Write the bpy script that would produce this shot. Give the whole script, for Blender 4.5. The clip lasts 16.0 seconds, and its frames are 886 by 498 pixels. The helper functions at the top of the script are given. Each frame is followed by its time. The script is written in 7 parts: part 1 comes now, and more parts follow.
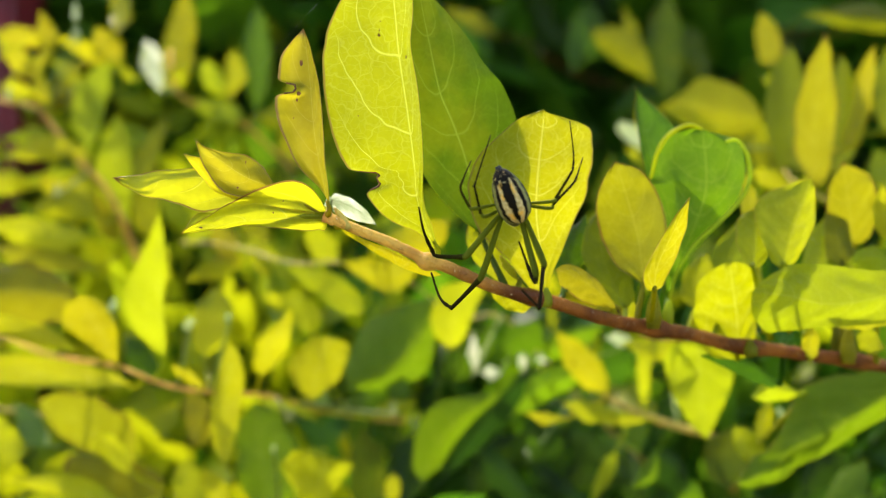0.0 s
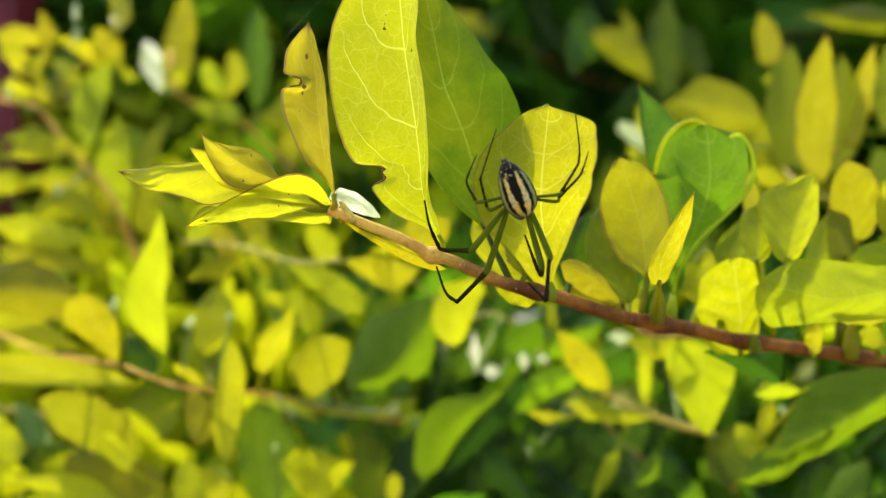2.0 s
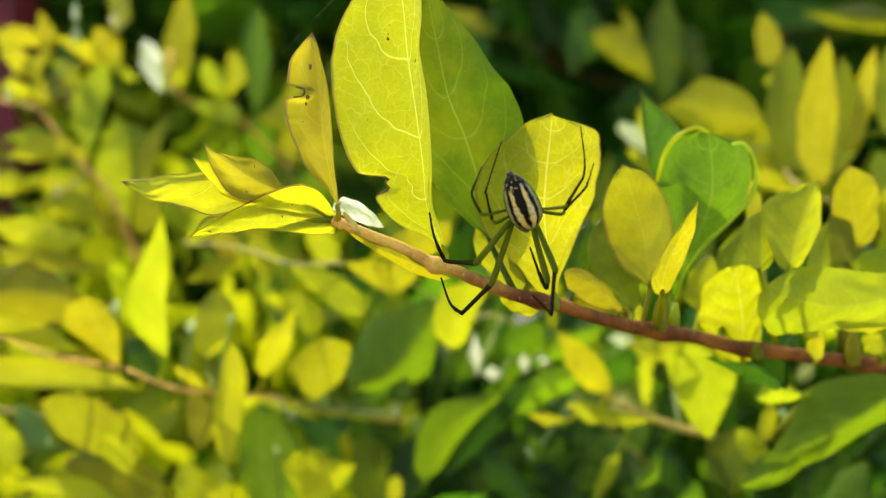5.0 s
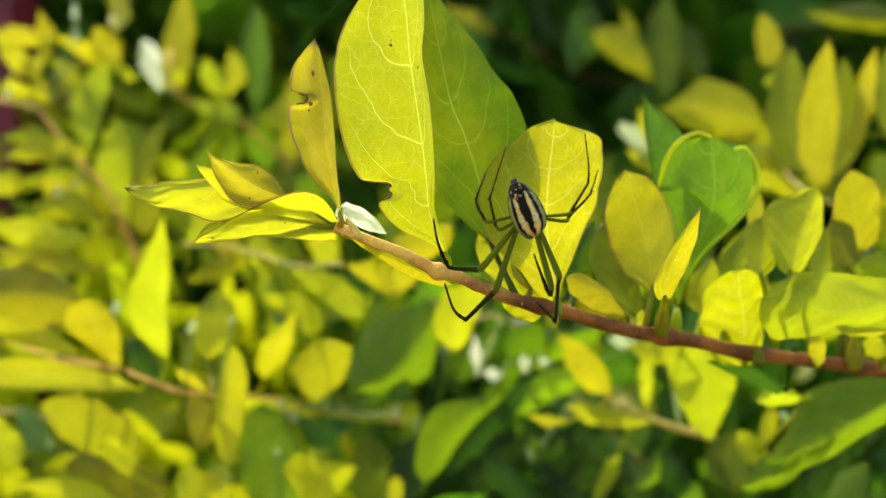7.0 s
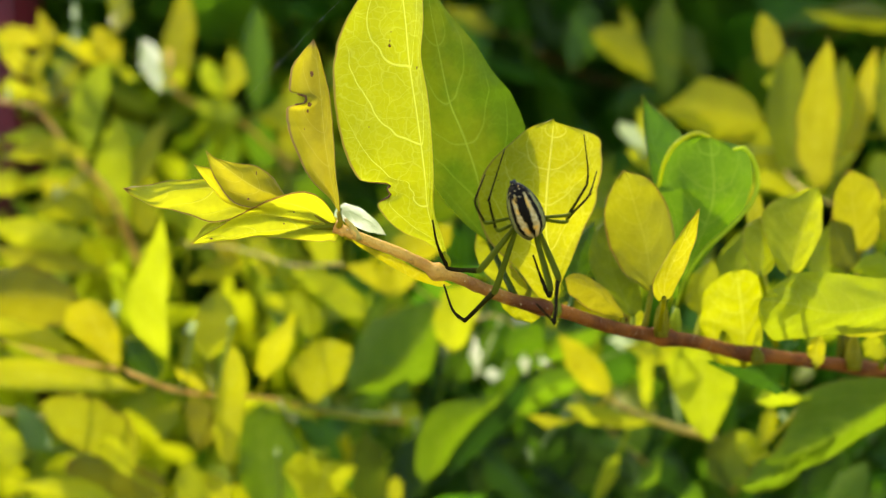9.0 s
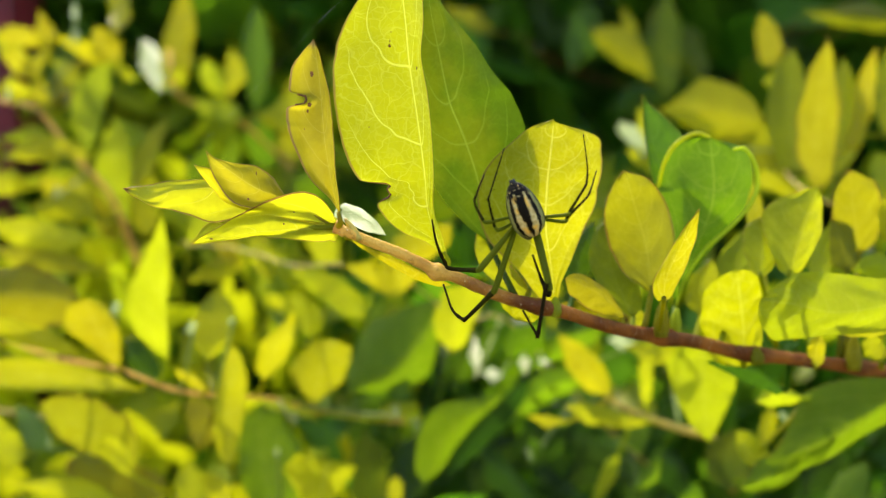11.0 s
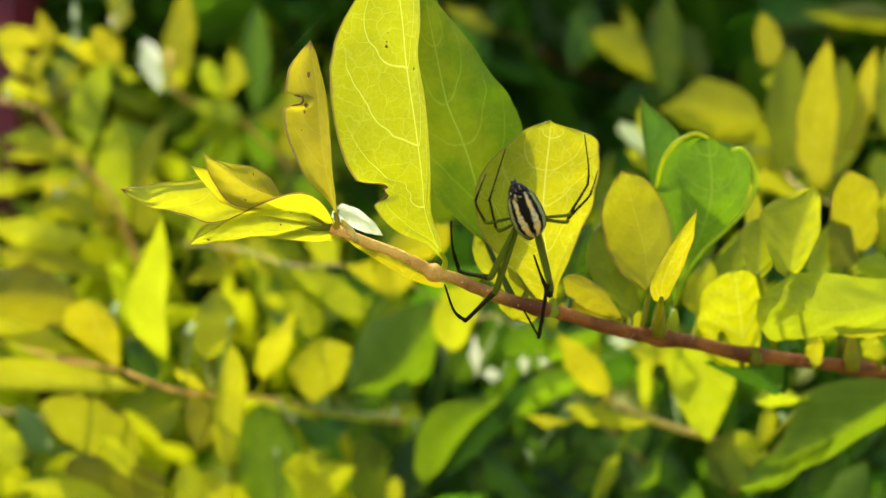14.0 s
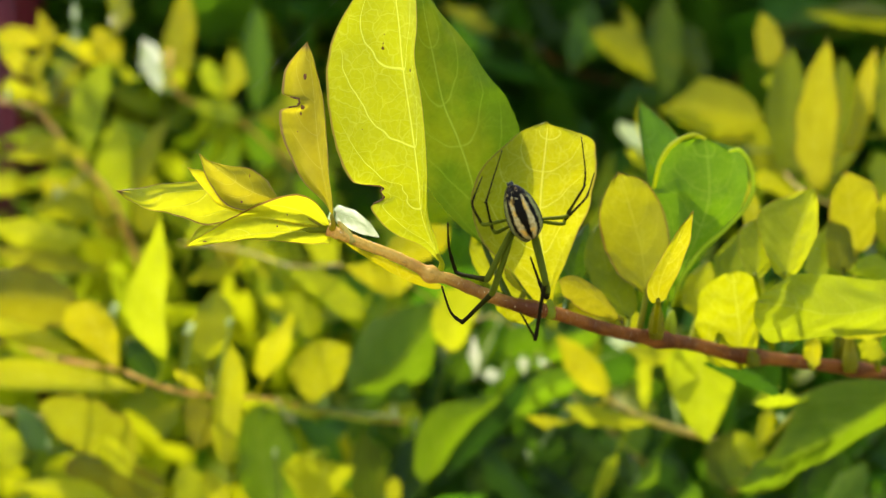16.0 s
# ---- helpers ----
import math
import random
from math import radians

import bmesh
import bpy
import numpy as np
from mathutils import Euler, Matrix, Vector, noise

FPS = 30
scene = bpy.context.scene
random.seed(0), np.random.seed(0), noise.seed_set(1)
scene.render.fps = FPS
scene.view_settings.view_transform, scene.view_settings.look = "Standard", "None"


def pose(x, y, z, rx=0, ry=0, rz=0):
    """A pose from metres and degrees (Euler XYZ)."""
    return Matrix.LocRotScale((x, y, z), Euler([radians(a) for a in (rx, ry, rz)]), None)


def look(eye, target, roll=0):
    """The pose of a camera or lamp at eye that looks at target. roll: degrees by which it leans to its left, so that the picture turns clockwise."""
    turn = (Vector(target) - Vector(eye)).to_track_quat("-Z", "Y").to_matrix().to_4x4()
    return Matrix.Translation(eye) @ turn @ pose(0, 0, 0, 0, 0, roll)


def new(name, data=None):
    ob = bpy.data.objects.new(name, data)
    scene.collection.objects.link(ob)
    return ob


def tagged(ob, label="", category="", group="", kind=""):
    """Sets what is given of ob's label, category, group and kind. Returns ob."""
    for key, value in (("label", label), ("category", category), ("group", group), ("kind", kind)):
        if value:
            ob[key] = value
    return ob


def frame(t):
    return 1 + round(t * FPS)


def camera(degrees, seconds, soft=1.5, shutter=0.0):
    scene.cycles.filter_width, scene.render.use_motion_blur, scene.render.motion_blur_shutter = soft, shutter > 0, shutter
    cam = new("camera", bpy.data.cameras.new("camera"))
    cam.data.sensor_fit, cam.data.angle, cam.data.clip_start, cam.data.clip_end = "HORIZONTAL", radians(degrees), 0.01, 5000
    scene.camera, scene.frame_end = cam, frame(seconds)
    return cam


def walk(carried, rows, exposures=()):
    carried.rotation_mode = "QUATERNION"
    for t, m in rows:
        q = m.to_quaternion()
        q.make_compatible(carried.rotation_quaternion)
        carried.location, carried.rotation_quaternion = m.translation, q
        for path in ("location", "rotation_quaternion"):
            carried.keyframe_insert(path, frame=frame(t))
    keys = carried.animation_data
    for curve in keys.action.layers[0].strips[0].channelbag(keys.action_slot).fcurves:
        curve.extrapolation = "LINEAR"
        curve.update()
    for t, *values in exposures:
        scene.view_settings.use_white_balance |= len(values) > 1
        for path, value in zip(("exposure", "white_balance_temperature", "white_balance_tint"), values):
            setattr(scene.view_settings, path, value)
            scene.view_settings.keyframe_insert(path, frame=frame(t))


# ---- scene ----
# the camera is held by a steady hand; its lens is focused on the twig
ROWS = [(0, 2.43, -2.15), (0.5, 0.58, -1.96), (1, 0.06, -2.05), (1.5, 0.83, -1.66), (2, 1.33, -3.49), (2.5, 2.08, -3.05), (3, 1.21, -2.13), (3.5, 1.00, -1.78), (4, 1.00, -1.54), (6.5, -0.21, -0.56), (7, -0.00, 0.00), (7.5, 0.04, 0.10), (8, 0.06, -0.04), (8.5, 0.10, -0.03), (9, 0.23, 0.11), (11.5, 0.24, 0.15), (12, 0.21, 0.21), (12.5, 0.23, 0.34), (13, 0.25, 0.34), (13.5, 0.40, 0.46), (14, 0.86, 0.29), (14.5, 0.78, 0.19), (15, 1.15, 0.56), (15.5, 1.30, 0.60), (16, 1.60, 0.64)]
cam = camera(45, 16.0, soft=1.3)
cam.data.dof.use_dof = True
cam.data.dof.focus_distance = 0.129
cam.data.dof.aperture_fstop = 16.5
EYE = 0.9
walk(cam, [(t, look((x / 1000, 0, EYE + z / 1000), (0, 0.32, EYE))) for t, x, z in ROWS],
     exposures=[(0, 1.30, 6900, 11), (16.0, 1.30, 6900, 11)])

# ---- daylight: the sun stands high, to the left and behind the hedge ----
SUN = Vector((-0.28, 0.45, 0.85)).normalized()
world = bpy.data.worlds.new("sky")
scene.world = world
world.use_nodes = True
sky = world.node_tree.nodes.new("ShaderNodeTexSky")
sky.sky_type = "NISHITA"
sky.sun_disc = False
sky.air_density, sky.dust_density, sky.ozone_density = 0.9, 2.2, 0.3
sky.sun_elevation = math.asin(SUN.z)
sky.sun_rotation = math.atan2(SUN.x, SUN.y)
back = world.node_tree.nodes["Background"]
back.inputs["Strength"].default_value = 0.22
world.node_tree.links.new(sky.outputs[0], back.inputs["Color"])
sun = new("sun", bpy.data.lights.new("sun", "SUN"))
sun.data.energy = 2.3
sun.data.angle = radians(0.53)
sun.data.color = (1.0, 0.96, 0.90)
sun.matrix_basis = look(SUN * 5, (0, 0, 0))


# ---- materials ----
class Nodes:
    """A short hand for writing node trees."""

    def __init__(self, name):
        self.mat = bpy.data.materials.new(name)
        self.mat.use_nodes = True
        self.tree = self.mat.node_tree
        self.tree.nodes.clear()
        self.out = self.add("ShaderNodeOutputMaterial")

    def add(self, kind):
        return self.tree.nodes.new(kind)

    def put(self, socket, value):
        if isinstance(value, bpy.types.NodeSocket):
            self.tree.links.new(value, socket)
        else:
            socket.default_value = value

    def math(self, op, a, b=0.0, clamp=False):
        node = self.add("ShaderNodeMath")
        node.operation, node.use_clamp = op, clamp
        self.put(node.inputs[0], a)
        self.put(node.inputs[1], b)
        return node.outputs[0]

    def ramp(self, value, a, b):
        """0 at a, 1 at b, smoothly."""
        node = self.add("ShaderNodeMapRange")
        node.interpolation_type = "SMOOTHSTEP"
        self.put(node.inputs[0], value)
        node.inputs[1].default_value, node.inputs[2].default_value = a, b
        return node.outputs[0]

    def mix(self, factor, a, b, blend="MIX"):
        node = self.add("ShaderNodeMix")
        node.data_type, node.blend_type = "RGBA", blend
        self.put(node.inputs[0], factor)
        for socket, value in ((node.inputs[6], a), (node.inputs[7], b)):
            self.put(socket, value if isinstance(value, bpy.types.NodeSocket) else (*value, 1.0))
        return node.outputs[2]

    def noise(self, vector, scale, detail=3.0, rough=0.55):
        node = self.add("ShaderNodeTexNoise")
        self.put(node.inputs["Vector"], vector)
        node.inputs["Scale"].default_value = scale
        node.inputs["Detail"].default_value = detail
        node.inputs["Roughness"].default_value = rough
        return node.outputs[0]

    def bump(self, height, distance, strength=1.0):
        node = self.add("ShaderNodeBump")
        node.inputs["Distance"].default_value = distance
        node.inputs["Strength"].default_value = strength
        self.put(node.inputs["Height"], height)
        return node.outputs[0]

    def principled(self, colour, rough, normal=None, specular=0.5):
        node = self.add("ShaderNodeBsdfPrincipled")
        self.put(node.inputs["Base Color"], colour)
        self.put(node.inputs["Roughness"], rough)
        node.inputs["Specular IOR Level"].default_value = specular
        if normal:
            self.put(node.inputs["Normal"], normal)
        return node.outputs[0]

    def done(self, shader):
        self.put(self.out.inputs[0], shader)
        return self.mat


def leaf_material(name, face, glow, vein, rim=None, rim_from=0.93, rough=0.38, share=0.6, islands=False, tint=0.16, specular=0.22, net_share=1.0, rib_share=1.0, patch=None):
    """A thin leaf: its upper face colour, the colour of the light that comes through it, its veins and a withered rim."""
    n = Nodes(name)
    uv = n.add("ShaderNodeSeparateXYZ")
    map_ = n.add("ShaderNodeUVMap")
    n.put(uv.inputs[0], map_.outputs[0])
    along, across = uv.outputs[0], uv.outputs[1]
    place = n.add("ShaderNodeNewGeometry")
    spot = place.outputs["Position"]
    if islands:
        chance = place.outputs["Random Per Island"]
    else:
        chance = n.add("ShaderNodeObjectInfo").outputs["Random"]
    side = n.math("ABSOLUTE", n.math("SUBTRACT", n.math("MULTIPLY", across, 2.0), 1.0))
    wander = n.math("SUBTRACT", n.noise(spot, 160.0, 2.0), 0.5)
    # side veins leave the midrib in pairs and bend towards the tip
    run = n.math("SUBTRACT", n.math("MULTIPLY", along, 5.0), n.math("MULTIPLY", n.math("POWER", side, 1.9), 1.9))
    run = n.math("ADD", run, n.math("MULTIPLY", wander, 0.45))
    run = n.math("ABSOLUTE", n.math("SUBTRACT", n.math("FRACT", run), 0.5))
    ribs = n.math("MULTIPLY", n.ramp(run, 0.030, 0.010), n.ramp(side, 0.96, 0.70))
    middle = n.math("MULTIPLY", n.ramp(side, 0.024, 0.006), 0.5)
    # the fine net between them bends, too
    bent = n.add("ShaderNodeTexNoise")
    n.put(bent.inputs["Vector"], spot)
    bent.inputs["Scale"].default_value = 420.0
    crook = n.add("ShaderNodeVectorMath")
    crook.operation = "MULTIPLY_ADD"
    n.put(crook.inputs[0], bent.outputs["Color"])
    crook.inputs[1].default_value = (0.0022, 0.0022, 0.0022)
    n.put(crook.inputs[2], spot)
    net = n.add("ShaderNodeTexVoronoi")
    net.feature = "DISTANCE_TO_EDGE"
    n.put(net.inputs["Vector"], crook.outputs[0])
    net.inputs["Scale"].default_value = 340.0
    small = n.add("ShaderNodeTexVoronoi")
    small.feature = "DISTANCE_TO_EDGE"
    n.put(small.inputs["Vector"], crook.outputs[0])
    small.inputs["Scale"].default_value = 900.0
    fine = n.math("MAXIMUM", n.math("MULTIPLY", n.ramp(net.outputs[0], 0.036, 0.006), 0.17 * net_share), n.math("MULTIPLY", n.ramp(small.outputs[0], 0.09, 0.01), 0.08 * net_share))
    veins = n.math("MAXIMUM", n.math("MAXIMUM", n.math("MULTIPLY", ribs, 0.38 * rib_share), middle), fine)
    blotch = n.noise(spot, 130.0, 3.0)
    grain = n.noise(spot, 1600.0, 2.0)
    hue = n.add("ShaderNodeHueSaturation")
    n.put(hue.inputs["Hue"], n.math("ADD", 0.485, n.math("MULTIPLY", chance, 0.03)))
    n.put(hue.inputs["Value"], n.math("ADD", 1.0 - tint, n.math("MULTIPLY", n.math("FRACT", n.math("MULTIPLY", chance, 7.13)), 2 * tint)))
    shade = n.math("ADD", 0.58, n.math("ADD", n.math("MULTIPLY", blotch, 0.62), n.math("MULTIPLY", grain, 0.20)))

    def tone(colour):
        node = n.add("ShaderNodeHueSaturation")
        n.put(node.inputs["Hue"], hue.inputs["Hue"].links[0].from_socket)
        n.put(node.inputs["Value"], hue.inputs["Value"].links[0].from_socket)
        if patch:
            colour = n.mix(n.ramp(n.noise(spot, 75.0, 4.0), 0.46, 0.66), colour, patch)
        mixed = n.mix(veins, colour, vein)
        n.put(node.inputs["Color"], mixed)
        return n.mix(1.0, node.outputs[0], grey(shade), "MULTIPLY")

    def grey(value):
        node = n.add("ShaderNodeCombineColor")
        for socket in node.inputs[:3]:
            n.put(socket, value)
        return node.outputs[0]

    top, lit = tone(face), tone(glow)
    # small brown specks and, on young leaves, a scorched rim
    speck = n.ramp(n.noise(spot, 520.0, 2.0), 0.76, 0.80)
    top, lit = n.mix(speck, top, (0.12, 0.06, 0.015)), n.mix(speck, lit, (0.10, 0.05, 0.01))
    if rim:
        edge = n.ramp(n.math("ADD", side, n.math("MULTIPLY", wander, 1.0 - rim_from)), rim_from, rim_from + 0.6 * (1 - rim_from))
        if rim_from < 0.95:
            edge = n.math("MAXIMUM", edge, n.ramp(n.math("ADD", along, n.math("MULTIPLY", wander, 0.2)), 0.94, 1.0))
        top, lit = n.mix(edge, top, rim), n.mix(edge, lit, (rim[0] * 0.5, rim[1] * 0.5, rim[2] * 0.5))
    relief = n.math("ADD", n.math("MULTIPLY", veins, -0.6), n.math("ADD", n.math("MULTIPLY", blotch, 0.8), n.math("MULTIPLY", grain, 0.15)))
    normal = n.bump(relief, 0.0002, 0.6)
    solid = n.principled(top, n.math("ADD", rough - 0.08, n.math("MULTIPLY", blotch, 0.16)), normal, specular)
    thin = n.add("ShaderNodeBsdfTranslucent")
    n.put(thin.inputs[0], lit)
    n.put(thin.inputs["Normal"], normal)
    both = n.add("ShaderNodeMixShader")
    both.inputs[0].default_value = share
    n.put(both.inputs[1], solid)
    n.put(both.inputs[2], thin.outputs[0])
    return n.done(both.outputs[0])


GOLD = leaf_material("golden leaf", (0.36, 0.37, 0.007), (0.52, 0.50, 0.003), (0.78, 0.76, 0.12))
BITTEN = leaf_material("golden leaf with a fine brown edge", (0.34, 0.35, 0.008), (0.48, 0.465, 0.004), (0.80, 0.77, 0.13), rim=(0.42, 0.32, 0.05), rim_from=0.96)
VEINED = leaf_material("broad golden leaf with a fine brown edge", (0.33, 0.34, 0.008), (0.46, 0.45, 0.004), (0.80, 0.77, 0.13), rim=(0.42, 0.32, 0.05), rim_from=0.96, net_share=0.9, rib_share=1.25)
RIM = leaf_material("young leaf with a dark rim", (0.42, 0.42, 0.02), (0.70, 0.69, 0.010), (0.72, 0.70, 0.10), rim=(0.34, 0.20, 0.04), net_share=0.15)
YOUNG = leaf_material("young leaf, olive-gold, with a dry rim", (0.33, 0.31, 0.02), (0.50, 0.47, 0.012), (0.60, 0.56, 0.08), rim=(0.42, 0.27, 0.09), net_share=0.3)
LIME = leaf_material("yellow-green leaf", (0.27, 0.31, 0.012), (0.44, 0.48, 0.005), (0.54, 0.55, 0.06))
DULL = leaf_material("dull yellow-green leaf", (0.15, 0.175, 0.008), (0.25, 0.28, 0.004), (0.32, 0.34, 0.03))
OLIVE = leaf_material("olive leaf with a dark rim", (0.22, 0.225, 0.010), (0.35, 0.345, 0.005), (0.48, 0.47, 0.05), rim=(0.24, 0.13, 0.025))
MID = leaf_material("half-ripe green leaf", (0.085, 0.125, 0.006), (0.070, 0.120, 0.003), (0.24, 0.31, 0.03), net_share=0.4, rib_share=0.8, patch=(0.125, 0.155, 0.004))
FRESH = leaf_material("fresh green leaf", (0.10, 0.19, 0.008), (0.175, 0.315, 0.003), (0.40, 0.50, 0.05))
GREEN = leaf_material("mature green leaf", (0.036, 0.10, 0.007), (0.085, 0.20, 0.004), (0.16, 0.30, 0.04), rough=0.32, specular=0.25)
# darker copy of the green leaf; shade low down is coloured in
DARK = leaf_material("old green leaf, darkened for shade", (0.022, 0.058, 0.007), (0.026, 0.066, 0.003), (0.07, 0.13, 0.02), rough=0.32, specular=0.25)
# also worn by small added leaves that mirror the sun as glints
GLOSS = leaf_material("glossy leaf", (0.20, 0.27, 0.05), (0.42, 0.50, 0.03), (0.5, 0.5, 0.12), rough=0.5, share=0.25, specular=0.45)
SAPPY = leaf_material("sappy young shoot", (0.40, 0.46, 0.03), (0.64, 0.70, 0.03), (0.7, 0.72, 0.08), share=0.65, rough=0.45)
# the leaf colour carries light too: bright on the sunlit face, dark inside
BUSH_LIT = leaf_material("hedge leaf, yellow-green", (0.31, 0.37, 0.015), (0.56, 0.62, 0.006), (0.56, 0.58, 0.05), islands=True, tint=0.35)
BUSH_DARK = leaf_material("hedge leaf, green, dark for shade", (0.06, 0.15, 0.014), (0.11, 0.26, 0.005), (0.14, 0.27, 0.03), islands=True, tint=0.35, specular=0.25)


def bark_material():
    n = Nodes("twig bark")
    spot = n.add("ShaderNodeNewGeometry").outputs["Position"]
    patch = n.noise(spot, 170.0, 4.0)
    grain = n.noise(spot, 2600.0, 3.0)
    east = n.add("ShaderNodeSeparateXYZ")
    n.put(east.inputs[0], spot)
    # young, tan wood towards the tip of the front twig, older and redder wood behind
    age = n.ramp(n.math("ADD", east.outputs[0], n.math("MULTIPLY", patch, 0.02)), 0.0, 0.025)
    young = n.mix(n.ramp(patch, 0.35, 0.65), (0.82, 0.47, 0.08), (0.70, 0.33, 0.07))
    old = n.mix(n.ramp(patch, 0.35, 0.65), (0.29, 0.10, 0.015), (0.11, 0.034, 0.008))
    colour = n.mix(age, young, old)
    streak = n.noise(spot, 620.0, 4.0, 0.7)
    colour = n.mix(n.math("MULTIPLY", n.ramp(streak, 0.52, 0.72), 0.5), colour, (0.13, 0.03, 0.012))
    colour = n.mix(n.ramp(grain, 0.66, 0.74), colour, (0.8, 0.62, 0.34))
    return n.done(n.principled(colour, 0.4, n.bump(n.math("ADD", grain, n.math("ADD", patch, streak)), 0.0003, 0.9), 0.12))


BARK = bark_material()


def plain_material(name, colour, rough, vary=0.3, scale=900.0, specular=0.5):
    n = Nodes(name)
    spot = n.add("ShaderNodeTexCoord").outputs["Object"]
    value = n.noise(spot, scale, 3.0)
    dark = tuple(c * (1 - vary) for c in colour)
    lit = tuple(min(1, c * (1 + vary)) for c in colour)
    return n.done(n.principled(n.mix(n.ramp(value, 0.3, 0.7), dark, lit), rough, n.bump(value, 0.00008), specular))


def abdomen_material():
    """Cream and black bands that run along the back, with an ochre patch."""
    n = Nodes("banded abdomen")
    uv = n.add("ShaderNodeSeparateXYZ")
    n.put(uv.inputs[0], n.add("ShaderNodeUVMap").outputs[0])
    along, round_ = uv.outputs[0], uv.outputs[1]
    spot = n.add("ShaderNodeTexCoord").outputs["Object"]
    wob = n.math("MULTIPLY", n.math("SUBTRACT", n.noise(spot, 1500.0, 4.0, 0.65), 0.5), 0.30)
    x = n.math("ADD", n.math("SUBTRACT", n.math("MULTIPLY", round_, 2.0), 0.93), wob)
    off = n.math("ABSOLUTE", x)
    # the middle band is broad at the tail and narrows towards the head
    half = n.math("SUBTRACT", n.math("MULTIPLY", along, 0.20), -0.08)
    middle = n.ramp(n.math("SUBTRACT", half, off), -0.03, 0.03)
    outer = n.math("MULTIPLY", n.ramp(off, 0.35, 0.39), n.ramp(off, 0.58, 0.54))
    flank = n.ramp(off, 0.70, 0.82)
    tail = n.ramp(n.math("ADD", along, n.math("MULTIPLY", wob, 0.6)), 0.70, 0.80)
    black = n.math("MAXIMUM", n.math("MAXIMUM", middle, outer), n.math("MAXIMUM", flank, tail))
    dots = n.ramp(n.noise(spot, 2300.0, 1.0), 0.60, 0.66)
    black = n.math("MULTIPLY", black, n.math("SUBTRACT", 1.0, n.math("MULTIPLY", dots, n.math("MULTIPLY", tail, 0.8))))
    speckle = n.noise(spot, 3800.0, 2.0)
    cream = n.mix(n.ramp(speckle, 0.3, 0.7), (0.40, 0.29, 0.09), (0.62, 0.50, 0.22))
    ochre = n.math("MULTIPLY", n.ramp(off, 0.38, 0.25), n.ramp(n.noise(spot, 700.0, 1.0), 0.48, 0.6))
    cream = n.mix(ochre, cream, (0.72, 0.42, 0.07))
    cream = n.mix(n.ramp(off, 0.54, 0.60), cream, (0.22, 0.22, 0.06))
    colour = n.mix(black, cream, (0.007, 0.005, 0.002))
    return n.done(n.principled(colour, 0.42, n.bump(speckle, 0.0001, 0.5), 0.06))


ABDOMEN = abdomen_material()


def leg_material():
    """Olive-green legs that darken to black-brown at the joints and feet."""
    n = Nodes("spider leg")
    uv = n.add("ShaderNodeSeparateXYZ")
    n.put(uv.inputs[0], n.add("ShaderNodeUVMap").outputs[0])
    spot = n.add("ShaderNodeTexCoord").outputs["Object"]
    grain = n.noise(spot, 2500.0, 3.0)
    dark = n.ramp(n.math("ADD", uv.outputs[0], n.math("MULTIPLY", grain, 0.15)), 0.66, 0.95)
    green = n.mix(grain, (0.075, 0.09, 0.008), (0.15, 0.18, 0.014))
    solid = n.principled(n.mix(dark, green, (0.020, 0.014, 0.004)), 0.5, n.bump(grain, 0.00004), 0.04)
    thin = n.add("ShaderNodeBsdfTranslucent")
    n.put(thin.inputs[0], n.mix(dark, (0.30, 0.36, 0.02), (0.045, 0.040, 0.008)))
    both = n.add("ShaderNodeMixShader")
    both.inputs[0].default_value = 0.4
    n.put(both.inputs[1], solid)
    n.put(both.inputs[2], thin.outputs[0])
    return n.done(both.outputs[0])


LEG = leg_material()


def margin_material():
    """The dry, thin rim of a leaf: brown to pale grey, and a little light comes through."""
    n = Nodes("withered margin")
    spot = n.add("ShaderNodeNewGeometry").outputs["Position"]
    patch = n.ramp(n.noise(spot, 420.0, 3.0), 0.35, 0.65)
    colour = n.mix(patch, (0.44, 0.26, 0.05), (0.70, 0.56, 0.20))
    thin = n.add("ShaderNodeBsdfTranslucent")
    n.put(thin.inputs[0], n.mix(patch, (0.45, 0.26, 0.08), (0.70, 0.56, 0.14)))
    both = n.add("ShaderNodeMixShader")
    both.inputs[0].default_value = 0.75
    n.put(both.inputs[1], n.principled(colour, 0.6, None, 0.08))
    n.put(both.inputs[2], thin.outputs[0])
    return n.done(both.outputs[0])


CARAPACE = plain_material("spider carapace", (0.10, 0.085, 0.025), 0.35)
STALK = plain_material("green wood", (0.50, 0.36, 0.045), 0.5, vary=0.35, scale=500.0)
MARGIN = margin_material()
SCORCH = plain_material("chewed brown edge", (0.17, 0.065, 0.012), 0.7, vary=0.6, scale=2500.0)
SPINNERET = plain_material("spinneret", (0.012, 0.010, 0.008), 0.5)
SILK = plain_material("silk", (0.75, 0.75, 0.72), 0.2, vary=0.1, specular=1.0)


def ground_material():
    n = Nodes("soil and short grass")
    spot = n.add("ShaderNodeNewGeometry").outputs["Position"]
    patch, grain = n.noise(spot, 1.3, 5.0), n.noise(spot, 60.0, 5.0)
    # never in view; kept pale so that it bounces warm light up
    colour = n.mix(n.ramp(patch, 0.4, 0.62), (0.34, 0.27, 0.17), (0.17, 0.19, 0.07))
    colour = n.mix(n.math("MULTIPLY", grain, 0.7), colour, (0.14, 0.11, 0.06))
    return n.done(n.principled(colour, 0.9, n.bump(grain, 0.02)))


# ---- shapes ----
def at(p):
    """From millimetres about the eye's mark to the world."""
    return Vector((p[0] / 1000, p[1] / 1000, EYE + p[2] / 1000))


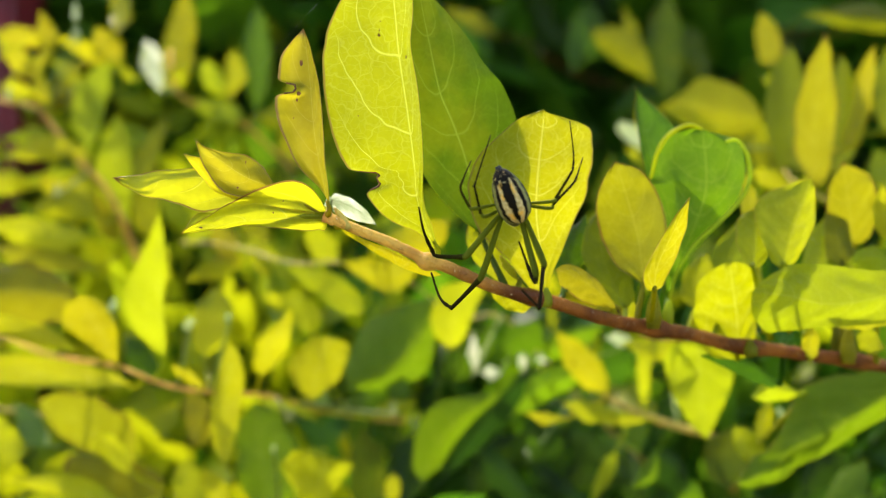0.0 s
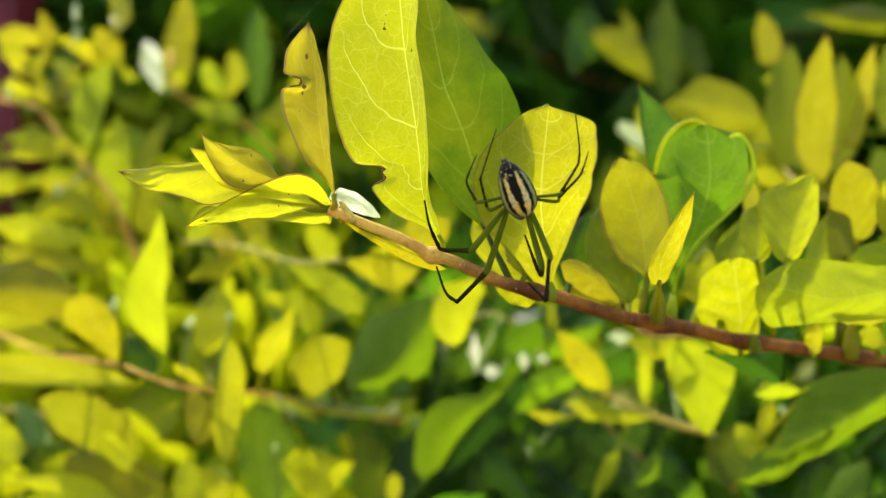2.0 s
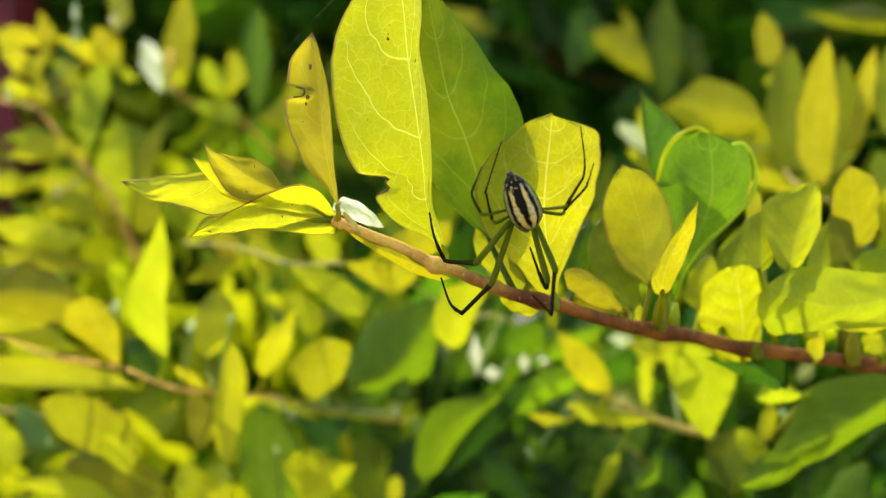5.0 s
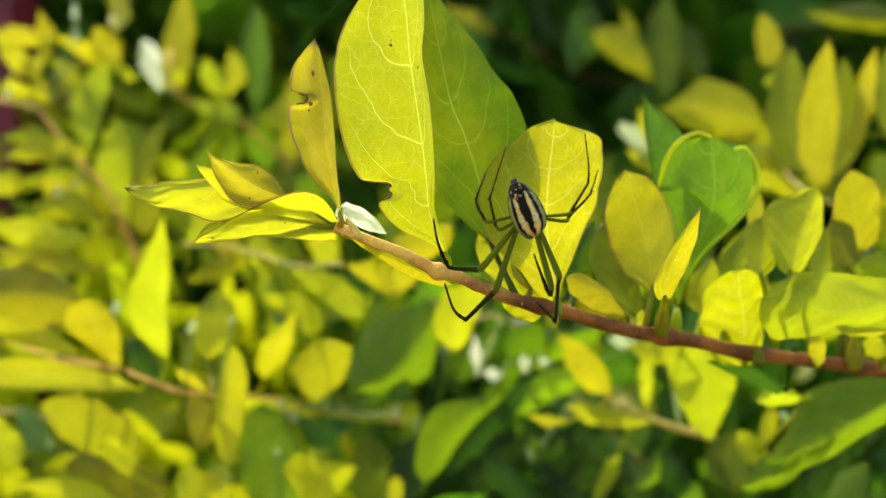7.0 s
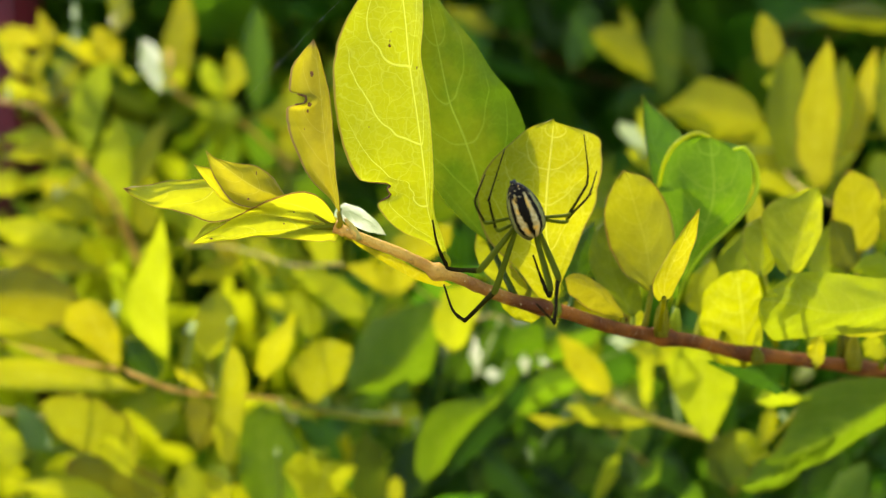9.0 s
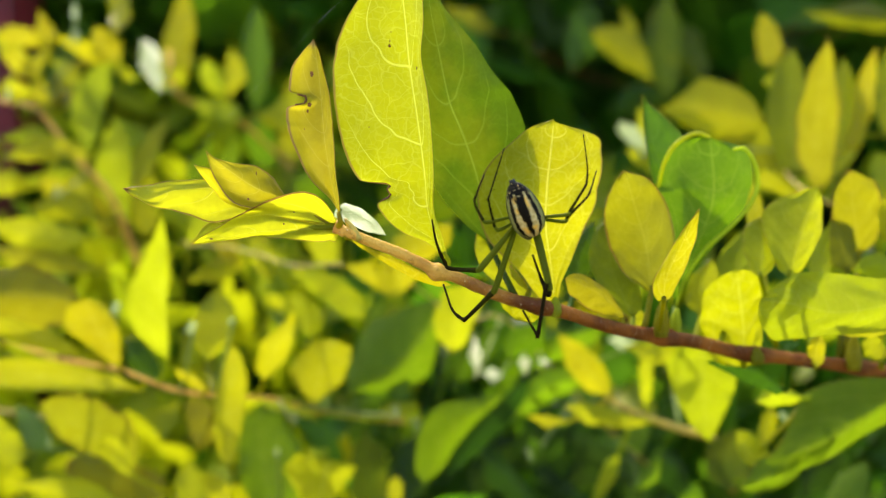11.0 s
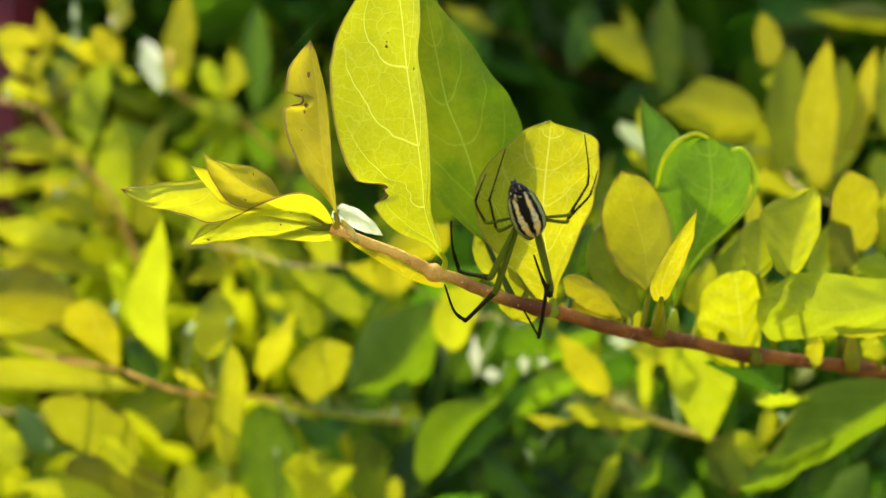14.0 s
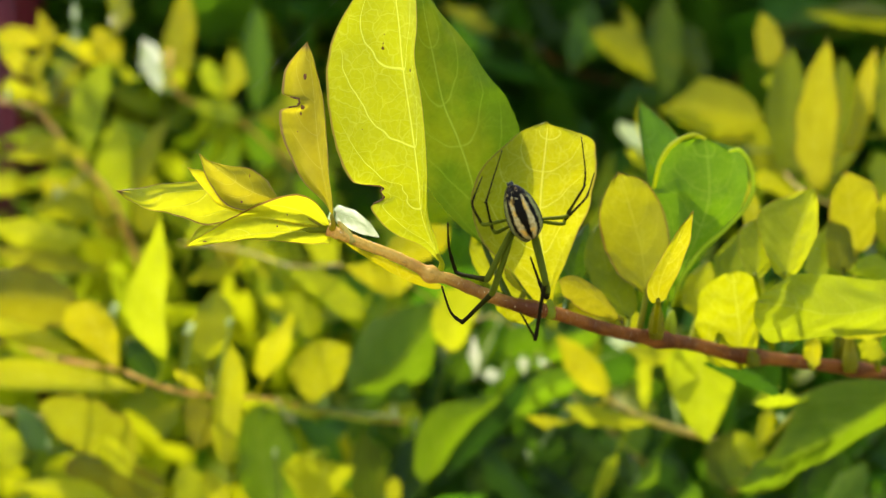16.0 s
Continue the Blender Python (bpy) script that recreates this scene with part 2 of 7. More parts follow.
def part(name, bm, material, parent, label="", smooth=True):
    mesh = bpy.data.meshes.new(name)
    for face in bm.faces:
        face.smooth = smooth
    bm.to_mesh(mesh)
    bm.free()
    mesh.materials.append(material)
    ob = new(name, mesh)
    ob.parent = parent
    if label:
        tagged(ob, label)
    return ob


def spline(points, steps):
    """A smooth line through the points, as (point, share of its length)."""
    pts = [Vector(p) for p in points]
    pts = [pts[0] * 2 - pts[1], *pts, pts[-1] * 2 - pts[-2]]
    line = []
    for i in range(1, len(pts) - 2):
        a, b, c, d = pts[i - 1:i + 3]
        for s in range(steps):
            u = s / steps
            line.append(0.5 * (2 * b + (c - a) * u + (2 * a - 5 * b + 4 * c - d) * u * u + (3 * b - a - 3 * c + d) * u ** 3))
    line.append(pts[-2])
    return line


def tube(bm, line, radius, sides=8, uv=None):
    """A closed tube along a line; radius(share) in the line's unit."""
    rings = []
    count = len(line)
    side = Vector((0.31, 0.83, 0.46))
    for i, p in enumerate(line):
        ahead = (line[min(i + 1, count - 1)] - line[max(i - 1, 0)]).normalized()
        a = ahead.cross(side).normalized()
        b = ahead.cross(a)
        r = radius(i / (count - 1))
        rings.append([bm.verts.new(p + (a * math.cos(k * math.tau / sides) + b * math.sin(k * math.tau / sides)) * r) for k in range(sides)])
    layer = bm.loops.layers.uv.verify()
    for i in range(count - 1):
        for k in range(sides):
            face = bm.faces.new((rings[i][k], rings[i][(k + 1) % sides], rings[i + 1][(k + 1) % sides], rings[i + 1][k]))
            for loop, share in zip(face.loops, (i, i, i + 1, i + 1)):
                loop[layer].uv = (share / (count - 1), 0.5) if uv is None else uv(share / (count - 1))
    bm.faces.new(rings[0][::-1])
    bm.faces.new(rings[-1])


def twig(name, label, points, r_start, r_end, material, group="", swell=()):
    """A twig through points, in millimetres, with swollen nodes (swell: share of its points, amount); its leaves become its children."""
    root = tagged(new(name), label, "twig", group)
    start = at(points[0])
    root.location = start
    line = [at(p) - start for p in spline(points, 12 if swell else 8)]
    bm = bmesh.new()
    nodes = len(points) - 1

    def radius(s):
        if swell:
            lump = 1 + sum(much * math.exp(-((s - where) / 0.016) ** 2) for where, much in swell) + 0.10 * noise.noise((s * 60, r_end, 0)) + 0.05 * noise.noise((s * 190, r_end, 5))
        else:
            near = abs(s * nodes / 2 - round(s * nodes / 2))
            lump = 1 + 0.22 * math.exp(-(near / 0.07) ** 2) + 0.05 * noise.noise((s * 40, r_end, 0))
        return (r_start + (r_end - r_start) * min(1, s * 1.6)) * lump / 1000

    tube(bm, line, radius, 16 if swell else 10)
    part("stem", bm, material, root)
    return root


def blade(parent, joint, rib, a, b, material, fold, bites=(), wave=0.02, hem=0.0, stalk=0.5, curl=(0, 0), fine=True, label=""):
    """A leaf along a bent midrib, in millimetres, on a stalk that leaves the twig at joint. a, b: how far each half reaches to its side,
    from foot to tip; fold: how steeply each half falls away from the eye, and curl, how its margin bends; bites: (half, where, depth, breadth); hem, stalk: how thick."""
    nu, nv = ((150 if bites else 56), 8) if fine else (24, 5)
    steps = 12
    line = spline(rib, steps)
    stations = len(a) - 1
    seed = (rib[0][0] * 0.37 + rib[-1][2] * 0.71) % 50
    origin = parent.location

    def reach(widths, u):
        """Between the stations, which lie closer together near foot and tip."""
        k = math.acos(max(-1.0, min(1.0, 1 - 2 * u))) / math.pi * stations
        i = min(int(k), stations - 1)
        w = [widths[max(0, min(stations, i + d))] for d in (-1, 0, 1, 2)]
        if i == 0:
            w[0] = -w[2]
        if i == stations - 1:
            w[3] = -w[1]
        f = k - i
        return 0.5 * (2 * w[1] + (w[2] - w[0]) * f + (2 * w[0] - 5 * w[1] + 4 * w[2] - w[3]) * f * f + (3 * w[1] - w[0] - 3 * w[2] + w[3]) * f ** 3)

    def along(u):
        x = u * (len(line) - 1)
        i = min(int(x), len(line) - 2)
        return line[i].lerp(line[i + 1], x - i)

    size = max(max(abs(w) for w in a), max(abs(w) for w in b))
    bm = bmesh.new()
    layer = bm.loops.layers.uv.verify()
    grid = []
    for i in range(nu + 1):
        u = 0.5 - 0.5 * math.cos(i / nu * math.pi)
        mid = along(u)
        ahead = along(min(1, u + 0.03)) - along(max(0, u - 0.03))
        across = Vector((-ahead.z, 0, ahead.x)).normalized()
        mid.y += 0.5 * noise.noise((u * 2.2, seed, 3.0)) * u
        row = []
        for j in range(-nv, nv + 1):
            s = abs(j) / nv
            side, widths, drop = (-1, a, fold[0]) if j < 0 else (1, b, fold[1])
            w = reach(widths, u)
            w *= 1 + wave * (1.2 * noise.noise((u * (9 if fine else 5), seed + side, 1.0)) + 0.6 * noise.noise((u * (27 if fine else 13), seed + side, 2.0)))
            for bite_side, where, deep, broad in bites:
                if bite_side == side:
                    w *= 1 - deep * math.exp(-abs((u - where) / broad) ** 3) * (1 + 0.25 * noise.noise((u * 160, seed, 9.0)))
            p = mid + across * (s * w)
            lift = drop * abs(w) * (0.65 * s + 0.35 * s * s) + curl[0 if j < 0 else 1] * abs(w) * s ** 4
            lift += wave * 8.0 * s * s * noise.noise((u * 5, seed + 3 * side, 0.5)) * min(1, size / 5)
            lift += 0.5 * s * noise.noise((u * 7, side * s * 2.5, seed)) * min(1, size / 4)
            lift += 0.10 * s * (1 - s) * 4 * math.cos(math.tau * (5.0 * u - 1.4 * s ** 1.5 + 0.5)) * min(1, size / 6)
            p.y += lift
            row.append(bm.verts.new(at(p) - origin))
        grid.append(row)
    margins = [[row[k].co.copy() for row in grid] for k in (0, -1)]
    for i in range(nu):
        for j in range(2 * nv):
            face = bm.faces.new((grid[i][j], grid[i][j + 1], grid[i + 1][j + 1], grid[i + 1][j]))
            for loop, (x, y) in zip(face.loops, ((i, j), (i, j + 1), (i + 1, j + 1), (i + 1, j))):
                loop[layer].uv = (0.5 - 0.5 * math.cos(x / nu * math.pi), y / (2 * nv))
    bmesh.ops.remove_doubles(bm, verts=[v for row in (grid[0], grid[-1]) for v in row], dist=1e-7)
    j, k, e = at(joint) - origin, at(rib[0]) - origin, at(along(0.06)) - origin
    if (k - j).length > 2e-4:
        thick = stalk / 1000 if fine else 0.0004
        tube(bm, spline([j, k, e], 4), lambda s: thick * (1 - 0.55 * s), 6, lambda s: (0.02 + 0.05 * s, 0.62))
    made = part("leaf", bm, material, parent, label)
    for bite_side, where, deep, broad in bites:
        edge_line = margins[0 if bite_side < 0 else 1]
        gnawed = [p for i, p in enumerate(edge_line) if abs(0.5 - 0.5 * math.cos(i / nu * math.pi) - where) < broad * 1.2]
        edge = bmesh.new()
        tube(edge, gnawed, lambda s: 0.00013 * (0.35 + 1.3 * abs(noise.noise((s * 9, where * 70, 4.0))) + 0.4 * math.sin(math.pi * s)), 7)
        part("gnawed_edge", edge, SCORCH, made, "brown gnawed edge")
    if hem:
        for edge_line in margins:
            edge = bmesh.new()
            tube(edge, edge_line[len(edge_line) // 10:], lambda s: hem / 1000 * (0.5 + 0.6 * s) * (1 + 0.6 * noise.noise((s * 23, seed, 7.0))), 6)
            part("margin", edge, MARGIN, made)
    return made


def scar(blade_, place, broad, high):
    """A small, dry, brown scar on a leaf, with an uneven outline."""
    bm = bmesh.new()
    middle = at(place) - blade_.parent.location
    ring = []
    for k in range(14):
        angle = k / 14 * math.tau
        far = 1 + 0.5 * noise.noise((math.cos(angle) * 1.5 + place[0], math.sin(angle) * 1.5, place[2]))
        ring.append(bm.verts.new(middle + Vector((broad * math.cos(angle) * far, 0.06, high * math.sin(angle) * far)) / 1000))
    top = bm.verts.new(middle)
    for k in range(14):
        bm.faces.new((ring[k], ring[(k + 1) % 14], top))
    return part("scar", bm, SCORCH, blade_, "dry brown scar")


def bud(parent, base, tip, thick, material):
    """A swollen leaf base or bud on the twig, from base to tip, in millimetres."""
    bm = bmesh.new()
    a, b = at(base) - parent.location, at(tip) - parent.location
    tube(bm, [a.lerp(b, i / 10) for i in range(11)], lambda s: thick / 1000 * (0.25 + 0.85 * math.sin(math.pi * (0.25 + 0.72 * s)) * (1 + 0.1 * noise.noise((s * 6, thick, base[0])))), 12, lambda s: (0.1 + 0.5 * s, 0.7))
    return part("bud", bm, material, parent)


def rolled_edge(blade, points, thick, material):
    """The rolled-in margin of a curling leaf."""
    bm = bmesh.new()
    origin = blade.parent.location
    tube(bm, [at(p) - origin for p in spline(points, 8)], lambda s: thick / 1000 * (0.25 + 0.75 * math.sin(math.pi * min(1, 0.1 + 0.85 * s)) ** 0.5), 10, lambda s: (s, 0.72))
    return part("rolled_edge", bm, material, blade)


# the golden twig on which the spider hangs
front = twig("hedge_twig", "reddish-brown hedge twig with golden leaves, holding the spider", [(-13.0, 130.0, 2.8), (-10.9, 130.0, 1.9), (-8.6, 131.0, 0.9), (-5.5, 132.0, -0.3), (-2.4, 133.5, -1.8), (-0.6, 134.0, -2.8), (1.9, 135.0, -3.5), (4.8, 136.5, -4.8), (8.5, 138.5, -6.3), (12.3, 140.5, -7.4), (16.4, 143.5, -8.4), (21.4, 146.5, -10.1), (26.5, 149.5, -11.5), (31.4, 152.0, -12.4), (37.3, 155.0, -13.5), (44.0, 158.5, -15.3), (51.0, 162.0, -16.3), (58.1, 165.0, -17.4), (65.3, 168.0, -18.5), (74.6, 173.0, -20.2), (82.2, 181.8, -21.5), (119.4, 222.5, -35.1), (188.7, 320.0, -77.6)], 0.60, 1.02, BARK, swell=[(0.0, 0.35), (0.225, 0.62), (0.415, 0.35), (0.59, 0.45), (0.70, 0.3), (0.82, 0.35)])
broad_leaf = blade(front, (0.2, 134.4, -3.2), [(0.8, 134.0, -1.5), (-0.6, 132.7, 1.5), (-1.7, 131.6, 4.9), (-2.1, 130.8, 9.7), (-2.9, 130.2, 15.9), (-3.9, 129.9, 22.7), (-4.5, 129.8, 28.9), (-5.8, 130.0, 37.8)], [0, 0.2, 0.6, 1.6, 4.5, 7.3, 9.4, 9.9, 9.2, 7.4, 3.5, 0.9, 0], [0, -0.1, -0.4, -0.7, -0.7, -0.9, -1.3, -1.6, -1.5, -2.2, -2.4, -0.9, 0], VEINED, (0.10, 1.20), bites=[(-1, 0.362, 0.36, 0.026), (-1, 0.392, 0.3, 0.014)], wave=0.02, label="large golden leaf with a chewed notch")
blade(front, (9.9, 139.0, -6.9), [(6.5, 146.0, 0.8), (4.8, 143.2, 9.2), (2.8, 140.9, 15.0), (1.0, 139.0, 19.2), (-0.4, 137.6, 25.5), (-1.4, 136.6, 30.4), (-2.3, 136.0, 36.0)], [0, 0.8, 3.0, 5.4, 6.2, 6.3, 5.4, 4.5, 3.4, 2.1, 1.0, 0.2, 0], [0, -0.9, -3.6, -5.8, -7.9, -8.1, -7.4, -5.4, -3.4, -1.6, -0.7, -0.2, 0], MID, (0.25, 0.05), wave=0.02)
blade(front, (15.3, 142.7, -8.1), [(15.3, 143.7, -8.4), (14.6, 142.2, -2.9), (13.7, 141.1, 3.1), (13.8, 140.2, 8.2), (14.2, 139.7, 12.6), (14.6, 139.5, 17.0)], [0, 0.5, 1.8, 3.2, 4.8, 7.8, 9.1, 8.6, 7.0, 5.0, 3.2, 0.9, 0], [0, -0.1, -0.5, -1.2, -3.1, -5.2, -6.5, -7.0, -7.1, -6.8, -5.9, -0.5, 0], BITTEN, (0.10, 0.18), wave=0.025, label="golden leaf with a blunt, scalloped tip behind the spider")
curled_leaf = blade(front, (-12.7, 130.0, 2.7), [(-12.2, 128.5, 3.3), (-13.1, 128.2, 7.5), (-13.9, 128.1, 12.3), (-14.3, 128.4, 16.0), (-14.8, 129.1, 20.5), (-15.6, 130.0, 25.6)], [0, 0, 0, 0.6, 2.2, 3.1, 3.7, 3.8, 3.5, 3.0, 1.6, 0.5, 0], [0, -0.1, -0.3, -0.5, -0.6, -0.9, -1.0, -1.0, -0.9, -0.6, -0.4, -0.1, 0], YOUNG, (0.35, 0.90), curl=(-1.3, 0.0), bites=[(-1, 0.695, 0.62, 0.03)], hem=0.03, wave=0.03, stalk=0.5, label="narrow young leaf curling inwards, nibbled at its edge")
boat_leaf = blade(front, (-12.5, 130.0, 2.6), [(-12.6, 130.0, 2.3), (-16.8, 130.4, 2.5), (-23.1, 130.8, 2.1), (-27.3, 131.1, 1.3), (-30.8, 131.5, 0.6)], [0, -1.2, -2.6, -3.8, -4.4, -3.9, -2.7, -1.9, -1.3, -0.8, -0.4, -0.1, 0], [0, 1.3, 1.3, 1.5, 1.4, 1.0, 0.5, 0.5, 0.3, 0.2, 0.1, 0, 0], RIM, (-0.10, 0.50), curl=(-0.5, 0.0), hem=0.03, wave=0.03)
blade(front, (-13.0, 130.0, 2.8), [(-25.6, 133.0, 2.7), (-27.8, 133.5, 2.6), (-31.4, 134.0, 0.7)], [0, 0, -0.1, -0.2, -0.2, -0.4, -0.8, -1.2, -1.1, -0.6, -0.3, -0.1, 0], [0, 0, 0.1, 0.2, 0.3, 0.4, 0.5, 0.4, 0.2, 0.1, 0, 0, 0], LIME, (0.30, 0.10), hem=0.03)
blade(front, (-13.0, 130.0, 2.8), [(-12.7, 130.6, 3.4), (-16.9, 130.9, 5.9), (-21.1, 131.1, 6.6), (-27.7, 131.4, 7.6), (-33.0, 131.7, 7.3), (-36.4, 131.9, 6.3), (-39.5, 132.2, 7.6)], [0, 0, 0.2, 0.4, -0.1, -1.0, -1.1, -1.1, -1.6, -1.7, -1.0, -0.2, 0], [0, -0.1, -0.3, -0.1, 0.6, 2.4, 4.3, 3.1, 1.8, 0.4, 0.3, 0.1, 0], RIM, (0.55, 0.10), hem=0.03)
bud_leaf = blade(front, (-13.0, 130.0, 2.8), [(-19.1, 131.0, 6.2), (-22.6, 130.0, 7.5), (-25.8, 129.0, 9.7), (-28.2, 128.0, 11.8)], [0, -0.2, -0.7, -1.4, -2.1, -2.3, -2.2, -1.2, -0.6, -0.1, 0, 0, 0], [0, 0.2, 0.7, 1.5, 2.3, 2.8, 2.7, 2.1, 1.5, 0.9, 0.4, 0.1, 0], YOUNG, (0.75, 0.35), curl=(0.0, -0.8), hem=0.03, wave=0.05, stalk=0.25)
blade(front, (-13.0, 130.0, 2.8), [(-23.1, 131.0, 4.6), (-26.1, 130.3, 6.1), (-28.0, 129.7, 8.4), (-29.9, 129.0, 10.2)], [0, -0.1, -0.2, -0.5, -0.8, -1.1, -1.1, -1.0, -1.1, -0.7, -0.3, -0.1, 0], [0, 0, 0.1, 0.2, 0.3, 0.5, 0.5, 0.6, 0.5, 0.3, 0.1, 0, 0], RIM, (0.50, 0.30), hem=0.03, stalk=0.22)
blade(front, (-13.0, 130.0, 2.8), [(-13.7, 141.0, 5.3), (-10.4, 137.2, 4.1), (-6.9, 133.4, 1.8)], [0, 0.6, 1.1, 1.1, 1.1, 1.1, 1.0, 0.8, 0.7, 0.4, 0.2, 0, 0], [0, -0.2, -0.6, -1.2, -1.3, -1.3, -1.3, -1.2, -1.0, -0.6, -0.3, -0.1, 0], GLOSS, (0.95, -0.95))
blade(front, (-11.4, 129.9, 2.1), [(-11.9, 133.2, 1.6), (-6.7, 135.3, -1.2), (1.2, 137.5, -4.5)], [0, 0, 0.1, 0.1, 0.2, 0.3, 0.4, 0.3, 0.2, 0.1, 0.1, 0, 0], [0, 0, -0.1, -0.3, -0.4, -0.5, -0.7, -0.9, -1.1, -1.0, -0.8, -0.3, 0], GOLD, (0.30, 0.40))
blade(front, (7.1, 137.7, -5.8), [(7.4, 141.0, -5.7), (10.2, 141.5, -7.1), (13.1, 142.0, -8.9)], [0, 0, 0, 0.1, 0.1, 0.2, 0.2, 0.2, 0.1, 0.1, 0, 0, 0], [0, -0.1, -0.4, -1.0, -1.6, -1.8, -2.0, -2.1, -1.8, -1.5, -1.3, -0.4, 0], GOLD, (0.30, 0.30))
blade(front, (12.8, 140.8, -7.5), [(13.2, 146.0, -7.3), (8.2, 146.7, -4.0), (5.3, 147.3, 0.1), (4.8, 148.0, 2.6)], [0, 0.1, 0.2, 0.4, 0.8, 1.0, 1.2, 0.9, 0.5, 0.2, 0.1, 0, 0], [0, -0.1, -0.5, -1.2, -2.0, -2.3, -2.3, -2.0, -1.7, -1.3, -0.6, -0.1, 0], LIME, (0.20, 0.10), hem=0.03)
blade(front, (10.8, 139.7, -7.0), [(11.5, 141.0, -5.5), (10.0, 141.5, -3.8), (8.9, 142.0, -2.0)], [0, 0, 0.1, 0.2, 0.3, 0.4, 0.4, 0.5, 0.3, 0.2, 0.1, 0, 0], [0, 0, -0.1, -0.2, -0.4, -0.5, -0.4, -0.4, -0.3, -0.2, -0.1, 0, 0], OLIVE, (0.60, -0.60), hem=0.03)
blade(front, (24.6, 148.4, -11.0), [(25.2, 149.0, -9.8), (21.0, 149.5, -9.1), (16.6, 150.0, -7.6)], [0, -0.1, -0.3, -0.7, -1.2, -1.6, -1.7, -1.7, -1.3, -0.9, -0.5, -0.1, 0], [0, 0, 0.1, 0.1, 0.2, 0.3, 0.4, 0.3, 0.2, 0.1, 0.1, 0, 0], GOLD, (0.30, 0.00))
blade(front, (28.3, 150.5, -11.9), [(29.6, 151.5, -6.2), (29.1, 152.2, 0.1), (27.2, 151.5, 6.5), (25.4, 149.5, 11.1)], [0, 0.4, 1.6, 3.4, 4.3, 4.9, 5.0, 4.6, 3.9, 2.7, 1.5, 0.4, 0], [0, -0.5, -1.7, -2.8, -3.7, -4.5, -4.8, -4.5, -3.7, -2.8, -1.3, -0.3, 0], OLIVE, (0.12, 0.30), hem=0.03, wave=0.02)
blade(front, (26.5, 149.5, -11.5), [(27.5, 154.0, -9.8), (25.0, 157.0, -3.2), (24.3, 160.0, 4.3)], [0, 0.4, 1.0, 1.4, 1.9, 2.6, 2.7, 3.0, 2.6, 2.0, 1.2, 0.3, 0], [0, -0.7, -2.0, -2.4, -2.9, -3.1, -3.2, -3.0, -2.4, -1.4, -0.6, -0.2, 0], DULL, (0.20, 0.20))
blade(front, (25.2, 148.8, -11.2), [(25.9, 149.5, -9.6), (21.2, 147.8, -5.8), (16.7, 146.0, -3.9)], [0, -0.1, -0.2, -0.4, -0.7, -1.1, -1.2, -1.3, -1.4, -1.2, -0.8, -0.2, 0], [0, 0.3, 1.1, 1.5, 1.9, 2.4, 2.6, 2.4, 2.1, 1.8, 0.8, 0.2, 0], OLIVE, (0.30, 0.20))
blade(front, (17.0, 143.9, -8.6), [(19.9, 160.0, -5.4), (21.2, 162.0, 0.1), (23.2, 164.0, 4.4)], [0, 0.1, 0.5, 1.0, 1.7, 1.7, 1.7, 1.1, 0.7, 0.4, 0.2, 0.1, 0], [0, -0.1, -0.6, -1.4, -2.0, -2.1, -2.1, -1.9, -1.4, -0.8, -0.4, -0.1, 0], GREEN, (0.30, 0.20))
blade(front, (30.7, 151.7, -12.3), [(28.8, 139.0, -6.8), (28.8, 137.0, -3.5), (30.4, 135.0, 0.8), (32.0, 133.0, 5.1)], [0, 0.7, 1.1, 1.4, 1.5, 1.2, 1.0, 0.9, 0.7, 0.5, 0.2, 0.1, 0], [0, -0.3, -1.0, -1.4, -1.7, -1.9, -1.9, -1.6, -1.4, -0.8, -0.4, -0.1, 0], BITTEN, (0.15, 0.40), hem=0.03)
heart = blade(front, (32.8, 152.7, -12.6), [(34.5, 159.0, -8.7), (35.5, 157.6, -4.1), (37.6, 156.8, 0.9), (39.5, 156.4, 6.7), (39.7, 156.4, 10.8), (39.3, 157.0, 16.7)], [0, 0.1, 0.5, 1.2, 2.7, 4.9, 6.8, 7.8, 7.7, 7.1, 5.7, 3.7, 0], [0, -0.1, -0.3, -0.6, -0.8, -1.8, -3.5, -5.2, -6.1, -6.1, -5.0, -0.7, 0], FRESH, (0.15, 0.30), wave=0.03, label="green leaf with rolled edges and a notched tip")
blade(front, (30.7, 151.7, -12.3), [(35.2, 162.0, 1.8), (33.7, 162.7, 10.4), (32.1, 163.3, 16.5), (30.7, 164.0, 23.8)], [0, 0.2, 0.9, 1.1, 1.4, 1.5, 1.3, 1.0, 0.8, 0.5, 0.2, 0.1, 0], [0, -0.7, -2.6, -4.1, -4.5, -5.0, -5.6, -4.9, -3.8, -2.3, -0.7, -0.2, 0], GREEN, (0.50, 0.10), hem=0.03)
blade(front, (44.9, 158.9, -15.5), [(46.1, 163.5, -17.9), (45.8, 162.5, -11.9), (45.0, 161.5, -7.6), (44.3, 160.5, -3.1)], [0, 2.9, 4.5, 5.5, 6.4, 6.6, 6.5, 5.9, 5.5, 4.6, 3.2, 1.5, 0], [0, -1.9, -2.4, -2.7, -2.8, -3.1, -3.6, -4.2, -4.2, -3.7, -2.7, -1.7, 0], GOLD, (0.10, 0.10), wave=0.03)
blade(front, (77.3, 176.0, -20.1), [(70.2, 158.0, -6.6), (62.3, 156.0, -8.6), (55.8, 154.0, -9.0), (50.3, 152.0, -7.8), (44.7, 150.0, -7.1)], [0, -0.9, -2.9, -3.8, -4.7, -5.4, -5.7, -5.4, -4.6, -3.2, -1.9, -0.6, 0], [0, 0.6, 2.4, 4.0, 3.7, 3.4, 3.4, 4.5, 5.2, 5.6, 4.2, 2.7, 0], LIME, (0.10, 0.25), wave=0.02)
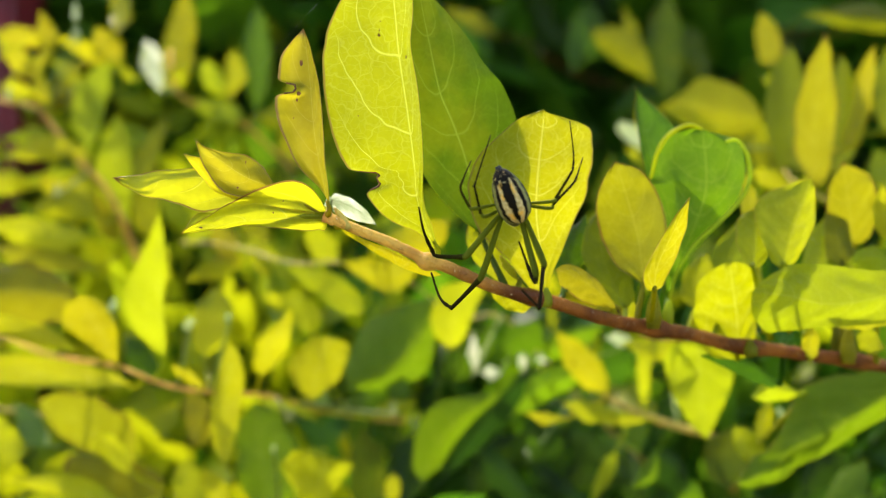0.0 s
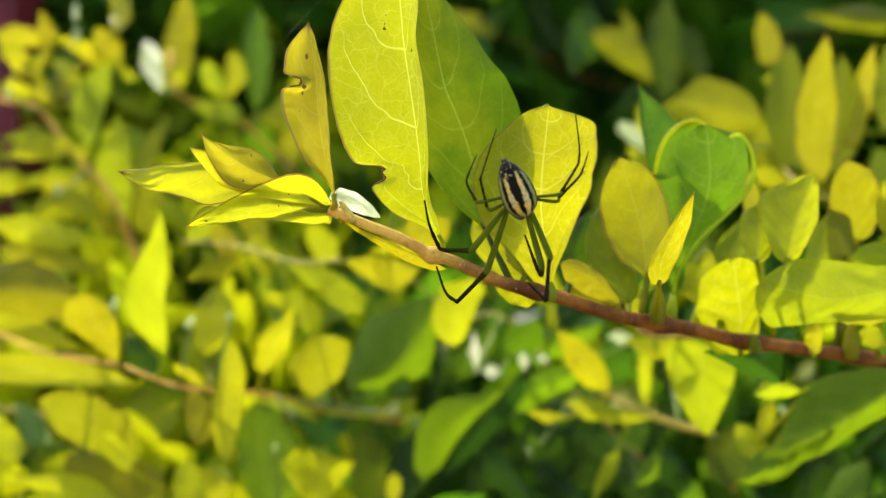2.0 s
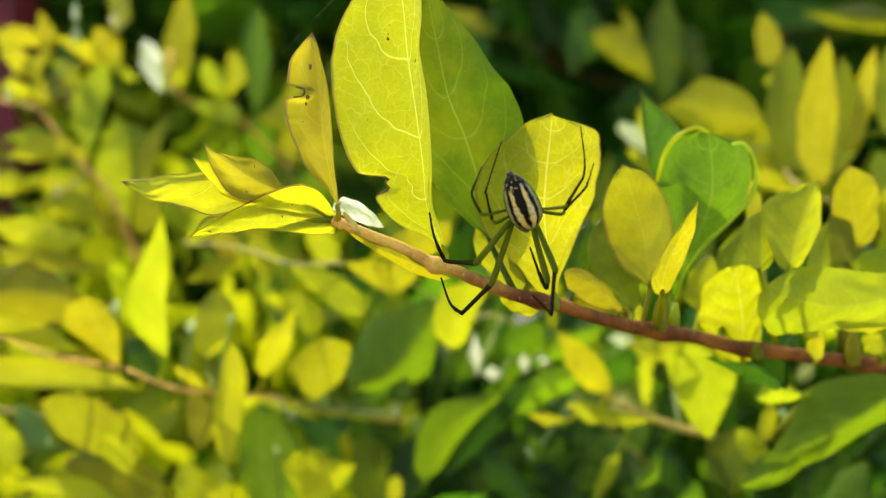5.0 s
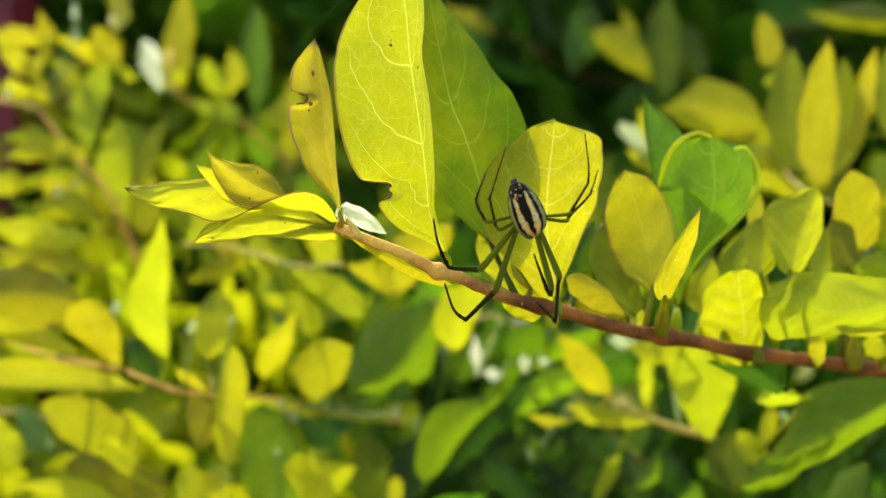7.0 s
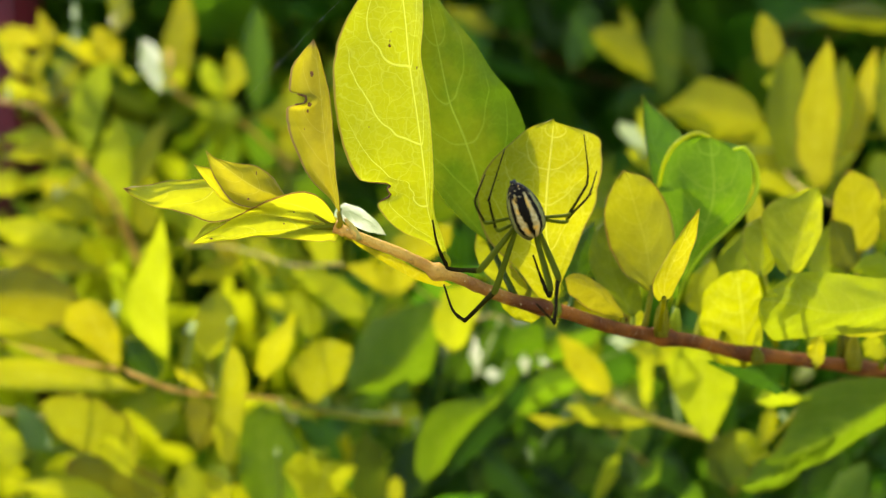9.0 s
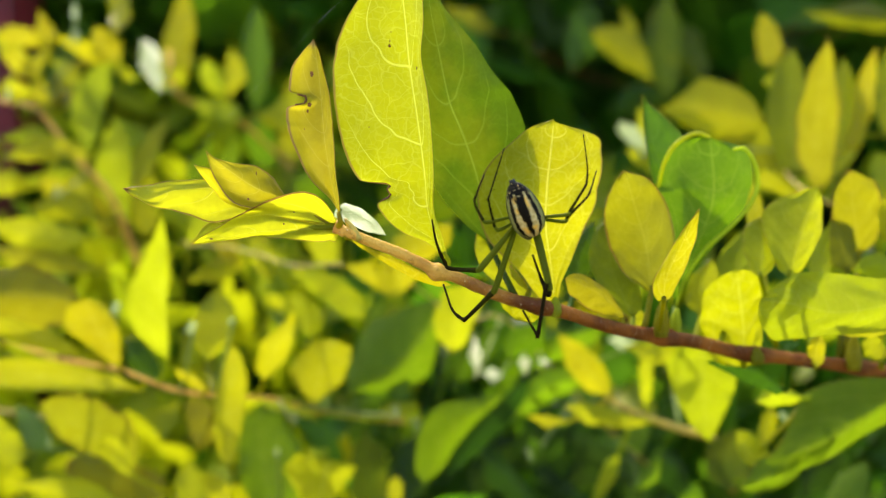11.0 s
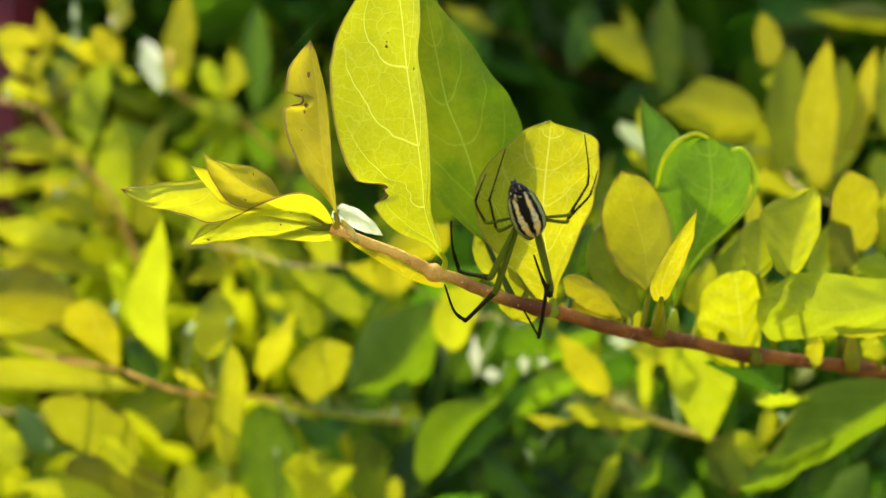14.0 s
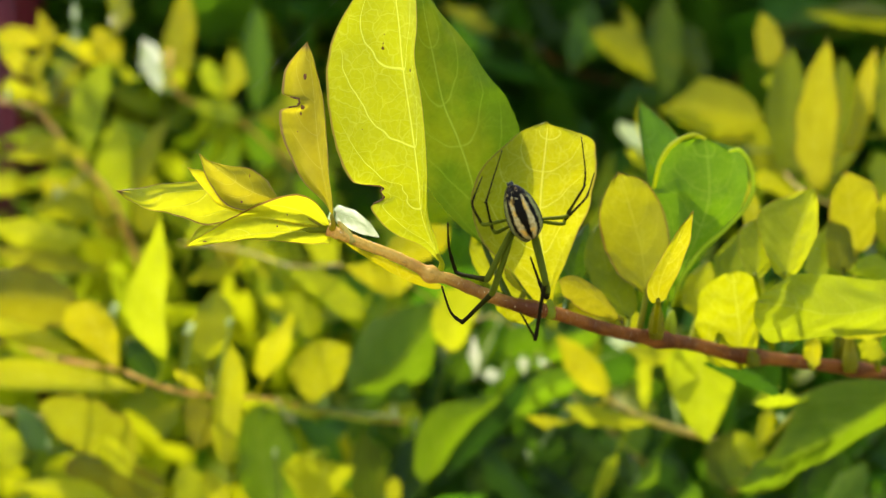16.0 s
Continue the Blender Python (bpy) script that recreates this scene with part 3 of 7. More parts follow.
blade(front, (77.3, 176.0, -20.1), [(69.8, 160.0, -8.8), (63.3, 157.5, -10.9), (56.8, 155.0, -11.0)], [0, -0.1, -0.2, -0.5, -0.9, -1.2, -1.4, -1.2, -0.8, -0.5, -0.2, 0, 0], [0, 0.3, 1.0, 2.2, 2.5, 2.2, 2.1, 1.8, 1.7, 1.4, 0.7, 0.2, 0], LIME, (0.30, 0.20))
blade(front, (52.9, 160.0, -13.4), [(49.8, 153.4, -4.1), (51.0, 153.9, 0.1), (52.8, 154.5, 4.6), (54.6, 155.0, 9.2)], [0, 0.4, 1.5, 2.2, 3.2, 4.4, 5.6, 5.5, 4.4, 2.8, 1.5, 0.4, 0], [0, -0.3, -1.3, -2.1, -2.5, -2.9, -3.1, -3.1, -2.4, -1.7, -0.8, -0.2, 0], LIME, (0.45, 0.60), hem=0.03)
blade(front, (51.2, 164.0, -14.8), [(46.2, 155.0, -4.2), (46.8, 156.0, 0.9), (47.1, 157.0, 5.0)], [0, 0.2, 1.0, 1.6, 2.0, 2.5, 2.5, 2.5, 2.4, 1.7, 0.8, 0.2, 0], [0, -0.2, -0.9, -1.7, -2.3, -2.8, -2.6, -2.5, -2.3, -1.4, -0.6, -0.2, 0], LIME, (0.50, 0.50), hem=0.03)
blade(front, (62.4, 166.7, -18.0), [(69.4, 178.0, -0.8), (67.1, 174.5, 6.5), (65.0, 171.0, 12.9)], [0, 0.4, 1.7, 2.2, 2.7, 3.2, 3.5, 3.1, 2.8, 1.9, 0.9, 0.2, 0], [0, -1.2, -3.0, -3.9, -5.1, -5.7, -5.4, -5.0, -4.4, -2.6, -1.2, -0.3, 0], OLIVE, (0.20, 0.20))
blade(front, (61.6, 166.4, -17.9), [(65.4, 173.0, -4.0), (64.9, 174.5, 1.9), (64.3, 176.0, 6.1)], [0, 0.2, 0.9, 2.0, 1.9, 1.8, 1.6, 1.4, 1.0, 0.6, 0.3, 0.1, 0], [0, -0.5, -2.2, -2.5, -2.5, -2.5, -2.5, -2.6, -1.7, -1.0, -0.5, -0.1, 0], DULL, (0.30, 0.20))
blade(front, (56.3, 164.3, -17.1), [(60.9, 173.0, -4.5), (62.9, 175.5, 0.1), (64.5, 178.0, 4.3)], [0, 0.7, 2.0, 2.0, 2.1, 2.1, 2.2, 1.9, 1.3, 0.7, 0.3, 0.1, 0], [0, -0.2, -0.9, -1.9, -2.0, -1.9, -1.9, -1.9, -1.4, -0.8, -0.4, -0.1, 0], LIME, (0.20, 0.20))
blade(front, (68.7, 169.6, -19.1), [(73.2, 172.0, 0.1), (71.2, 171.0, 4.6), (70.6, 170.0, 9.5)], [0, 0.1, 0.5, 1.0, 1.6, 1.6, 1.4, 1.3, 0.8, 0.5, 0.2, 0.1, 0], [0, -0.2, -0.7, -1.5, -1.8, -2.1, -2.3, -2.3, -1.8, -1.0, -0.5, -0.1, 0], LIME, (0.20, 0.20))
blade(front, (77.3, 176.0, -20.1), [(73.3, 168.0, -4.3), (69.5, 169.5, -2.4), (65.4, 171.0, -3.5)], [0, -0.1, -0.2, -0.4, -0.6, -1.0, -1.9, -1.7, -1.5, -0.9, -0.4, -0.1, 0], [0, 0.2, 0.7, 1.5, 1.9, 2.2, 2.2, 2.1, 1.7, 1.0, 0.4, 0.1, 0], LIME, (0.30, 0.20))
blade(front, (65.3, 168.0, -18.5), [(66.7, 171.0, -18.0), (65.1, 171.0, -14.8), (62.9, 171.0, -12.1)], [0, 0, 0.2, 0.4, 0.7, 1.1, 1.3, 1.2, 1.1, 1.0, 0.5, 0.1, 0], [0, -0.1, -0.3, -0.6, -1.0, -1.3, -1.1, -1.1, -0.9, -0.5, -0.2, -0.1, 0], LIME, (0.30, 0.20))
blade(front, (58.1, 165.0, -17.4), [(56.9, 163.0, -18.0), (57.0, 163.0, -15.4), (57.4, 163.0, -12.8)], [0, 0.1, 0.4, 0.8, 1.3, 1.2, 1.2, 1.2, 1.0, 0.6, 0.3, 0.1, 0], [0, -0.1, -0.6, -1.2, -1.4, -1.4, -1.4, -1.3, -1.2, -0.8, -0.4, -0.1, 0], GOLD, (0.30, 0.20))
blade(front, (69.9, 170.1, -19.3), [(68.1, 166.0, -17.5), (66.5, 165.5, -15.2), (65.9, 165.0, -13.0)], [0, 0.1, 0.3, 0.5, 0.9, 1.4, 1.2, 1.2, 1.2, 0.7, 0.3, 0.1, 0], [0, -2.0, -2.0, -2.0, -2.0, -2.0, -2.0, -1.9, -1.7, -1.0, -0.4, -0.1, 0], LIME, (0.30, 0.20))
blade(front, (52.8, 162.8, -16.6), [(53.3, 165.0, -16.0), (51.9, 167.5, -12.7), (50.4, 170.0, -9.3)], [0, 0.1, 0.5, 1.0, 1.7, 1.7, 1.7, 1.7, 1.3, 0.8, 0.4, 0.1, 0], [0, -1.2, -2.8, -2.7, -2.6, -2.5, -2.4, -2.3, -1.6, -0.9, -0.4, -0.1, 0], GREEN, (0.30, 0.20))
blade(front, (36.5, 154.6, -13.3), [(41.0, 170.0, -10.7), (41.3, 171.5, -6.3), (43.7, 173.0, -1.3)], [0, 0.2, 0.7, 1.4, 2.1, 1.9, 1.9, 2.0, 1.3, 0.8, 0.4, 0.1, 0], [0, -0.2, -1.0, -2.3, -3.0, -3.1, -3.2, -3.1, -2.9, -2.0, -0.9, -0.2, 0], LIME, (0.20, 0.30))
blade(front, (40.6, 156.7, -14.4), [(45.4, 170.0, -10.7), (47.2, 173.0, -3.6), (49.8, 176.0, 3.8)], [0, 0.5, 1.9, 2.9, 2.8, 2.7, 2.7, 2.8, 2.0, 1.2, 0.5, 0.1, 0], [0, -0.4, -1.5, -3.3, -3.4, -3.4, -3.3, -3.2, -2.8, -1.7, -0.8, -0.2, 0], LIME, (0.20, 0.10))
blade(front, (51.0, 166.0, -13.9), [(52.8, 178.0, 2.0), (52.4, 179.0, 6.7), (51.9, 180.0, 11.7)], [0, 0.1, 0.5, 1.1, 1.6, 1.6, 1.6, 1.6, 1.4, 0.8, 0.4, 0.1, 0], [0, -0.1, -0.6, -1.2, -1.5, -1.4, -1.4, -1.4, -1.1, -0.6, -0.3, -0.1, 0], GOLD, (0.20, 0.10))
blade(front, (27.7, 150.1, -11.8), [(29.2, 160.0, -12.6), (28.6, 159.0, -9.2), (26.0, 158.0, -6.6)], [0, 0.1, 0.3, 0.6, 1.1, 1.4, 1.5, 1.3, 1.0, 0.6, 0.2, 0.1, 0], [0, -0.1, -0.3, -0.6, -1.0, -1.3, -1.0, -1.1, -1.1, -0.7, -0.3, -0.1, 0], OLIVE, (0.30, 0.20))
blade(front, (52.8, 162.8, -16.6), [(54.0, 168.0, -22.1), (48.5, 168.0, -19.0), (41.4, 168.0, -17.7)], [0, 0, -0.1, -0.2, -0.4, -0.6, -1.1, -1.2, -1.2, -0.8, -0.4, -0.1, 0], [0, 0.6, 1.4, 1.5, 1.8, 2.0, 2.0, 1.7, 1.2, 0.7, 0.3, 0.1, 0], GREEN, (0.40, 0.20))
rolled_edge(heart, [(31.7, 157.0, 9.2), (32.3, 155.0, 12.8), (33.8, 154.0, 15.3), (36.5, 154.0, 16.7), (39.0, 156.0, 16.4)], 0.36, SAPPY)
rolled_edge(heart, [(42.5, 156.0, 14.6), (43.9, 155.0, 14.6), (45.2, 154.5, 12.3), (45.5, 154.5, 9.1), (44.2, 154.5, 6.1), (41.4, 155.0, 2.9), (38.4, 156.0, 0), (35.8, 157.0, -4.1), (34.6, 158.0, -8.3)], 0.34, SAPPY)
bud(front, (15.1, 141.8, -8.9), (15.0, 141.8, -6.3), 0.75, SAPPY)
bud(front, (30.7, 150.0, -12.3), (30.9, 150.0, -7.2), 1.0, OLIVE)
bud(front, (33.2, 153.0, -12.4), (33.6, 153.0, -8.4), 0.8, SAPPY)
bud(front, (46.7, 158.0, -17.0), (46.4, 158.0, -14.5), 0.9, OLIVE)
bud(front, (63.5, 165.0, -18.7), (63.5, 165.0, -13.0), 1.1, OLIVE)
bud(front, (-11.8, 129.8, 1.8), (-13.3, 129.8, 2.9), 0.42, BARK)
bud(front, (-9.9, 130.0, 1.1), (-11.8, 130.0, 3.8), 0.45, STALK)
scar(curled_leaf, (-15.6, 128.2, 21.1), 0.20, 0.39)
scar(curled_leaf, (-15.8, 127.6, 17.3), 0.29, 0.24)
scar(curled_leaf, (-16.0, 127.6, 16.5), 0.14, 0.21)
scar(curled_leaf, (-16.4, 127.6, 14.4), 0.08, 0.10)
scar(broad_leaf, (-3.0, 128.8, 21.9), 0.08, 0.20)
scar(broad_leaf, (-8.8, 129.0, 14.8), 0.07, 0.08)
scar(boat_leaf, (-27.9, 129.3, 1.3), 0.22, 0.10)
scar(boat_leaf, (-19.0, 128.6, 3.1), 0.08, 0.14)
scar(boat_leaf, (-17.8, 128.6, 4.5), 0.11, 0.07)
scar(bud_leaf, (-23.0, 127.0, 6.0), 0.15, 0.14)
scar(bud_leaf, (-22.3, 128.5, 9.2), 0.07, 0.24)

# shoots of the hedge behind and below it

lowright = twig("hedge_shoot", "mature hedge shoot with dark green folded leaves", [(146.0, 247.6, -60.1), (110.0, 215.0, -45.0), (92.0, 201.0, -36.0), (84.0, 198.0, -31.0), (76.0, 198.0, -29.5), (69.0, 198.0, -28.5)], 0.90, 0.40, BARK, "shoots of the hedge")
blade(lowright, (83.2, 192.2, -24.5), [(85.0, 188.0, -22.5), (76.1, 189.4, -28.9), (68.6, 190.7, -34.0), (63.5, 192.1, -36.7), (60.4, 193.4, -40.6), (54.2, 194.8, -43.5)], [0, -2.2, -3.4, -5.3, -7.4, -8.1, -5.4, -2.7, -3.3, -3.1, -1.5, -0.4, 0], [0, 0.8, 3.2, 4.2, 3.7, 3.9, 4.4, 4.6, 3.6, 2.9, 2.3, 0.8, 0], FRESH, (0.50, 0.80), hem=0.03, wave=0.05)
blade(lowright, (67.5, 194.8, -26.7), [(65.4, 193.0, -26.9), (60.0, 192.0, -25.7), (55.9, 191.0, -27.3)], [0, -0.1, -0.2, -0.5, -0.8, -1.2, -0.9, -1.0, -0.9, -0.5, -0.3, -0.1, 0], [0, 0.2, 0.7, 1.6, 2.1, 2.5, 2.6, 2.5, 2.3, 1.5, 0.6, 0.1, 0], LIME, (0.50, 0.40), wave=0.04)
blade(lowright, (67.5, 194.8, -26.7), [(58.8, 196.0, -36.1), (59.7, 197.0, -32.2), (60.9, 198.0, -28.3)], [0, 0.1, 0.5, 1.1, 1.2, 1.2, 1.1, 1.1, 0.8, 0.5, 0.2, 0.1, 0], [0, -0.2, -0.8, -1.8, -1.9, -2.0, -2.0, -2.0, -1.9, -1.1, -0.5, -0.1, 0], GOLD, (0.30, 0.30))
blade(lowright, (67.5, 194.8, -26.7), [(59.2, 198.0, -41.2), (56.9, 199.0, -37.7), (55.1, 200.0, -33.7)], [0, 0.1, 0.3, 0.7, 1.1, 1.6, 1.5, 1.5, 1.3, 0.8, 0.4, 0.1, 0], [0, -0.3, -1.0, -2.3, -3.4, -3.4, -3.2, -3.0, -2.8, -2.0, -0.9, -0.2, 0], LIME, (0.30, 0.30))
# a tiny leaf added as a glint, tilted to mirror the sun
blade(lowright, (67.5, 194.8, -26.7), [(64.0, 200.0, -32.5), (64.4, 201.8, -31.6), (64.8, 203.7, -30.6)], [0, 0, 0.1, 0.3, 0.5, 0.8, 1.0, 0.8, 0.5, 0.3, 0.1, 0, 0], [0, 0, -0.1, -0.3, -0.5, -0.8, -1.0, -0.8, -0.5, -0.3, -0.1, 0, 0], GLOSS, (0.52, -0.52), wave=0.0)

underleaf = twig("hedge_shoot", "golden hedge shoot hanging under the front twig", [(65.4, 222.5, -17.5), (49.4, 209.7, -18.3), (42.2, 218.0, -18.3), (39.1, 234.4, -14.7)], 0.40, 0.30, BARK, "shoots of the hedge")
blade(underleaf, (51.0, 210.3, -18.2), [(51.1, 209.7, -18.7), (51.5, 211.3, -28.9), (53.3, 213.0, -38.5)], [0, -5.1, -5.7, -6.8, -6.7, -6.1, -5.4, -4.2, -3.4, -2.3, -1.1, -0.3, 0], [0, 3.2, 5.6, 6.7, 6.7, 6.6, 6.1, 4.9, 3.6, 2.2, 1.0, 0.2, 0], LIME, (0.07, 0.05))
blade(underleaf, (45.9, 210.9, -18.5), [(48.7, 214.0, -19.3), (42.9, 216.0, -21.6), (37.0, 218.0, -19.7)], [0, -0.1, -0.5, -1.1, -1.9, -2.6, -2.8, -2.6, -1.9, -1.1, -0.5, -0.1, 0], [0, 0.2, 0.9, 1.8, 2.7, 2.0, 1.7, 1.4, 0.9, 0.5, 0.3, 0.1, 0], LIME, (0.10, 0.17))

leftlow = twig("hedge_shoot", "sunlit hedge shoot with golden upright leaves", [(-167.1, 374.8, -23.6), (-106.8, 279.2, -26.4), (-85.6, 247.6, -26.0), (-67.6, 224.7, -25.4), (-57.5, 224.7, -29.3), (-48.5, 227.1, -31.1), (-37.6, 234.4, -32.8), (-30.0, 253.4, -38.4), (-19.8, 279.2, -44.4), (-5.6, 310.9, -50.8), (13.9, 345.2, -58.2)], 0.5, 0.34, BARK, "shoots of the hedge")
blade(leftlow, (-59.8, 224.0, -28.4), [(-56.9, 222.0, -23.3), (-57.1, 218.7, -13.7), (-56.8, 215.3, -3.3), (-55.4, 212.0, 7.7)], [0, 0.6, 2.5, 4.6, 6.7, 7.3, 6.6, 4.7, 2.6, 1.3, 0.6, 0.2, 0], [0, -0.1, -0.2, -0.5, -0.8, -1.1, -1.4, -1.5, -1.3, -0.9, -0.4, -0.1, 0], LIME, (0.09, 0.14), wave=0.13, fine=False)
blade(leftlow, (-66.0, 223.6, -25.7), [(-67.0, 222.0, -25.0), (-70.2, 220.0, -17.3), (-73.3, 218.0, -10.0)], [0, 0.2, 0.6, 1.4, 2.3, 3.5, 4.5, 5.4, 6.1, 5.5, 4.5, 3.5, 0], [0, -0.2, -0.6, -1.3, -2.3, -3.1, -3.4, -3.7, -3.4, -2.6, -1.3, -0.3, 0], GOLD, (0.07, 0.07), wave=0.13, fine=False)
blade(leftlow, (-62.0, 223.1, -27.2), [(-64.6, 228.0, -30.2), (-76.4, 228.0, -28.1), (-94.4, 228.0, -26.4), (-104.1, 228.0, -25.8)], [0, -0.3, -0.9, -2.0, -2.5, -3.0, -3.6, -3.3, -2.2, -1.3, -0.6, -0.2, 0], [0, 0.1, 0.5, 1.0, 1.7, 2.4, 2.9, 3.1, 2.1, 1.2, 0.6, 0.2, 0], GOLD, (0.07, -0.25), wave=0.13, fine=False)
blade(leftlow, (-73.6, 231.2, -25.3), [(-77.6, 228.0, -11.0), (-86.8, 227.0, -9.7), (-100.8, 226.0, -8.8)], [0, -0.4, -1.6, -2.5, -3.4, -4.5, -5.2, -5.9, -5.2, -4.5, -2.0, -0.5, 0], [0, 0.9, 3.7, 5.5, 6.3, 7.1, 8.1, 7.8, 7.3, 5.8, 2.6, 0.7, 0], OLIVE, (0.56, 0.21), wave=0.13, fine=False)
blade(leftlow, (-71.5, 228.6, -25.2), [(-75.0, 224.0, -21.8), (-83.9, 222.5, -18.7), (-96.2, 221.0, -13.9)], [0, -0.1, -0.3, -0.7, -1.2, -1.8, -2.1, -2.0, -1.9, -1.1, -0.5, -0.1, 0], [0, 0.1, 0.5, 1.2, 1.5, 1.7, 2.1, 2.5, 2.5, 2.5, 1.4, 0.3, 0], GOLD, (0.10, 0.07), wave=0.13, fine=False)
blade(leftlow, (-45.8, 228.3, -31.4), [(-44.5, 224.0, -46.5), (-44.9, 224.0, -34.2), (-43.9, 224.0, -20.0)], [0, 0.3, 1.0, 2.2, 2.7, 3.2, 2.8, 2.6, 2.3, 2.0, 1.4, 0.4, 0], [0, -0.2, -0.6, -1.4, -2.1, -2.8, -3.2, -3.4, -3.3, -2.5, -1.7, -0.4, 0], GOLD, (0.03, 0.07), wave=0.13, fine=False)
blade(leftlow, (-40.1, 231.6, -32.1), [(-38.7, 231.0, -28.4), (-36.2, 229.0, -21.7), (-31.4, 227.0, -13.3)], [0, 0.3, 1.3, 2.6, 3.0, 3.0, 3.2, 2.4, 1.7, 1.0, 0.5, 0.1, 0], [0, -0.1, -0.6, -1.2, -2.1, -2.8, -2.9, -2.8, -2.5, -1.4, -0.6, -0.2, 0], GOLD, (0.10, 0.10), wave=0.13, fine=False)
blade(leftlow, (-35.5, 238.2, -33.9), [(-28.1, 234.0, -33.8), (-26.6, 233.0, -27.0), (-24.4, 232.0, -19.5)], [0, 0.4, 1.7, 3.6, 4.9, 6.3, 6.0, 5.3, 4.6, 3.8, 2.5, 0.6, 0], [0, -0.2, -0.9, -1.9, -3.2, -4.7, -5.1, -5.4, -5.7, -5.3, -4.9, -4.6, 0], GOLD, (0.07, 0.10), wave=0.06, fine=False)
blade(leftlow, (-32.9, 245.3, -36.1), [(-21.2, 242.0, -32.3), (-12.7, 242.0, -28.0), (-5.6, 242.0, -21.6), (1.2, 242.0, -11.1)], [0, 1.4, 5.8, 7.9, 9.5, 10.5, 10.9, 10.2, 8.9, 6.4, 2.9, 0.7, 0], [0, -0.3, -1.0, -2.1, -3.8, -5.8, -6.3, -5.6, -3.0, -1.6, -0.7, -0.2, 0], FRESH, (0.60, 0.50), wave=0.13, fine=False)
blade(leftlow, (-50.9, 226.1, -30.7), [(-48.8, 223.0, -29.3), (-52.8, 222.5, -26.7), (-55.8, 222.0, -24.5)], [0, 0, -0.2, -0.4, -0.7, -1.1, -1.1, -0.8, -0.5, -0.3, -0.1, 0, 0], [0, 0.1, 0.4, 0.9, 1.3, 1.3, 1.3, 1.4, 1.0, 0.6, 0.3, 0.1, 0], GOLD, (0.10, 0.10), wave=0.13, fine=False)
blade(leftlow, (-48.5, 227.1, -31.1), [(-52.7, 238.0, -25.0), (-51.9, 240.0, -16.4), (-51.0, 242.0, -8.8)], [0, 0.3, 1.1, 2.4, 3.2, 3.5, 3.8, 4.0, 2.7, 1.6, 0.7, 0.2, 0], [0, -0.3, -1.3, -3.0, -5.1, -5.1, -5.1, -5.0, -4.4, -2.6, -1.2, -0.3, 0], LIME, (0.17, 0.14), wave=0.13, fine=False)
blade(leftlow, (-78.3, 237.4, -25.6), [(-64.2, 246.0, -32.4), (-70.6, 248.0, -26.1), (-73.8, 250.0, -21.0)], [0, 0.1, 0.6, 1.2, 2.1, 2.9, 2.4, 2.2, 1.8, 1.1, 0.5, 0.1, 0], [0, -0.2, -0.7, -1.7, -2.9, -3.5, -3.5, -3.3, -3.0, -2.4, -1.1, -0.3, 0], GREEN, (0.30, 0.20), wave=0.13, fine=False)
blade(leftlow, (-47.2, 227.7, -31.3), [(-54.6, 238.0, -45.1), (-54.5, 239.0, -37.8), (-56.3, 240.0, -31.6)], [0, 0.1, 0.6, 1.3, 2.2, 2.5, 2.7, 2.6, 2.5, 1.4, 0.6, 0.2, 0], [0, -0.3, -1.3, -2.8, -3.2, -3.1, -3.0, -3.3, -2.1, -1.3, -0.6, -0.2, 0], OLIVE, (0.10, 0.10), wave=0.13, fine=False)
blade(leftlow, (-32.9, 245.3, -36.1), [(-16.4, 240.0, -38.5), (-10.7, 240.0, -36.0), (-4.9, 240.0, -34.4)], [0, 0.1, 0.3, 0.6, 1.0, 1.6, 1.8, 1.2, 0.8, 0.5, 0.2, 0.1, 0], [0, -0.1, -0.4, -0.9, -1.5, -2.1, -2.3, -2.1, -1.8, -1.2, -0.5, -0.1, 0], LIME, (0.10, 0.10), wave=0.13, fine=False)
# five added leaves tilted to the sun, only to make glints
blade(leftlow, (-32.9, 245.3, -36.1), [(-10.2, 236.0, -37.0), (-10.6, 239.1, -35.5), (-11.0, 242.2, -33.9)], [0, 0, 0.2, 0.3, 0.6, 0.9, 1.0, 0.8, 0.5, 0.3, 0.1, 0, 0], [0, 0, -0.1, -0.3, -0.5, -0.8, -1.0, -0.9, -0.6, -0.3, -0.2, 0, 0], GLOSS, (0.52, -0.52), wave=0.0, fine=False)
blade(leftlow, (-36.5, 236.2, -33.3), [(-32.0, 232.0, -37.8), (-32.5, 234.1, -36.7), (-33.1, 236.3, -35.7)], [0, 0, 0.2, 0.3, 0.6, 0.9, 1.1, 0.8, 0.6, 0.3, 0.2, 0, 0], [0, 0, -0.1, -0.3, -0.6, -0.8, -1.1, -0.9, -0.6, -0.4, -0.2, 0, 0], GLOSS, (0.52, -0.52), wave=0.0, fine=False)
blade(leftlow, (-55.2, 225.0, -29.9), [(-51.4, 220.0, -17.6), (-52.2, 222.3, -16.3), (-52.9, 224.6, -15.0)], [0, 0.1, 0.3, 0.6, 0.9, 1.4, 1.9, 1.5, 1.0, 0.6, 0.3, 0.1, 0], [0, -0.1, -0.3, -0.6, -1.0, -1.5, -1.9, -1.4, -1.0, -0.6, -0.3, -0.1, 0], GLOSS, (0.52, -0.52), wave=0.0, fine=False)
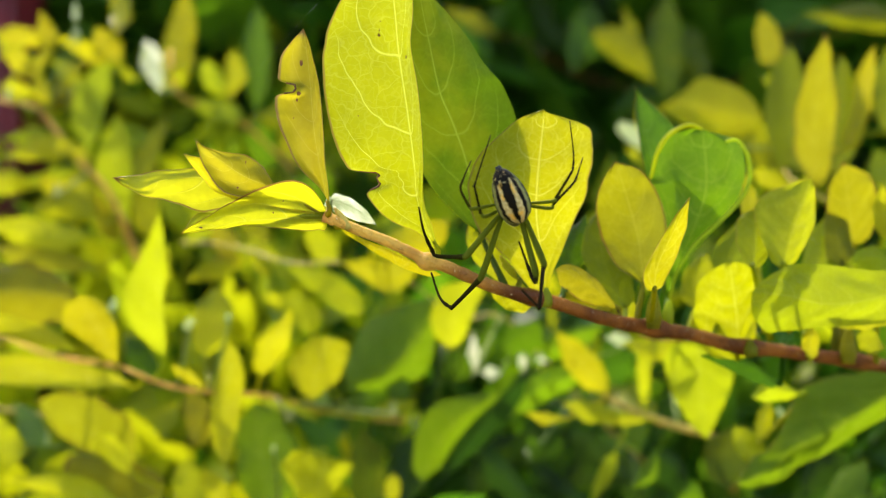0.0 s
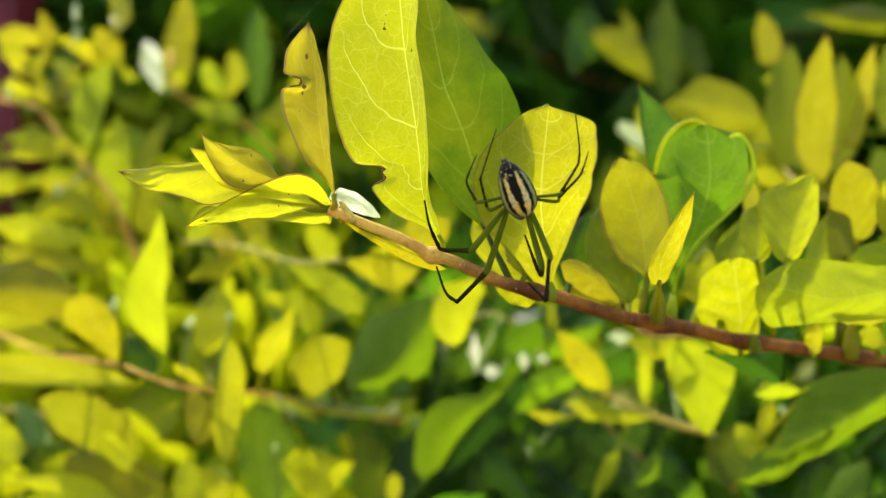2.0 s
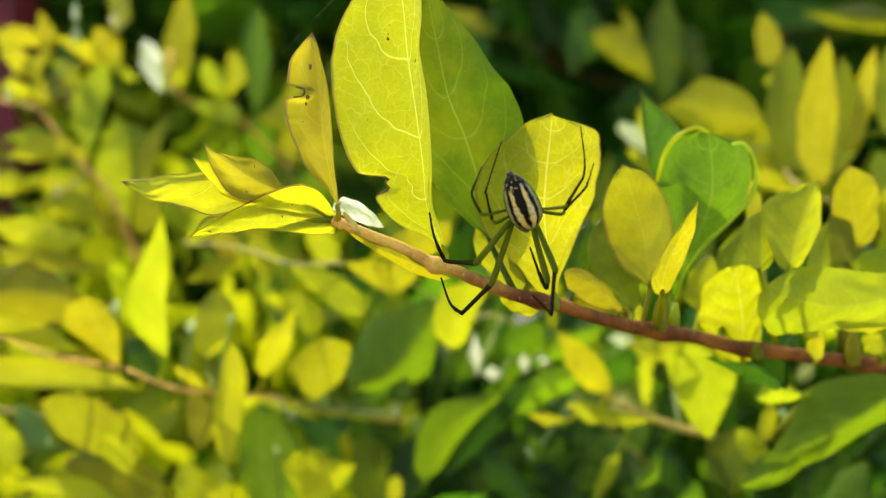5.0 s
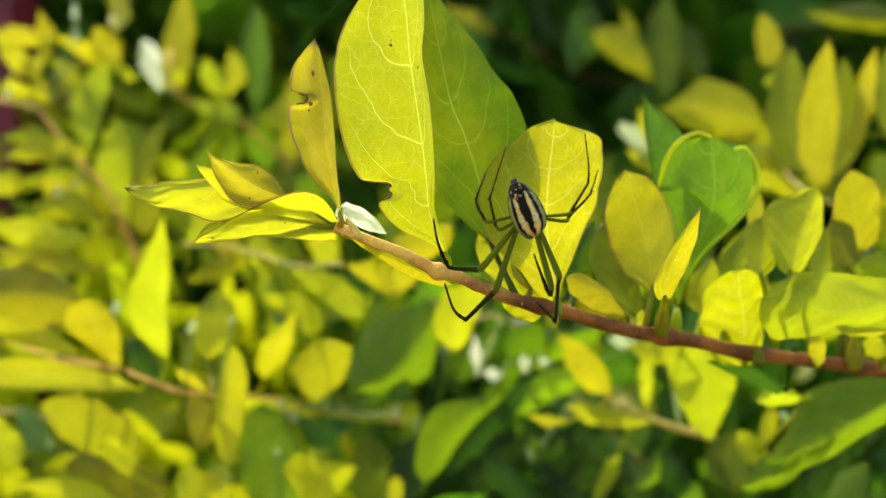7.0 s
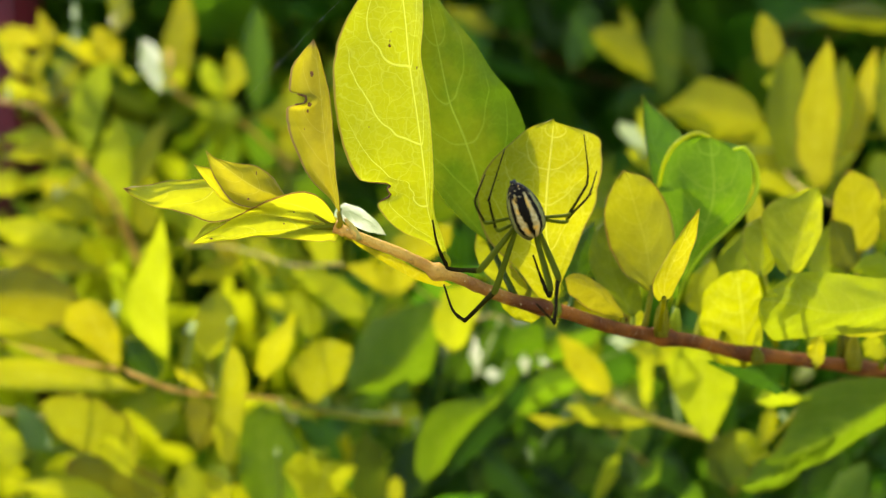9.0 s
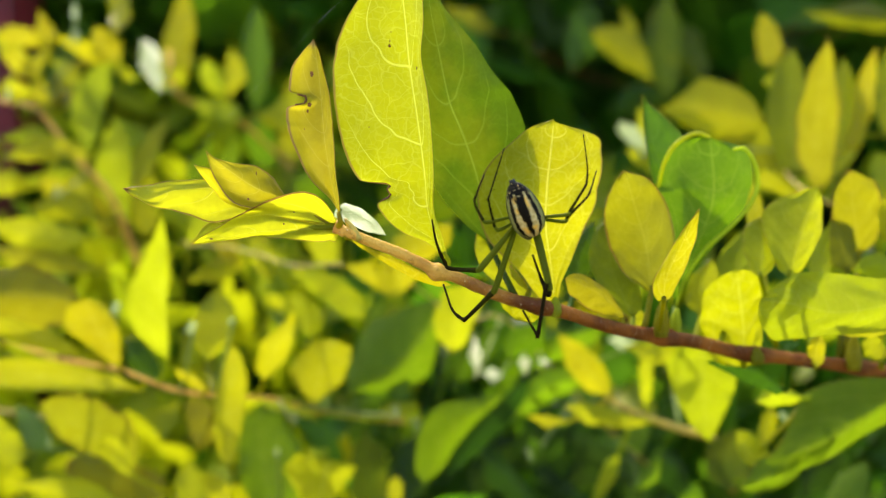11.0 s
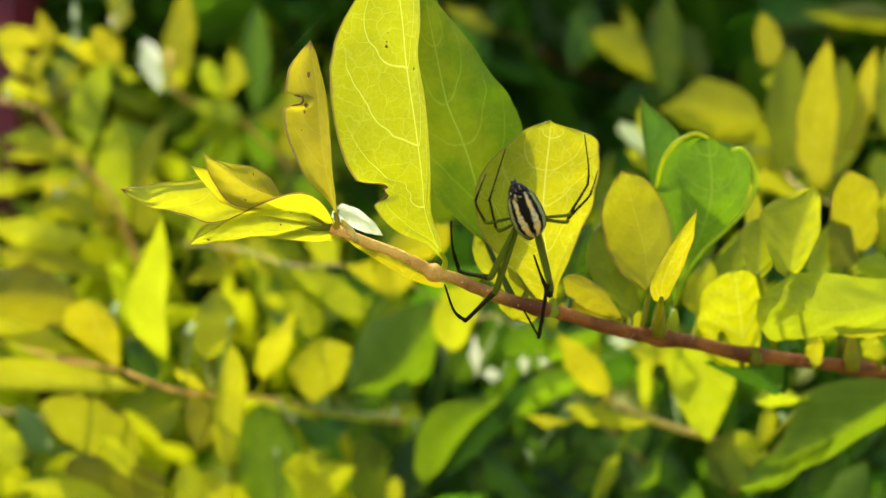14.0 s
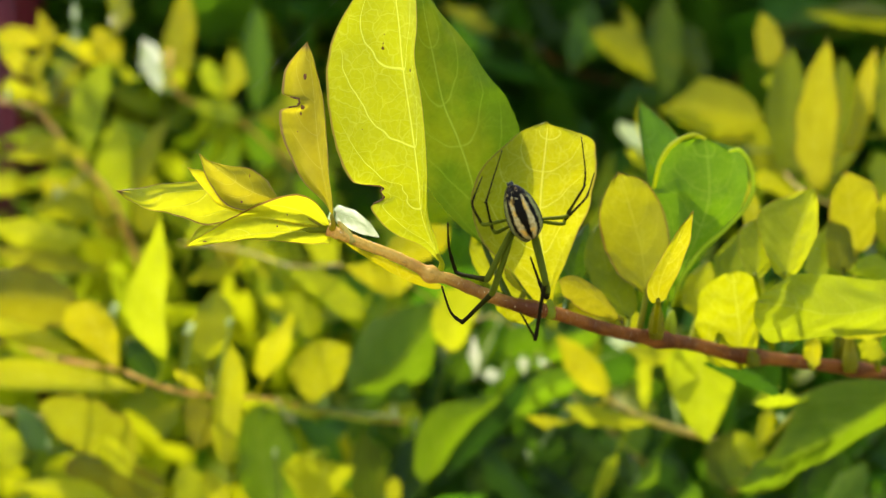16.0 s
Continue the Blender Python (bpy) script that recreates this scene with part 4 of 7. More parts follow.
blade(leftlow, (-69.5, 226.4, -25.3), [(-68.9, 226.0, -14.1), (-70.0, 228.7, -12.6), (-71.0, 231.4, -11.0)], [0, 0.1, 0.2, 0.5, 0.9, 1.4, 1.9, 1.4, 1.0, 0.6, 0.3, 0.1, 0], [0, -0.1, -0.3, -0.6, -0.9, -1.4, -1.9, -1.4, -0.9, -0.5, -0.3, -0.1, 0], GLOSS, (0.52, -0.52), wave=0.0, fine=False)
blade(leftlow, (-48.5, 227.1, -31.1), [(-43.2, 220.0, -15.7), (-43.8, 221.5, -14.9), (-44.3, 222.9, -14.0)], [0, 0, 0.1, 0.3, 0.5, 0.8, 1.1, 0.8, 0.6, 0.3, 0.2, 0, 0], [0, 0, -0.2, -0.3, -0.6, -0.8, -1.1, -0.8, -0.5, -0.3, -0.1, 0, 0], GLOSS, (0.52, -0.52), wave=0.0, fine=False)

leftbottom = twig("hedge_shoot", "hedge shoot with olive and golden leaves low down", [(-124.5, 279.2, -41.2), (-96.5, 259.4, -41.0), (-80.9, 253.4, -46.7), (-68.6, 247.6, -53.5), (-54.2, 242.1, -58.7), (-40.2, 242.1, -60.0), (-23.5, 242.1, -60.6)], 0.4, 0.35, STALK, "shoots of the hedge")
blade(leftbottom, (-66.9, 246.9, -54.3), [(-68.3, 240.0, -49.6), (-76.7, 236.5, -41.1), (-88.1, 233.0, -33.9)], [0, -0.4, -1.4, -3.0, -5.1, -7.1, -6.9, -7.1, -6.2, -4.9, -2.9, -0.8, 0], [0, 0.2, 0.7, 1.5, 2.7, 3.8, 4.7, 4.6, 4.3, 2.7, 1.2, 0.3, 0], OLIVE, (0.07, 0.10), wave=0.13, fine=False)
blade(leftbottom, (-61.5, 244.5, -56.4), [(-66.1, 230.0, -49.2), (-70.8, 229.5, -43.5), (-72.5, 229.0, -39.8)], [0, 0.1, 0.6, 1.2, 2.1, 2.7, 2.7, 2.8, 1.9, 1.1, 0.6, 0.2, 0], [0, -0.1, -0.4, -1.0, -1.7, -2.4, -2.4, -2.3, -2.1, -1.5, -0.7, -0.2, 0], GOLD, (0.10, 0.10), wave=0.13, fine=False)
blade(leftbottom, (-61.5, 244.5, -56.4), [(-67.3, 230.0, -56.4), (-80.8, 228.5, -51.5), (-94.0, 227.0, -49.3)], [0, -0.2, -0.7, -1.5, -2.6, -3.3, -2.5, -1.9, -1.3, -0.8, -0.4, -0.1, 0], [0, 0.1, 0.5, 1.2, 2.0, 2.6, 2.4, 2.0, 1.5, 0.8, 0.4, 0.1, 0], GOLD, (0.10, 0.10), wave=0.13, fine=False)
blade(leftbottom, (-57.8, 243.1, -57.7), [(-61.4, 240.0, -62.0), (-73.4, 242.0, -53.6), (-85.6, 244.0, -48.2)], [0, -0.5, -1.9, -4.1, -7.1, -6.6, -6.3, -5.5, -4.8, -3.8, -1.8, -0.5, 0], [0, 0.2, 0.8, 1.8, 3.2, 4.0, 4.3, 4.4, 4.2, 3.7, 3.2, 3.0, 0], OLIVE, (0.10, 0.10), wave=0.13, fine=False)
blade(leftbottom, (-54.2, 242.1, -58.7), [(-54.7, 236.0, -59.7), (-56.0, 236.0, -52.2), (-56.0, 236.0, -46.6)], [0, 0.2, 0.8, 1.9, 3.2, 3.4, 3.3, 3.2, 2.7, 1.6, 0.8, 0.2, 0], [0, -0.3, -1.3, -3.0, -4.0, -3.9, -3.8, -3.6, -3.1, -1.8, -0.8, -0.2, 0], LIME, (0.14, 0.14), wave=0.13, fine=False)
blade(leftbottom, (-47.3, 241.8, -59.6), [(-46.9, 234.0, -57.4), (-49.2, 233.5, -52.9), (-51.9, 233.0, -47.9)], [0, 0.2, 0.6, 1.3, 2.2, 2.6, 2.5, 2.4, 2.2, 1.3, 0.6, 0.1, 0], [0, -0.2, -0.7, -1.5, -2.3, -2.3, -2.3, -2.3, -1.9, -1.1, -0.5, -0.1, 0], GOLD, (0.10, 0.10), wave=0.13, fine=False)
blade(leftbottom, (-27.7, 242.1, -60.5), [(-27.1, 229.0, -57.3), (-25.5, 227.5, -50.4), (-24.2, 226.0, -44.4)], [0, 0.3, 1.2, 2.6, 4.4, 6.3, 7.6, 8.8, 8.7, 7.9, 7.3, 7.0, 0], [0, -0.1, -0.6, -1.3, -2.1, -3.2, -4.1, -4.7, -5.3, -5.8, -5.9, -5.9, 0], GOLD, (0.07, 0.07), wave=0.04, fine=False)
blade(leftbottom, (-23.5, 242.1, -60.6), [(-10.9, 237.0, -58.1), (-10.5, 237.0, -53.7), (-10.3, 237.0, -50.2)], [0, 0.1, 0.4, 0.8, 1.3, 1.8, 1.7, 1.7, 1.6, 0.9, 0.4, 0.1, 0], [0, -0.1, -0.3, -0.6, -1.1, -1.6, -1.6, -1.6, -1.6, -1.1, -0.5, -0.1, 0], GOLD, (0.10, 0.10), wave=0.13, fine=False)
blade(leftbottom, (-40.2, 242.1, -60.0), [(-39.8, 248.0, -62.1), (-42.2, 250.5, -48.8), (-44.0, 253.0, -36.6)], [0, 0.5, 2.0, 4.4, 5.9, 6.0, 6.2, 5.9, 4.9, 4.1, 2.3, 0.6, 0], [0, -1.1, -4.2, -7.9, -8.2, -8.5, -8.8, -8.2, -7.0, -5.9, -3.0, -0.8, 0], FRESH, (0.30, 0.20), wave=0.13, fine=False)
blade(leftbottom, (-23.5, 242.1, -60.6), [(-17.0, 250.0, -62.6), (-17.7, 250.0, -51.4), (-18.0, 250.0, -42.1)], [0, 0.3, 1.3, 3.0, 4.3, 4.0, 3.8, 3.6, 3.1, 1.8, 0.8, 0.2, 0], [0, -0.4, -1.7, -3.8, -4.8, -4.7, -4.6, -4.5, -3.6, -2.1, -1.0, -0.3, 0], MID, (0.35, 0.25), wave=0.13, fine=False)
blade(leftbottom, (-91.7, 256.9, -42.0), [(-99.7, 247.0, -50.8), (-102.3, 247.0, -44.2), (-103.6, 247.0, -37.7)], [0, 0.2, 0.8, 1.8, 3.0, 3.6, 3.3, 3.2, 3.2, 1.8, 0.9, 0.2, 0], [0, -1.2, -4.6, -4.5, -4.5, -4.3, -4.1, -3.8, -2.7, -1.6, -0.7, -0.2, 0], LIME, (0.21, 0.21), wave=0.13, fine=False)
# two more sun-mirroring leaves, added for glints low down
blade(leftbottom, (-74.7, 250.5, -50.1), [(-82.9, 226.0, -42.1), (-83.9, 228.1, -41.1), (-84.9, 230.2, -40.1)], [0, 0, 0.1, 0.3, 0.5, 0.7, 0.9, 0.7, 0.5, 0.3, 0.1, 0, 0], [0, 0, -0.1, -0.3, -0.5, -0.7, -0.9, -0.8, -0.5, -0.3, -0.1, 0, 0], GLOSS, (0.52, -0.52), wave=0.0, fine=False)
blade(leftbottom, (-36.2, 242.1, -60.2), [(-35.2, 228.0, -44.6), (-35.7, 230.1, -43.6), (-36.3, 232.2, -42.7)], [0, 0, 0.1, 0.3, 0.5, 0.7, 0.8, 0.6, 0.4, 0.2, 0.1, 0, 0], [0, 0, -0.1, -0.2, -0.4, -0.6, -0.8, -0.7, -0.5, -0.3, -0.1, 0, 0], GLOSS, (0.52, -0.52), wave=0.0, fine=False)

midleft = twig("hedge_shoot", "golden hedge shoot in full sun", [(10.9, 272.3, -25.7), (2.1, 247.6, -15.6), (-8.0, 236.9, -7.4), (-20.5, 236.9, -3.6), (-33.8, 242.1, -3.7), (-48.7, 253.4, 0.1), (-65.1, 265.6, 1.5)], 0.2, 0.2, STALK, "shoots of the hedge")
blade(midleft, (-14.1, 235.9, -5.0), [(-17.2, 236.0, -15.6), (-24.8, 236.0, -8.9), (-34.4, 236.0, -4.5)], [0, -0.4, -1.4, -3.0, -3.4, -3.2, -3.2, -2.8, -2.6, -1.8, -0.8, -0.2, 0], [0, 0.2, 1.0, 2.2, 2.6, 3.0, 3.1, 2.8, 2.0, 1.1, 0.5, 0.1, 0], LIME, (0.10, 0.14), wave=0.13, fine=False)
blade(midleft, (-8.0, 236.9, -7.4), [(-4.4, 232.0, -5.0), (-11.4, 230.0, -5.7), (-21.2, 228.0, -3.1)], [0, -0.1, -0.4, -1.0, -1.7, -2.4, -2.7, -2.5, -2.2, -1.2, -0.5, -0.1, 0], [0, 0.2, 0.8, 1.6, 2.6, 3.9, 4.5, 3.3, 2.4, 1.4, 0.6, 0.2, 0], GOLD, (0.10, 0.10), wave=0.13, fine=False)
blade(midleft, (-1.5, 242.1, -12.2), [(1.7, 234.0, -22.4), (3.4, 232.0, -14.6), (6.6, 230.0, -6.9)], [0, 0.5, 1.8, 3.6, 4.1, 4.7, 4.9, 5.0, 5.2, 3.0, 1.4, 0.4, 0], [0, -0.5, -2.0, -2.9, -3.2, -3.5, -3.7, -3.7, -3.7, -3.7, -3.6, -0.9, 0], LIME, (0.10, 0.10), wave=0.13, fine=False)
blade(midleft, (-12.5, 235.9, -5.5), [(-9.5, 214.0, -1.6), (-3.8, 210.0, 1.0), (1.7, 206.0, 5.0)], [0, 2.1, 3.6, 3.8, 3.9, 4.1, 4.1, 3.5, 2.4, 1.4, 0.6, 0.2, 0], [0, -0.1, -0.5, -1.0, -1.7, -2.7, -3.3, -3.1, -3.1, -2.6, -1.2, -0.3, 0], GOLD, (0.10, 0.10), wave=0.13, fine=False)
blade(midleft, (-14.1, 235.9, -5.0), [(-14.5, 222.0, -1.6), (-8.1, 222.0, 0.1), (-2.2, 222.0, -1.6)], [0, 0.1, 0.3, 0.5, 0.8, 1.4, 2.3, 1.3, 0.8, 0.5, 0.2, 0.1, 0], [0, -0.1, -0.4, -1.0, -1.7, -2.3, -2.6, -2.3, -1.7, -1.0, -0.4, -0.1, 0], GOLD, (0.10, 0.10), wave=0.13, fine=False)
blade(midleft, (-32.1, 241.1, -3.8), [(-29.6, 250.0, -21.0), (-31.6, 250.0, -15.7), (-37.5, 250.0, -10.4)], [0, 0.2, 0.8, 1.8, 3.0, 3.9, 4.2, 4.0, 3.6, 3.0, 1.3, 0.3, 0], [0, -0.1, -0.5, -0.9, -1.6, -2.6, -2.6, -2.9, -3.3, -2.0, -0.9, -0.2, 0], LIME, (0.14, 0.17), wave=0.13, fine=False)
blade(midleft, (-42.9, 248.8, -1.3), [(-40.6, 253.0, -7.9), (-42.0, 253.0, -2.5), (-46.0, 253.0, 2.8)], [0, 0.2, 0.7, 1.6, 2.8, 3.5, 3.4, 3.1, 2.7, 1.6, 0.7, 0.2, 0], [0, -0.1, -0.5, -1.0, -1.6, -2.7, -2.6, -2.3, -2.2, -1.7, -0.8, -0.2, 0], LIME, (0.10, 0.10), wave=0.13, fine=False)
blade(midleft, (-52.7, 256.4, 0.6), [(-50.4, 262.0, -4.0), (-53.8, 262.0, 1.5), (-56.6, 262.0, 5.7)], [0, 0.2, 0.7, 1.6, 2.8, 2.6, 2.5, 2.3, 1.6, 1.0, 0.4, 0.1, 0], [0, -0.2, -0.7, -1.6, -2.7, -3.4, -3.2, -3.0, -2.9, -2.1, -1.0, -0.3, 0], OLIVE, (0.14, 0.17), wave=0.13, fine=False)
blade(midleft, (-63.0, 264.1, 1.3), [(-63.6, 265.0, -8.3), (-56.6, 265.0, -4.1), (-48.2, 265.0, -1.3)], [0, 0.1, 0.2, 0.4, 0.7, 1.0, 1.6, 1.5, 1.0, 0.6, 0.3, 0.1, 0], [0, -0.2, -0.7, -1.5, -2.6, -3.7, -4.3, -4.0, -3.5, -3.0, -1.5, -0.4, 0], LIME, (0.14, 0.24), wave=0.13, fine=False)
blade(midleft, (-65.1, 265.6, 1.5), [(-65.2, 272.0, 0.1), (-60.0, 271.0, 5.9), (-57.6, 270.0, 13.0)], [0, 0.2, 0.7, 1.7, 2.9, 3.6, 3.6, 3.4, 3.0, 2.5, 1.1, 0.3, 0], [0, -0.1, -0.5, -1.1, -1.9, -3.0, -3.6, -3.0, -2.8, -2.6, -1.3, -0.3, 0], LIME, (0.07, 0.07), wave=0.13, fine=False)
blade(midleft, (-58.9, 261.0, 1.1), [(-45.0, 280.0, 1.6), (-50.7, 279.0, 6.0), (-53.5, 278.0, 13.4)], [0, 0.1, 0.5, 1.1, 1.8, 2.5, 2.0, 2.0, 2.0, 1.2, 0.6, 0.2, 0], [0, -0.3, -1.1, -2.5, -4.1, -4.5, -4.6, -4.4, -4.0, -3.4, -1.8, -0.4, 0], DULL, (0.20, 0.20), wave=0.13, fine=False)
blade(midleft, (-44.8, 250.4, -0.8), [(-26.8, 276.0, -4.2), (-32.5, 275.0, 0.1), (-34.6, 274.0, 5.9)], [0, 0.1, 0.5, 1.1, 1.9, 2.4, 1.8, 1.8, 1.5, 0.9, 0.4, 0.1, 0], [0, -0.3, -1.4, -3.4, -4.5, -4.8, -4.9, -4.8, -4.4, -3.9, -2.8, -0.6, 0], LIME, (0.07, 0.07), wave=0.13, fine=False)
blade(midleft, (-41.1, 247.3, -1.9), [(-29.6, 268.0, -16.8), (-37.1, 266.0, -14.6), (-43.8, 264.0, -11.0)], [0, -0.1, -0.3, -0.8, -1.4, -2.0, -2.4, -2.3, -1.6, -0.9, -0.4, -0.1, 0], [0, 0.1, 0.6, 1.2, 2.0, 2.9, 2.5, 2.4, 2.4, 1.9, 0.9, 0.2, 0], GOLD, (0.07, 0.07), wave=0.13, fine=False)
blade(midleft, (10.9, 272.3, -25.7), [(-18.6, 284.0, -26.9), (-14.1, 284.0, -20.9), (-12.6, 284.0, -14.9)], [0, 0.2, 0.8, 1.8, 3.0, 3.5, 3.7, 3.7, 3.6, 2.9, 1.3, 0.3, 0], [0, -0.2, -0.6, -1.4, -2.3, -3.6, -4.5, -4.1, -4.1, -4.1, -2.3, -0.6, 0], DULL, (0.20, 0.20), wave=0.13, fine=False)

upleft = twig("hedge_shoot", "sunlit hedge shoot with star-shaped golden leaf tips", [(-84.1, 298.2, -6.1), (-90.0, 290.0, 14.0), (-98.0, 287.0, 24.0), (-105.0, 290.0, 32.0), (-112.0, 294.0, 38.5), (-124.0, 298.0, 41.5)], 0.95, 0.6, BARK, "shoots of the hedge")
blade(upleft, (-114.6, 295.0, 39.5), [(-108.5, 298.0, 56.0), (-115.6, 296.0, 59.3), (-123.3, 294.0, 59.2)], [0, -0.1, -0.3, -0.6, -0.9, -1.5, -2.3, -2.1, -2.2, -1.9, -0.9, -0.2, 0], [0, 0.1, 0.5, 1.1, 1.9, 2.7, 3.1, 3.1, 3.0, 2.3, 1.0, 0.2, 0], GOLD, (0.10, 0.10), wave=0.13, fine=False)
blade(upleft, (-114.6, 295.0, 39.5), [(-108.6, 298.0, 56.5), (-114.0, 298.0, 52.1), (-117.5, 298.0, 47.4)], [0, -0.1, -0.3, -0.6, -1.0, -1.5, -1.6, -1.9, -2.3, -1.5, -0.7, -0.2, 0], [0, 0.2, 0.6, 1.4, 2.4, 2.6, 2.5, 2.3, 2.0, 1.4, 0.6, 0.2, 0], GOLD, (0.10, 0.10), wave=0.13, fine=False)
blade(upleft, (-114.6, 295.0, 39.5), [(-109.0, 298.0, 55.6), (-111.6, 298.0, 61.6), (-112.4, 298.0, 66.6)], [0, 0.1, 0.4, 0.9, 1.5, 2.2, 2.3, 1.4, 0.9, 0.5, 0.3, 0.1, 0], [0, -0.2, -0.6, -1.4, -2.4, -2.9, -2.6, -2.1, -1.5, -0.9, -0.4, -0.1, 0], GOLD, (0.10, 0.10), wave=0.13, fine=False)
blade(upleft, (-114.6, 295.0, 39.5), [(-108.5, 298.0, 59.2), (-103.6, 304.5, 57.3), (-96.0, 311.0, 54.1)], [0, 0.1, 0.4, 0.8, 1.4, 2.1, 2.5, 2.6, 2.7, 1.8, 0.8, 0.2, 0], [0, -0.1, -0.3, -0.7, -1.1, -1.7, -2.1, -2.1, -2.0, -1.5, -0.7, -0.2, 0], GOLD, (0.10, 0.10), wave=0.13, fine=False)
blade(upleft, (-98.9, 287.1, 25.1), [(-97.7, 294.0, 25.3), (-98.8, 296.0, 39.3), (-92.4, 298.0, 52.4)], [0, 0.2, 0.6, 1.3, 2.2, 3.5, 4.0, 4.8, 3.9, 3.3, 1.6, 0.4, 0], [0, -0.2, -0.9, -2.1, -3.6, -4.8, -5.1, -4.7, -3.8, -2.5, -1.1, -0.3, 0], LIME, (0.03, 0.03), wave=0.13, fine=False)
blade(upleft, (-95.0, 287.5, 20.8), [(-92.8, 286.0, 22.8), (-103.4, 286.0, 28.1), (-118.5, 286.0, 24.0)], [0, -0.2, -0.7, -1.4, -1.8, -1.6, -2.4, -2.5, -2.6, -1.8, -0.9, -0.2, 0], [0, 0.1, 0.5, 1.3, 2.4, 3.5, 4.2, 4.2, 3.7, 2.1, 0.9, 0.2, 0], GOLD, (0.10, 0.10), wave=0.13, fine=False)
blade(upleft, (-88.4, 291.7, 9.7), [(-87.9, 280.0, 6.1), (-96.7, 280.0, 12.0), (-108.6, 280.0, 10.2)], [0, -0.1, -0.4, -0.8, -1.3, -2.2, -3.7, -3.2, -3.1, -1.8, -0.9, -0.2, 0], [0, 0.1, 0.6, 1.4, 2.9, 4.3, 4.9, 4.8, 4.4, 3.0, 1.3, 0.3, 0], LIME, (0.17, 0.21), wave=0.13, fine=False)
blade(upleft, (-86.2, 294.9, 1.9), [(-91.9, 298.0, 3.3), (-92.3, 298.0, 19.1), (-90.8, 298.0, 37.2)], [0, 0.5, 2.0, 4.2, 4.6, 4.7, 4.9, 4.8, 3.9, 3.1, 1.5, 0.4, 0], [0, -0.6, -2.4, -5.2, -5.3, -5.4, -5.4, -5.0, -4.1, -3.3, -1.5, -0.4, 0], LIME, (0.03, 0.03), wave=0.13, fine=False)
blade(upleft, (-89.2, 290.8, 12.0), [(-87.9, 307.0, 18.3), (-86.2, 312.5, 29.1), (-81.5, 318.0, 40.0)], [0, 0.8, 2.9, 3.0, 3.0, 3.1, 2.6, 2.4, 2.1, 1.3, 0.6, 0.2, 0], [0, -0.3, -1.2, -2.6, -3.3, -3.4, -3.3, -2.8, -2.0, -1.2, -0.5, -0.1, 0], LIME, (0.07, 0.10), wave=0.13, fine=False)
blade(upleft, (-113.3, 294.5, 39.0), [(-109.3, 298.0, 44.2), (-115.6, 298.0, 52.1), (-123.4, 298.0, 54.5)], [0, 0, -0.1, -0.1, -0.2, -0.3, -0.9, -2.4, -2.5, -2.1, -1.7, -0.5, 0], [0, 0.1, 0.5, 1.1, 2.0, 3.4, 4.0, 4.1, 4.0, 2.4, 1.0, 0.2, 0], GOLD, (0.07, 0.10), wave=0.13, fine=False)
blade(upleft, (-108.2, 291.9, 35.6), [(-105.6, 290.0, 38.5), (-109.4, 290.0, 42.3), (-111.7, 290.0, 45.4)], [0, 0.1, 0.4, 0.8, 1.4, 2.0, 1.9, 1.8, 1.7, 1.1, 0.5, 0.1, 0], [0, -0.1, -0.5, -1.1, -1.9, -2.2, -2.2, -2.1, -2.0, -1.5, -0.7, -0.2, 0], GOLD, (0.07, 0.10), wave=0.13, fine=False)
blade(upleft, (-110.9, 293.5, 37.9), [(-91.8, 300.0, 60.4), (-91.7, 305.0, 67.8), (-96.5, 310.0, 77.1)], [0, 0.2, 0.9, 2.0, 3.0, 3.5, 3.6, 3.4, 2.9, 1.8, 0.8, 0.2, 0], [0, -0.1, -0.5, -0.9, -1.6, -2.7, -2.8, -2.8, -2.8, -1.6, -0.8, -0.2, 0], GOLD, (0.07, 0.10), wave=0.13, fine=False)
blade(upleft, (-88.4, 291.7, 9.7), [(-89.6, 274.0, 3.0), (-100.1, 271.0, 2.3), (-113.8, 268.0, 6.5)], [0, -0.2, -0.9, -2.0, -3.3, -4.1, -4.5, -4.4, -4.0, -2.4, -1.0, -0.3, 0], [0, 0.2, 0.7, 1.3, 2.2, 3.4, 2.7, 2.7, 2.9, 2.1, 1.0, 0.2, 0], LIME, (0.17, 0.14), wave=0.13, fine=False)
blade(upleft, (-86.2, 294.9, 1.9), [(-88.1, 276.0, -5.7), (-100.5, 274.0, -2.8), (-114.1, 272.0, 0.1)], [0, -0.1, -0.6, -1.2, -2.0, -3.0, -3.4, -3.5, -3.5, -2.3, -1.0, -0.3, 0], [0, 0.1, 0.5, 1.2, 2.0, 2.9, 3.0, 3.1, 3.1, 2.7, 1.2, 0.3, 0], OLIVE, (0.14, 0.14), wave=0.13, fine=False)
blade(upleft, (-89.2, 290.8, 12.0), [(-97.7, 285.0, 6.2), (-95.5, 285.0, 13.7), (-97.7, 285.0, 21.2)], [0, 0.4, 1.8, 3.7, 4.6, 5.2, 5.4, 5.3, 5.1, 3.9, 1.7, 0.4, 0], [0, -0.1, -0.5, -1.1, -1.8, -2.6, -2.3, -2.6, -2.9, -1.7, -0.8, -0.2, 0], GOLD, (0.14, 0.14), wave=0.13, fine=False)
blade(upleft, (-100.7, 287.6, 27.2), [(-110.9, 290.0, 17.0), (-116.0, 287.5, 19.9), (-122.6, 285.0, 17.5)], [0, -0.1, -0.2, -0.4, -0.6, -1.0, -2.1, -1.2, -0.8, -0.5, -0.2, -0.1, 0], [0, 0.3, 1.4, 3.5, 4.9, 5.3, 5.3, 5.2, 4.8, 4.1, 2.3, 0.5, 0], LIME, (0.14, 0.14), wave=0.13, fine=False)
